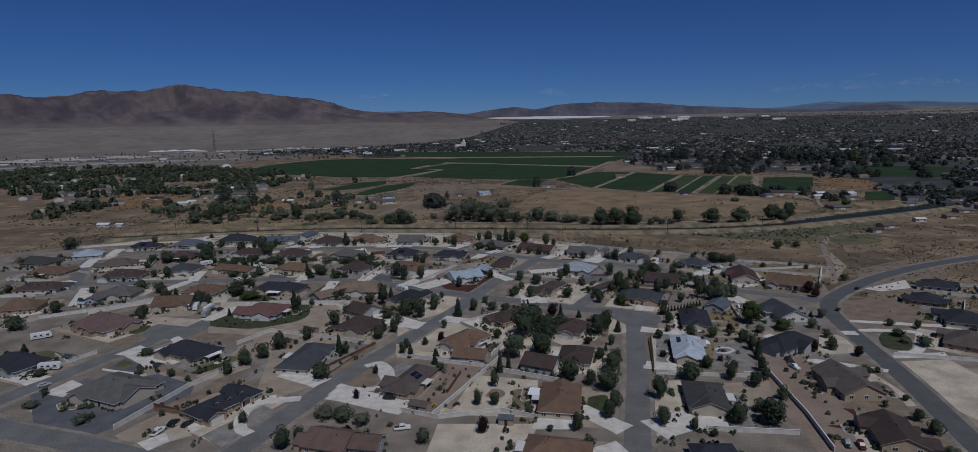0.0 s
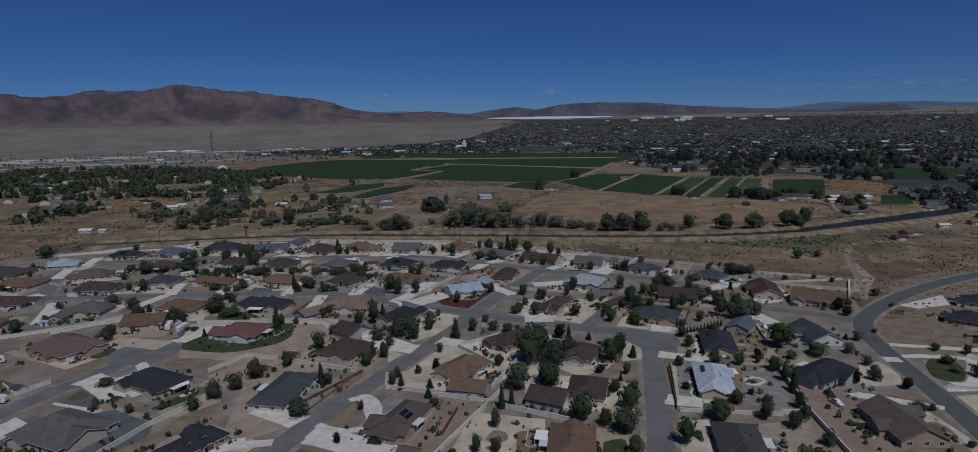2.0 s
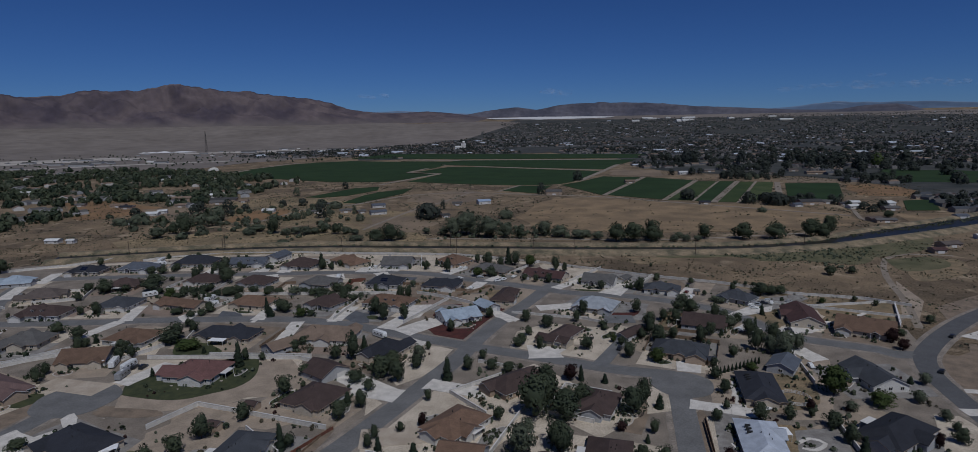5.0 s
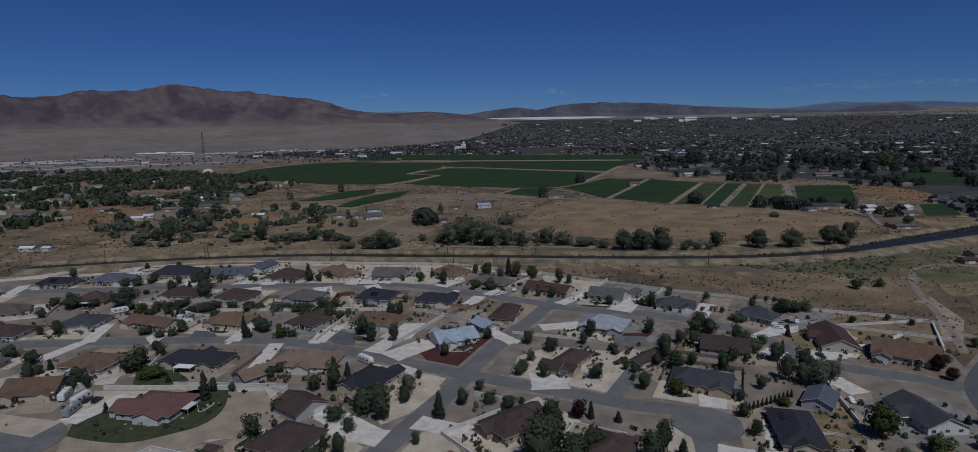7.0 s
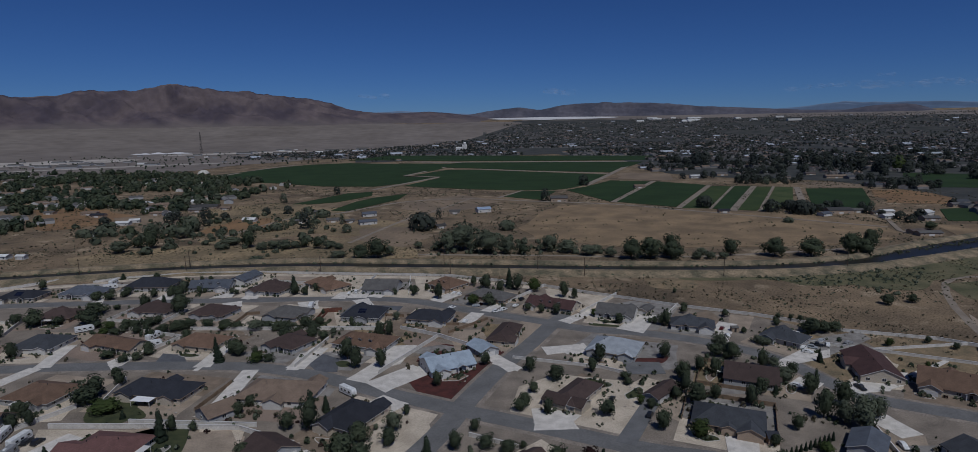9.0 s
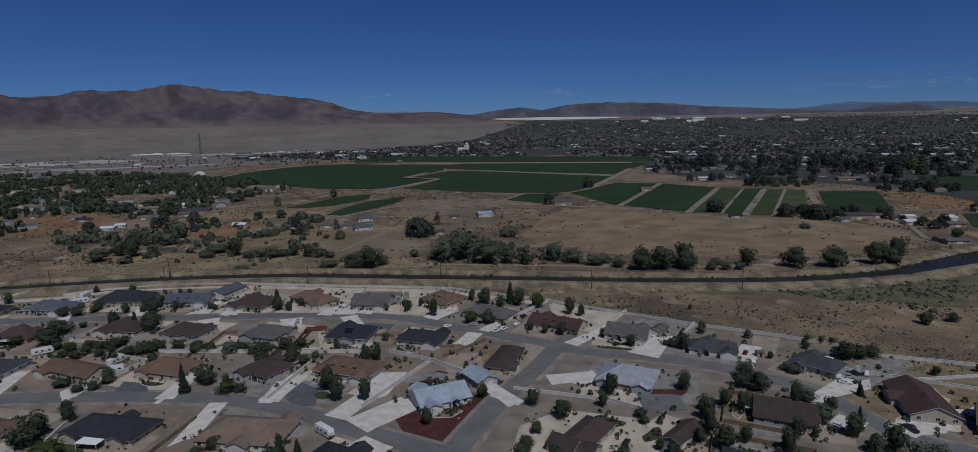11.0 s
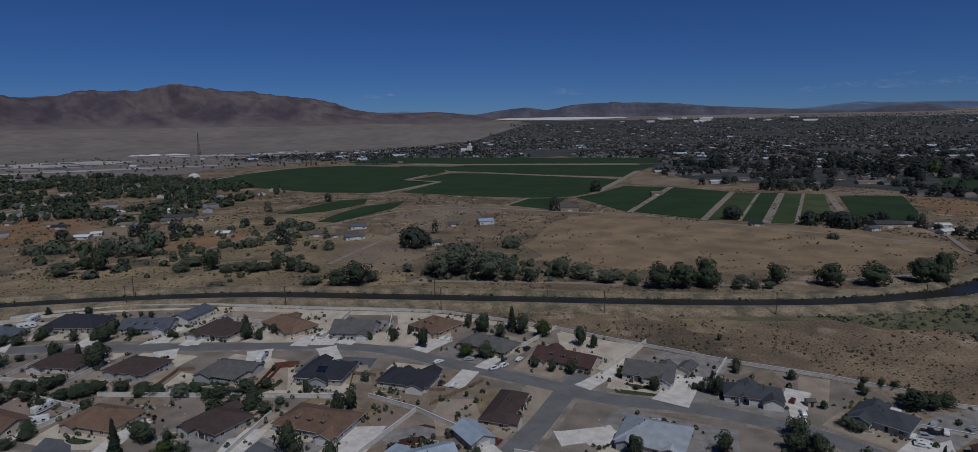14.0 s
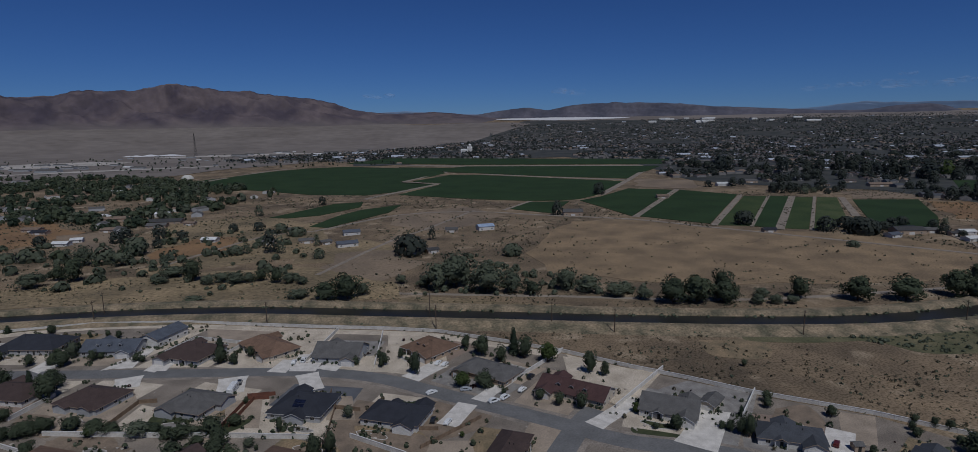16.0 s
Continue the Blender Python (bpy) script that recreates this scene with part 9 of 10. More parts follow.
def wheel_mesh(bm):
    bmesh.ops.create_cone(bm, cap_ends=True, segments=14, radius1=0.34, radius2=0.34, depth=0.24, matrix=Matrix.Rotation(math.pi / 2, 4, "X"))


def rim_mesh(bm):
    bmesh.ops.create_cone(bm, cap_ends=True, segments=10, radius1=0.2, radius2=0.2, depth=0.26, matrix=Matrix.Rotation(math.pi / 2, 4, "X"))


CAR_WORDS = {"sedan": "saloon car", "suv": "sport utility car", "truck": "pickup truck", "trailer": "travel trailer", "tractor": "small tractor"}
GARAGE = {}


def car(x, y, rot, kind, colour):
    m = Matrix.Translation((x, y, 0.15)) @ Matrix.Rotation(radians(rot), 4, "Z")
    if (kind, colour) in GARAGE:
        copy_thing(GARAGE[(kind, colour)], m)
        return
    ob = new({"truck": "pickup_truck", "suv": "suv"}.get(kind, kind if kind in ("trailer", "tractor") else "car"))
    GARAGE[(kind, colour)] = ob
    tone = {"dark": "black", "gray": "grey"}.get(colour, colour)
    tagged(ob, f"parked {tone} {CAR_WORDS[kind]} standing on paving beside a house", "trailer" if kind == "trailer" else ("tractor" if kind == "tractor" else "car"), "parked vehicles")
    paint = PAINT[colour]
    bm, gl = bmesh.new(), bmesh.new()
    axles, gauge = (-1.4, 1.4), 0.8
    if kind == "trailer":
        shell(bm, [(-4.2, 1.15, 0.6, 2.7), (-4.0, 1.25, 0.5, 3.05), (3.6, 1.25, 0.5, 3.05), (4.1, 1.2, 0.6, 2.5), (4.3, 1.1, 0.9, 2.0)])
        for a in (-2.8, -0.6, 2.0):
            for side in (-1, 1):
                pane = bmesh.new()
                box(pane, a, a + 1.1, side * 1.27 - 0.03, side * 1.27 + 0.03, 1.6, 2.2)
                part("window", pane, GLASS, ob)
        box(gl, -3.9, 3.5, -1.275, 1.275, 1.15, 1.28)
        axles, gauge = (-0.5, 0.5), 1.1
        ac = bmesh.new()
        box(ac, -0.5, 0.6, -0.4, 0.4, 3.0, 3.3, 0.08)
        part("roof_unit", ac, PAINT["white"], ob)
    elif kind == "truck":
        shell(bm, [(-2.8, 0.9, 0.45, 1.05), (-2.75, 0.95, 0.4, 1.1), (1.2, 0.95, 0.35, 1.1), (2.6, 0.92, 0.4, 1.05), (2.8, 0.85, 0.5, 0.9)])
        cab = bmesh.new()
        shell(cab, [(-0.9, 0.82, 1.08, 1.7), (-0.7, 0.84, 1.08, 1.85), (0.7, 0.82, 1.08, 1.85), (1.3, 0.78, 1.08, 1.2)])
        part("cab", cab, paint, ob)
        box(gl, -0.75, 0.8, -0.86, 0.86, 1.25, 1.65)
        bed = bmesh.new()
        box(bed, -2.6, -1.0, -0.75, 0.75, 1.1, 1.12)
        part("cargo_bed", bed, DARK, ob)
        axles = (-1.75, 1.75)
    elif kind == "tractor":
        shell(bm, [(-1.2, 0.35, 0.6, 1.2), (-0.2, 0.4, 0.6, 1.3), (1.4, 0.35, 0.6, 1.2), (1.6, 0.3, 0.7, 1.0)])
        box(gl, -0.9, 0.1, -0.6, 0.6, 2.0, 2.08)
        bucket = bmesh.new()
        box(bucket, 2.0, 2.6, -0.8, 0.8, 0.2, 0.8, 0.1)
        part("bucket", bucket, paint, ob)
        for px in (-0.85, 0.05):
            post = bmesh.new()
            box(post, px - 0.04, px + 0.04, -0.55, 0.55, 1.2, 2.0)
            part("canopy_post", post, DARK, ob)
        axles, gauge = (-0.8, 1.2), 0.7
    else:
        tall = 1.78 if kind == "suv" else 1.45
        shell(bm, [(-2.4, 0.82, 0.4, 0.85), (-2.3, 0.9, 0.3, 0.95), (0.9, 0.92, 0.28, 0.95), (2.15, 0.88, 0.3, 0.85), (2.4, 0.78, 0.4, 0.7)])
        cab = bmesh.new()
        back = -2.2 if kind == "suv" else -1.9
        shell(cab, [(back, 0.78, 0.92, 1.1), (back + 0.5, 0.8, 0.92, tall), (0.4, 0.8, 0.92, tall), (1.25, 0.78, 0.92, 1.0)])
        part("cabin", cab, paint, ob)
        box(gl, back + 0.5, 0.55, -0.815, 0.815, 1.0, tall - 0.18)
    part("body", bm, paint, ob)
    part({"trailer": "stripe", "tractor": "canopy"}.get(kind, "glazing"), gl, GLASS if kind != "tractor" else paint, ob)
    for ax in axles:
        for sy in (-1, 1):
            wh = put("wheel", shared("wheel", wheel_mesh, RUBBER), ob, ax, sy * gauge, 0.33)
            put("rim", shared("rim", rim_mesh, PAINT["silver"]), wh, 0, 0, 0)
    ob.matrix_basis = m


car(-19.7, 464.7, 37, "sedan", "white")
car(-6.1, 467.4, 8, "sedan", "silver")
car(5.3, 457.0, 33, "suv", "white")
car(16.5, 466.8, 57, "sedan", "white")
car(16.5, 481.6, 58, "sedan", "dark")
car(20.6, 479.3, 62, "suv", "dark")
car(-150.3, 499.5, 100, "sedan", "white")
car(-146.0, 499.0, 101, "sedan", "dark")
car(-81.9, 499.0, 89, "truck", "white")
car(-85.8, 496.8, 96, "sedan", "white")
car(-20.2, 494.8, 73, "sedan", "white")
car(-17.0, 493.3, 68, "sedan", "white")
car(-11.2, 440.5, 71, "sedan", "white")
car(-16.7, 442.0, 87, "sedan", "dark")
car(88.1, 437.1, 60, "sedan", "dark")
car(118.1, 424.3, 56, "sedan", "maroon")
car(-101.3, 475.1, 106, "suv", "dark")
car(-100.8, 467.4, 97, "trailer", "white")
car(123.1, 352.2, -37, "truck", "dark")
car(122.4, 357.5, -46, "sedan", "white")
car(158.0, 406.0, 42, "sedan", "silver")
car(145.2, 397.3, 43, "sedan", "white")
car(162.5, 363.7, 41, "sedan", "dark")
car(72.0, 358.9, -2, "sedan", "dark")
car(59.0, 334.8, 62, "suv", "dark")
car(-165.6, 420.5, 78, "trailer", "white")
car(-208.0, 432.5, 42, "trailer", "white")
car(-251.8, 527.6, 95, "trailer", "white")
car(-53.4, 355.5, -41, "trailer", "white")
car(133.7, 312.4, -98, "sedan", "white")
car(47.9, 347.4, 63, "sedan", "dark")
car(-163.6, 324.0, 105, "trailer", "white")
car(-152.3, 311.2, 94, "trailer", "gray")
car(-152.8, 320.8, 90, "sedan", "dark")
car(-149.0, 320.6, 83, "suv", "dark")
car(123.0, 231.7, -80, "truck", "white")
car(97.9, 275.1, 20, "sedan", "white")
car(145.4, 354.8, -84, "truck", "dark")
car(125.6, 313.0, -81, "sedan", "white")
car(216.7, 344.5, 38, "sedan", "dark")
car(-29.8, 186.2, 11, "truck", "white")
car(-37.7, 208.7, -7, "suv", "dark")
car(-110.7, 186.0, 78, "truck", "white")
car(-108.8, 192.0, 80, "sedan", "dark")
car(-103.4, 191.0, 73, "sedan", "dark")
car(-185.8, 240.9, 9, "trailer", "white")
car(124.2, 238.2, -80, "suv", "dark")
car(110.0, 172.7, -109, "sedan", "silver")
car(113.4, 171.3, -107, "suv", "maroon")
car(-217.4, 279.3, 36, "trailer", "white")
car(-22.3, 201.6, 28, "tractor", "yellow")
car(182.7, 305.1, 46, "sedan", "dark")
car(-176.3, 224.4, 43, "sedan", "silver")
car(-168.4, 326.2, 98, "trailer", "white")
car(-155.2, 320.7, 86, "trailer", "white")
car(144.5, 392.1, -30, "sedan", "white")
car(149.1, 397.5, -20, "suv", "silver")
car(152.7, 400.3, -25, "truck", "dark")
car(157.8, 400.2, 60, "suv", "white")
car(168.7, 402.5, 20, "sedan", "gray")
car(-246.5, 515.9, 35, "trailer", "white")
car(-160.2, 409.8, 25, "trailer", "white")
car(117.2, 414.6, 80, "sedan", "white")
car(9.5, 460.0, 50, "suv", "white")

# ---- power line ----
POLE_TOPS = []


def utility_pole(x, y):
    ob = new("utility_pole")
    ob.location = (x, y, 0)
    tagged(ob, "weathered wooden power pole with a crossarm by the canal", "utility pole", "power line poles")
    bm = bmesh.new()
    bmesh.ops.create_cone(bm, cap_ends=True, segments=10, radius1=0.27, radius2=0.19, depth=13, matrix=Matrix.Translation((0, 0, 6.5)))
    part("pole", bm, POLE_WOOD, ob)
    bm = bmesh.new()
    box(bm, -0.07, 0.07, -1.3, 1.3, 12.0, 12.18)
    part("crossarm", bm, POLE_WOOD, ob)
    for o in (-1.2, 0.0, 1.2):
        bm = bmesh.new()
        bmesh.ops.create_cone(bm, cap_ends=True, segments=8, radius1=0.09, radius2=0.06, depth=0.3, matrix=Matrix.Translation((0, o, 12.33)))
        part("insulator", bm, DARK, ob)
    POLE_TOPS.append((x, y))


utility_pole(-216.0, 554.4)
utility_pole(-118.2, 549.8)
utility_pole(-25.8, 541.4)
utility_pole(65.9, 533.5)
utility_pole(158.1, 527.6)
utility_pole(248.7, 542.3)
utility_pole(-288.7, 548.5)
utility_pole(-222.4, 572.8)
utility_pole(35.1, 545.7)
utility_pole(-32.2, 568.2)
POLE_TOPS.sort()
for (x0, y0), (x1, y1) in zip(POLE_TOPS, POLE_TOPS[1:]):
    if math.hypot(x1 - x0, y1 - y0) > 160 or math.hypot(x1 - x0, y1 - y0) < 15:
        continue
    for o in (-1.2, 0.0, 1.2):
        cu = bpy.data.curves.new("wire", "CURVE")
        cu.dimensions, cu.bevel_depth = "3D", 0.02
        sp = cu.splines.new("POLY")
        sp.points.add(12)
        for i in range(13):
            t = i / 12
            sp.points[i].co = (x0 + (x1 - x0) * t, y0 + (y1 - y0) * t + o, 12.45 - 4 * 1.4 * t * (1 - t), 1)
        cu.materials.append(DARK)
        tagged(new("power_wire", cu), "thin dark power line wire between wooden poles", "wire", "power wires")

# ---- the town ----


def little_houses(name, spots, material, wall, label):
    """Far-off gabled buildings joined into one mesh; spots: x, y, z, width, depth, height, turn."""
    v, f, mi = [], [], []
    for x, y, z, w, d, h, a in spots:
        c, s = math.cos(a), math.sin(a)
        o = len(v)
        q = h + 0.2 * d
        for lx, ly, lz in ((-w, -d, 0), (w, -d, 0), (w, d, 0), (-w, d, 0), (-w, -d, h), (w, -d, h), (w, d, h), (-w, d, h), (-w, 0, q), (w, 0, q)):
            v.append((x + (lx * c - ly * s) / 2, y + (lx * s + ly * c) / 2, z + lz - 0.05 * h))
        f += [tuple(o + i for i in t) for t in ((0, 1, 5, 4), (2, 3, 7, 6), (1, 2, 6, 9, 5), (3, 0, 4, 8, 7), (4, 5, 9, 8), (6, 7, 8, 9))]
        mi += [1, 1, 1, 1, 0, 0]
    me = bpy.data.meshes.new(name)
    me.from_pydata(v, [], f)
    me.materials.append(material)
    me.materials.append(wall)
    me.polygons.foreach_set("material_index", mi)
    return tagged(new(name, me), label, "buildings", kind="stuff")


def in_field(x, y):
    return any(inside(x, y, p) for p in FIELD_LINES)


def true_spot(az, d):
    t = d if d <= NEAR else NEAR - (RIM - NEAR) * math.log(1 - (d - NEAR) / (RIM - NEAR))
    return EYE[0] + math.sin(az) * t, EYE[1] + math.cos(az) * t


grng = random.Random(404)
town_trees = {"r": [], "c": [], "o": []}
near_trees = {"r": [], "c": [], "o": []}
town_roofs = {k: [] for k in ("gray", "darkbrown", "tan", "whiteroof", "slategray")}


def town_near(az):
    """The nearest drawn distance at which the town stands, by azimuth."""
    return float(np.interp(az, [-0.40, -0.33, -0.19, -0.09, 0.10, 0.20, 0.27, 0.36, 0.5, 0.62, 0.70, 0.9], [2040, 1850, 1730, 1800, 2000, 1650, 1180, 1100, 1080, 950, 780, 700]))


made = 0
while made < 29000:
    az = grng.uniform(-0.40, 0.88)
    d = grng.uniform(700, 4000)
    lo = town_near(az)
    if d < lo or (az < 0.02 and d > np.interp(az, [-0.40, -0.33, -0.19, -0.05, 0.02], [2120, 2210, 2450, 2900, 3300])):
        continue
    if az < 0.02 and d > 3300 or az < 0.22 and d > 3640 or az < 0.42 and d > 3800:
        continue
    x, y = true_spot(az, d)
    if in_field(x, y) or noise.noise(Vector((x * 0.003, y * 0.003, 4))) < -0.28:
        continue
    if d < 1750 and (noise.noise(Vector((x * 0.008, y * 0.008, 14))) < 0.10):
        continue
    X, Y, Z, s = far(x, y)
    made += 1
    if d > 1750 and noise.noise(Vector((az * 9, d * 0.009, 21))) < -0.22 and grng.random() < 0.75:
        continue
    if grng.random() < (0.42 if d < 1750 else 0.19):
        k = grng.choices(list(town_roofs), (4, 4, 2.4, 0.7, 4))[0]
        g = grng.choice((1, 1, 1, 1.2, 2.2)) if k == "whiteroof" and d > 1750 else 1
        town_roofs[k].append((X, Y, Z, grng.uniform(13, 20) * s * g, grng.uniform(9, 13) * s * g, grng.uniform(3.2, 4.5) * s, grng.choice((0.1, 0.1, 1.67, 0.8)) + grng.gauss(0, 0.1)))
    else:
        h = grng.uniform(4, 12) if d < 1750 else grng.uniform(4, 10)
        k = grng.choices("rco", (6, 3, 1.4))[0]
        (town_trees if d > 1750 else near_trees)[k].append((X, Y, Z, h * 0.48 * s, h * s))
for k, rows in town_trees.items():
    stuff_mesh("town_trees", rows, TOWN_LEAF_HAZED[k], "dark street trees of the far town", "trees", 9, 200 + ord(k))
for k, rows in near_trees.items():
    stuff_mesh("town_trees", rows, TOWN_LEAF_HAZED[k], "leafy street trees at the near edge of the town", "trees", 40, 230 + ord(k))
TOWN_WALL = surface("town_wall", (0.22, 0.205, 0.19), (0.17, 0.16, 0.15), scale=0.3, fine=4, bump=0.0)
for k, rows in town_roofs.items():
    little_houses("town_houses", rows, roof_material(k), TOWN_WALL, f"far-off town houses with {ROOF_WORDS[k]} roofs")
TOWN_FLOOR = surface("town_ground", (0.064, 0.062, 0.054), (0.030, 0.034, 0.031), scale=0.018, fine=0.08, amount=0.5, bump=0)


def town_ground():
    """Streets, yards and lawns of the town as one mottled sheet."""
    bm = bmesh.new()
    rows = []
    for i in range(61):
        az = -0.22 + 1.2 * i / 60
        lo = town_near(az) + (90 if az > 0.15 else -20)
        hi = 3250 if az < -0.02 else min(3800, 3250 + 9000 * (az + 0.02))
        row = []
        for j in range(51):
            d = lo + (hi - lo) * j / 50
            x, y, z, s = wide(az, d)
            row.append(bm.verts.new((x, y, z + (0.22 if d < 1520 else 0.5))))
        rows.append(row)
    for a, b in zip(rows, rows[1:]):
        for k in range(50):
            bm.faces.new((a[k], b[k], b[k + 1], a[k + 1]))
    bm.normal_update()
    tagged(new("ground_town", mesh_of(bm, "ground_town", TOWN_FLOOR)), "mottled dark ground of streets and yards in the far town", "ground", kind="structure")


town_ground()
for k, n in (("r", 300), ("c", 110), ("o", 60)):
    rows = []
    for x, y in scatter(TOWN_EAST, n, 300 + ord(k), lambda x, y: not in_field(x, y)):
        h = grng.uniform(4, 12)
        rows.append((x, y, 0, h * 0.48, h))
    stuff_mesh("roadside_trees", rows, TOWN_LEAF_HAZED[k], "scattered dark trees round outlying houses", "trees", 36, 310)
rows = []
for x, y in scatter(BRUSH_ROW, 130, 320):
    h = grng.uniform(1.5, 4.5)
    rows.append((x, y, 0, h * 0.65, h))
stuff_mesh("brush", rows, LEAF["o"], "dense grey-green brush on the far canal side", "bushes", 44, 321)
little_houses("belt_houses", [(*far(x, y)[:3], 17, 11, 3.6, grng.uniform(0, 3)) for x, y in BELT_HOMES[:35]], roof_material("tan"), STUCCO[1], "far-off houses with tan roofs among trees")
little_houses("belt_houses", [(*far(x, y)[:3], 18, 12, 3.6, grng.uniform(0, 3)) for x, y in BELT_HOMES[35:]], roof_material("gray"), STUCCO[2], "far-off houses with grey roofs among trees")
# sheds and plants at the foot of the desert plain
rows, rows2, trees = [], [], []
for _ in range(70):
    az = grng.uniform(-0.78, -0.20)
    d = grng.uniform(1900, 2480) + 500 * (az + 0.5) * 0.4
    X, Y, Z, s = wide(az, d)
    g = grng.choice((0.3, 0.3, 0.4, 0.5, 0.6, 0.8, 1.2))
    (rows if grng.random() < 0.18 else rows2).append((X, Y, Z, 46 * g * s, 20 * g * s, (3 + 1.5 * g) * s, grng.gauss(0.05, 0.1)))
for _ in range(14):
    X, Y, Z, s = wide(grng.uniform(0.20, 0.46), grng.uniform(3560, 3790))
    rows.append((X, Y, Z, grng.uniform(40, 150) * s, 30 * s, 9 * s, grng.gauss(0.2, 0.2)))
little_houses("industrial_sheds", rows, roof_material("white"), STUCCO[1], "long white industrial sheds at the edge of the desert")
little_houses("industrial_sheds", rows2, roof_material("gray"), STUCCO[2], "grey industrial buildings at the edge of the desert")
for _ in range(420):
    az = grng.uniform(-0.78, -0.16)
    X, Y, Z, s = wide(az, grng.uniform(1750, 2450))
    h = grng.uniform(3, 8)
    trees.append((X, Y, Z, h * 0.5 * s, h * s))
stuff_mesh("plain_trees", trees, LEAF["c"], "sparse dark trees among the far sheds", "trees", 9, 260)


def patch(name, az0, az1, d0, d1, material, label, seed, height=0.9):
    """An uneven patch of bare ground on the far plain."""
    bm = bmesh.new()
    n = 26
    grid = []
    for i in range(n + 1):
        u = i / n
        az = az0 + (az1 - az0) * u
        e = math.sin(math.pi * u) ** 0.5
        mid = (d0 + d1) / 2
        k = 1 + 0.3 * noise.noise(Vector((u * 6, seed, 0)))
        row = []
        for j in range(9):
            X, Y, Z, s = wide(az, mid + (j / 4 - 1) * (d1 - d0) / 2 * e * k)
            row.append(bm.verts.new((X, Y, Z + height)))
        grid.append(row)
    for r, q in zip(grid, grid[1:]):
        for j in range(8):
            bm.faces.new((r[j], q[j], q[j + 1], r[j + 1]))
    bm.normal_update()
    tagged(new(name, mesh_of(bm, name, material)), label, "ground", kind="structure")


plain_near = lambda az: float(np.interp(az, [-1.0, -0.46, -0.36, -0.24, -0.1, 0.0, 0.05], [1620, 1640, 1780, 2080, 2480, 3200, 3640]))
PLAIN = surface("plain_soil", (0.180, 0.155, 0.134), (0.148, 0.126, 0.108), scale=0.004, fine=0.02, amount=0.4, bump=0)
bm = bmesh.new()
rows = [[bm.verts.new((lambda q: (q[0], q[1], q[2] + 0.7))(wide(-1.0 + 1.05 * i / 50, plain_near(-1.0 + 1.05 * i / 50) + 40 * math.sin(i * 0.7) + (3700 - plain_near(-1.0 + 1.05 * i / 50)) * j / 16))) for j in range(17)] for i in range(51)]
for r, q in zip(rows, rows[1:]):
    for k in range(16):
        bm.faces.new((r[k], q[k], q[k + 1], r[k + 1]))
bm.normal_update()
tagged(new("ground_plain", mesh_of(bm, "ground_plain", PLAIN)), "bare grey-tan desert plain below the mountain", "ground", kind="structure")
bm = bmesh.new()
rows = [[bm.verts.new((lambda q: (q[0], q[1], q[2] + 0.6))(wide(0.05 + 0.95 * i / 50, 3780 + 25 * math.sin(i * 1.3) + (4150 - 3780) * j / 8))) for j in range(9)] for i in range(51)]
for r, q in zip(rows, rows[1:]):
    for k in range(8):
        bm.faces.new((r[k], q[k], q[k + 1], r[k + 1]))
bm.normal_update()
tagged(new("ground_plain", mesh_of(bm, "ground_plain", PLAIN)), "bare grey desert plain behind the town", "ground", kind="structure")

SALT = surface("salt_flat", (0.54, 0.53, 0.53), (0.54, 0.53, 0.52), scale=0.01, fine=0.05, amount=0.2, bump=0)
WASTE = surface("pale_tailings", (0.42, 0.38, 0.34), (0.30, 0.27, 0.235), scale=0.02, fine=0.08, amount=0.3, bump=0)
patch("salt_flat", -0.005, 0.205, 3810, 4085, SALT, "bright white dry lake bed below the far ridge", 1, 3)
patch("tailings_ground", -0.74, -0.52, 2080, 2300, WASTE, "pale bare industrial ground", 2, 1.5)
patch("tailings_ground", -0.50, -0.28, 2330, 2440, WASTE, "pale bare industrial ground", 3, 1.5)
patch("tailings_ground", -0.70, -0.40, 1850, 1900, WASTE, "pale bare industrial ground", 4, 1.5)


def heap(az, d, w, h):
    """A pale stockpile heap."""
    X, Y, Z, s = wide(az, d)
    bm = bmesh.new()
    bmesh.ops.create_cone(bm, cap_ends=True, segments=14, radius1=1, radius2=0.15, depth=1, matrix=Matrix.Translation((0, 0, 0.5)))
    r = random.Random(int(d))
    for v in bm.verts:
        v.co.x *= 0.85 + 0.3 * r.random()
    ob = new("stockpile", mesh_of(bm, "stockpile", SALT))
    ob.location, ob.scale = (X, Y, Z), (w * s, w * 0.6 * s, h * s)
    tagged(ob, "white stockpile heap on the industrial ground", "stockpile", "stockpiles")


for az, w, h in ((-0.517, 34, 5), (-0.50, 40, 6.5), (-0.475, 60, 5), (-0.527, 26, 4)):
    heap(az, 2520, w, h)


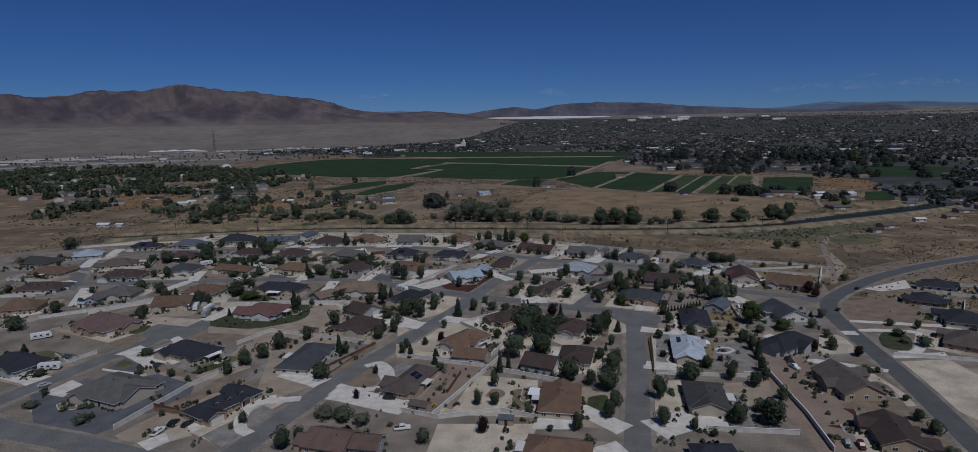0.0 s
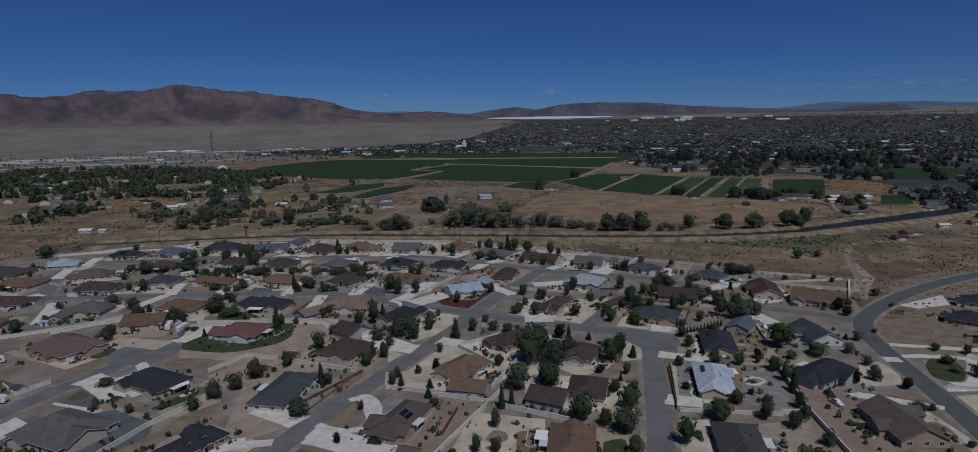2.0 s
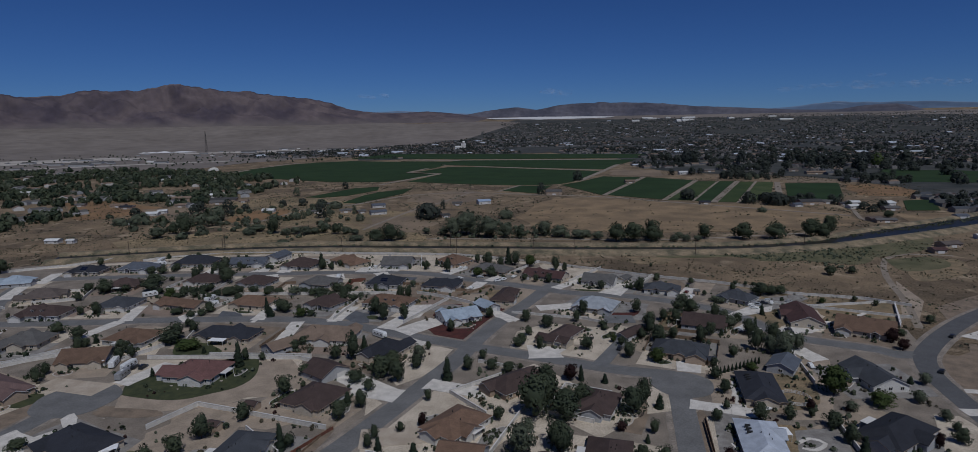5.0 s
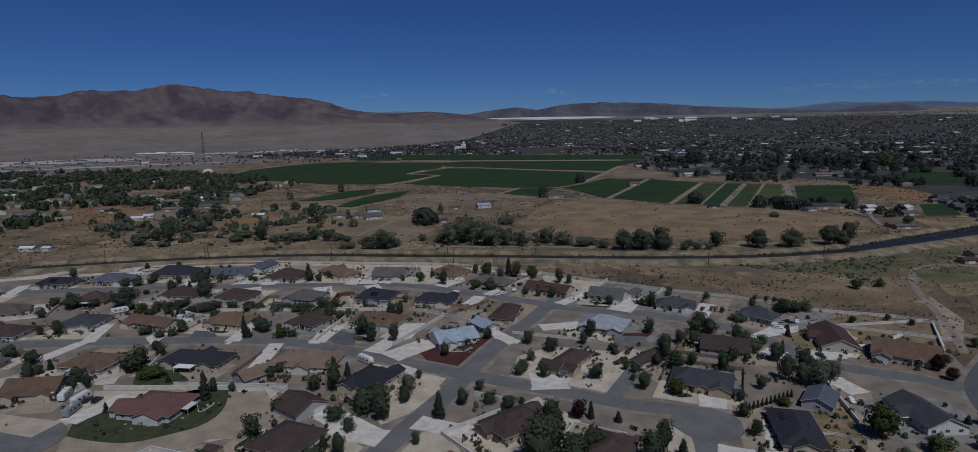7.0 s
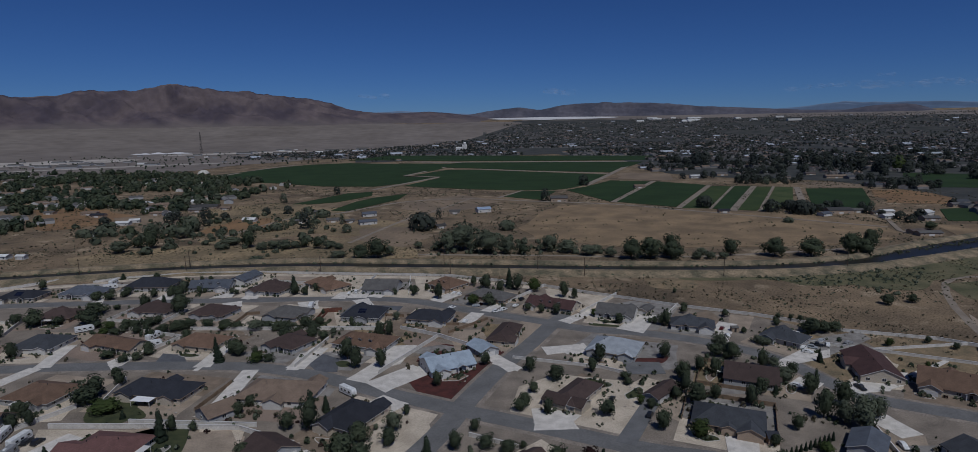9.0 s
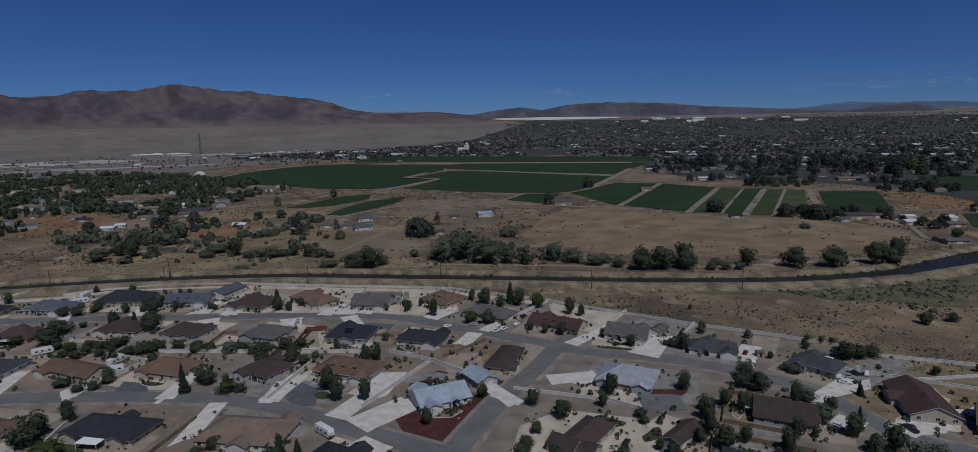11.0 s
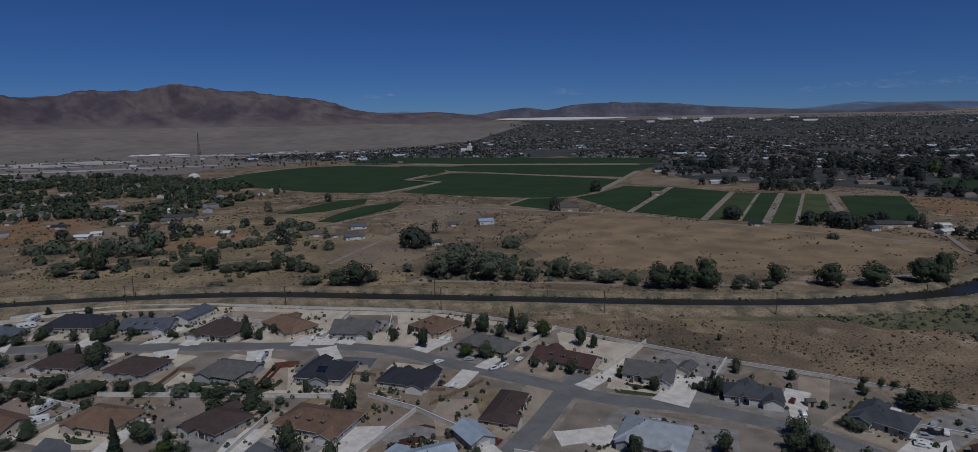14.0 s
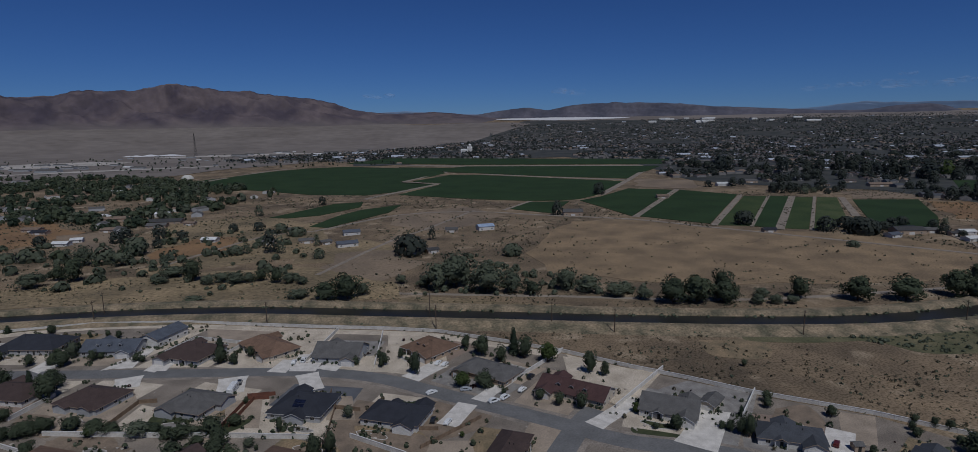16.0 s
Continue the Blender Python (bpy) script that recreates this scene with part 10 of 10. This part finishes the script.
def lattice_tower(x, y, height):
    X, Y, Z, s = far(x, y)
    ob = new("lattice_tower")
    ob.location, ob.scale = (X, Y, Z), (s, s, s)
    tagged(ob, "tall thin dark lattice tower on the plain", "tower")
    for a in range(4):
        bm = bmesh.new()
        sx, sy = (1, 1, -1, -1)[a], (1, -1, -1, 1)[a]
        d = Vector((-sx * 3.4, -sy * 3.4, height))
        mm = Matrix.Translation(Vector((sx * 4, sy * 4, 0)) + d / 2) @ d.to_track_quat("Z", "Y").to_matrix().to_4x4()
        bmesh.ops.create_cone(bm, cap_ends=True, segments=6, radius1=0.45, radius2=0.35, depth=d.length, matrix=mm)
        part("leg", bm, DARK, ob)
    for k in range(8):
        bm = bmesh.new()
        z = height * (k + 0.5) / 8
        q = 4 - 3.4 * (k + 0.5) / 8
        for x0, x1, y0, y1 in ((-q, q, -q - 0.3, -q + 0.3), (-q, q, q - 0.3, q + 0.3), (-q - 0.3, -q + 0.3, -q, q), (q - 0.3, q + 0.3, -q, q)):
            box(bm, x0, x1, y0, y1, z, z + 0.6)
        part("brace", bm, DARK, ob)


lattice_tower(-1152, 2551, 84)


def white_hall(x, y):
    """A tall pale building with a peaked roof over the town."""
    X, Y, Z, s = far(x, y)
    ob = new("grain_elevator")
    ob.location, ob.scale = (X, Y, Z), (s * 0.7, s * 0.7, s * 0.7)
    tagged(ob, "tall white stepped building above the town roofs", "building")
    for k, (x0, x1, h) in enumerate(((-34, 0, 12), (0, 26, 26), (8, 20, 40))):
        bm, rf = bmesh.new(), bmesh.new()
        box(bm, x0, x1, -10 + k, 10 - k, 0, h)
        gable_roof(rf, x0, x1, -10 + k, 10 - k, h + 0.2, 0.6)
        part("wall", bm, STUCCO[1], ob)
        part("roof", rf, [roof_material("white"), TRIM], ob)


white_hall(*true_spot(-0.048, 2270))


# ---- thin clouds over the horizon ----


def cloud_material():
    m = bpy.data.materials.new("cloud_wisp")
    m.use_nodes = True
    n, l = m.node_tree.nodes, m.node_tree.links
    b = n["Principled BSDF"]
    b.inputs["Base Color"].default_value, b.inputs["Roughness"].default_value = (0.85, 0.87, 0.9, 1), 1.0
    geo, t, r = n.new("ShaderNodeNewGeometry"), n.new("ShaderNodeTexNoise"), n.new("ShaderNodeMapRange")
    t.inputs["Scale"].default_value, t.inputs["Detail"].default_value = 0.02, 5
    r.inputs["From Min"].default_value, r.inputs["From Max"].default_value = 0.4, 0.75
    r.inputs["To Min"].default_value, r.inputs["To Max"].default_value = 0.0, 0.09
    l.new(geo.outputs["Position"], t.inputs["Vector"])
    l.new(t.outputs["Fac"], r.inputs["Value"])
    l.new(r.outputs[0], b.inputs["Alpha"])
    return m


WISP = cloud_material()


def cloud(az, height, width, thick, seed):
    """A flat wisp of cloud far beyond the valley."""
    r = random.Random(seed)
    ob = new("backdrop_cloud")
    ob.location = (EYE[0] + math.sin(az) * 4400, EYE[1] + math.cos(az) * 4400, height)
    ob.rotation_euler = (0, 0, -az)
    tagged(ob, "small thin white cloud wisp low in a clear sky", "cloud", kind="structure")
    for i in range(3):
        bm = bmesh.new()
        bmesh.ops.create_icosphere(bm, subdivisions=3, radius=1)
        c = Vector(((i / 2 - 0.5) * width * 0.8 + r.gauss(0, width * 0.05), r.gauss(0, 8), r.gauss(0, thick * 0.3)))
        s = Vector((width * r.uniform(0.16, 0.3), 25, thick * r.uniform(0.4, 0.8)))
        for v in bm.verts:
            k = 1 + 0.5 * noise.noise(v.co * 2 + Vector((seed, i, 0)))
            v.co = Vector((v.co.x * s.x, v.co.y * s.y, v.co.z * s.z)) * k + c
        for f in bm.faces:
            f.smooth = True
        part("puff", bm, WISP, ob)


cloud(-0.188, 301, 182, 23, 1)
cloud(0.109, 317, 200, 27, 2)
cloud(0.465, 298, 182, 32, 3)
cloud(0.510, 310, 118, 23, 4)
cloud(0.576, 297, 273, 32, 5)
cloud(0.623, 306, 182, 23, 6)
cloud(0.663, 293, 164, 27, 7)
cloud(0.565, 353, 91, 18, 8)
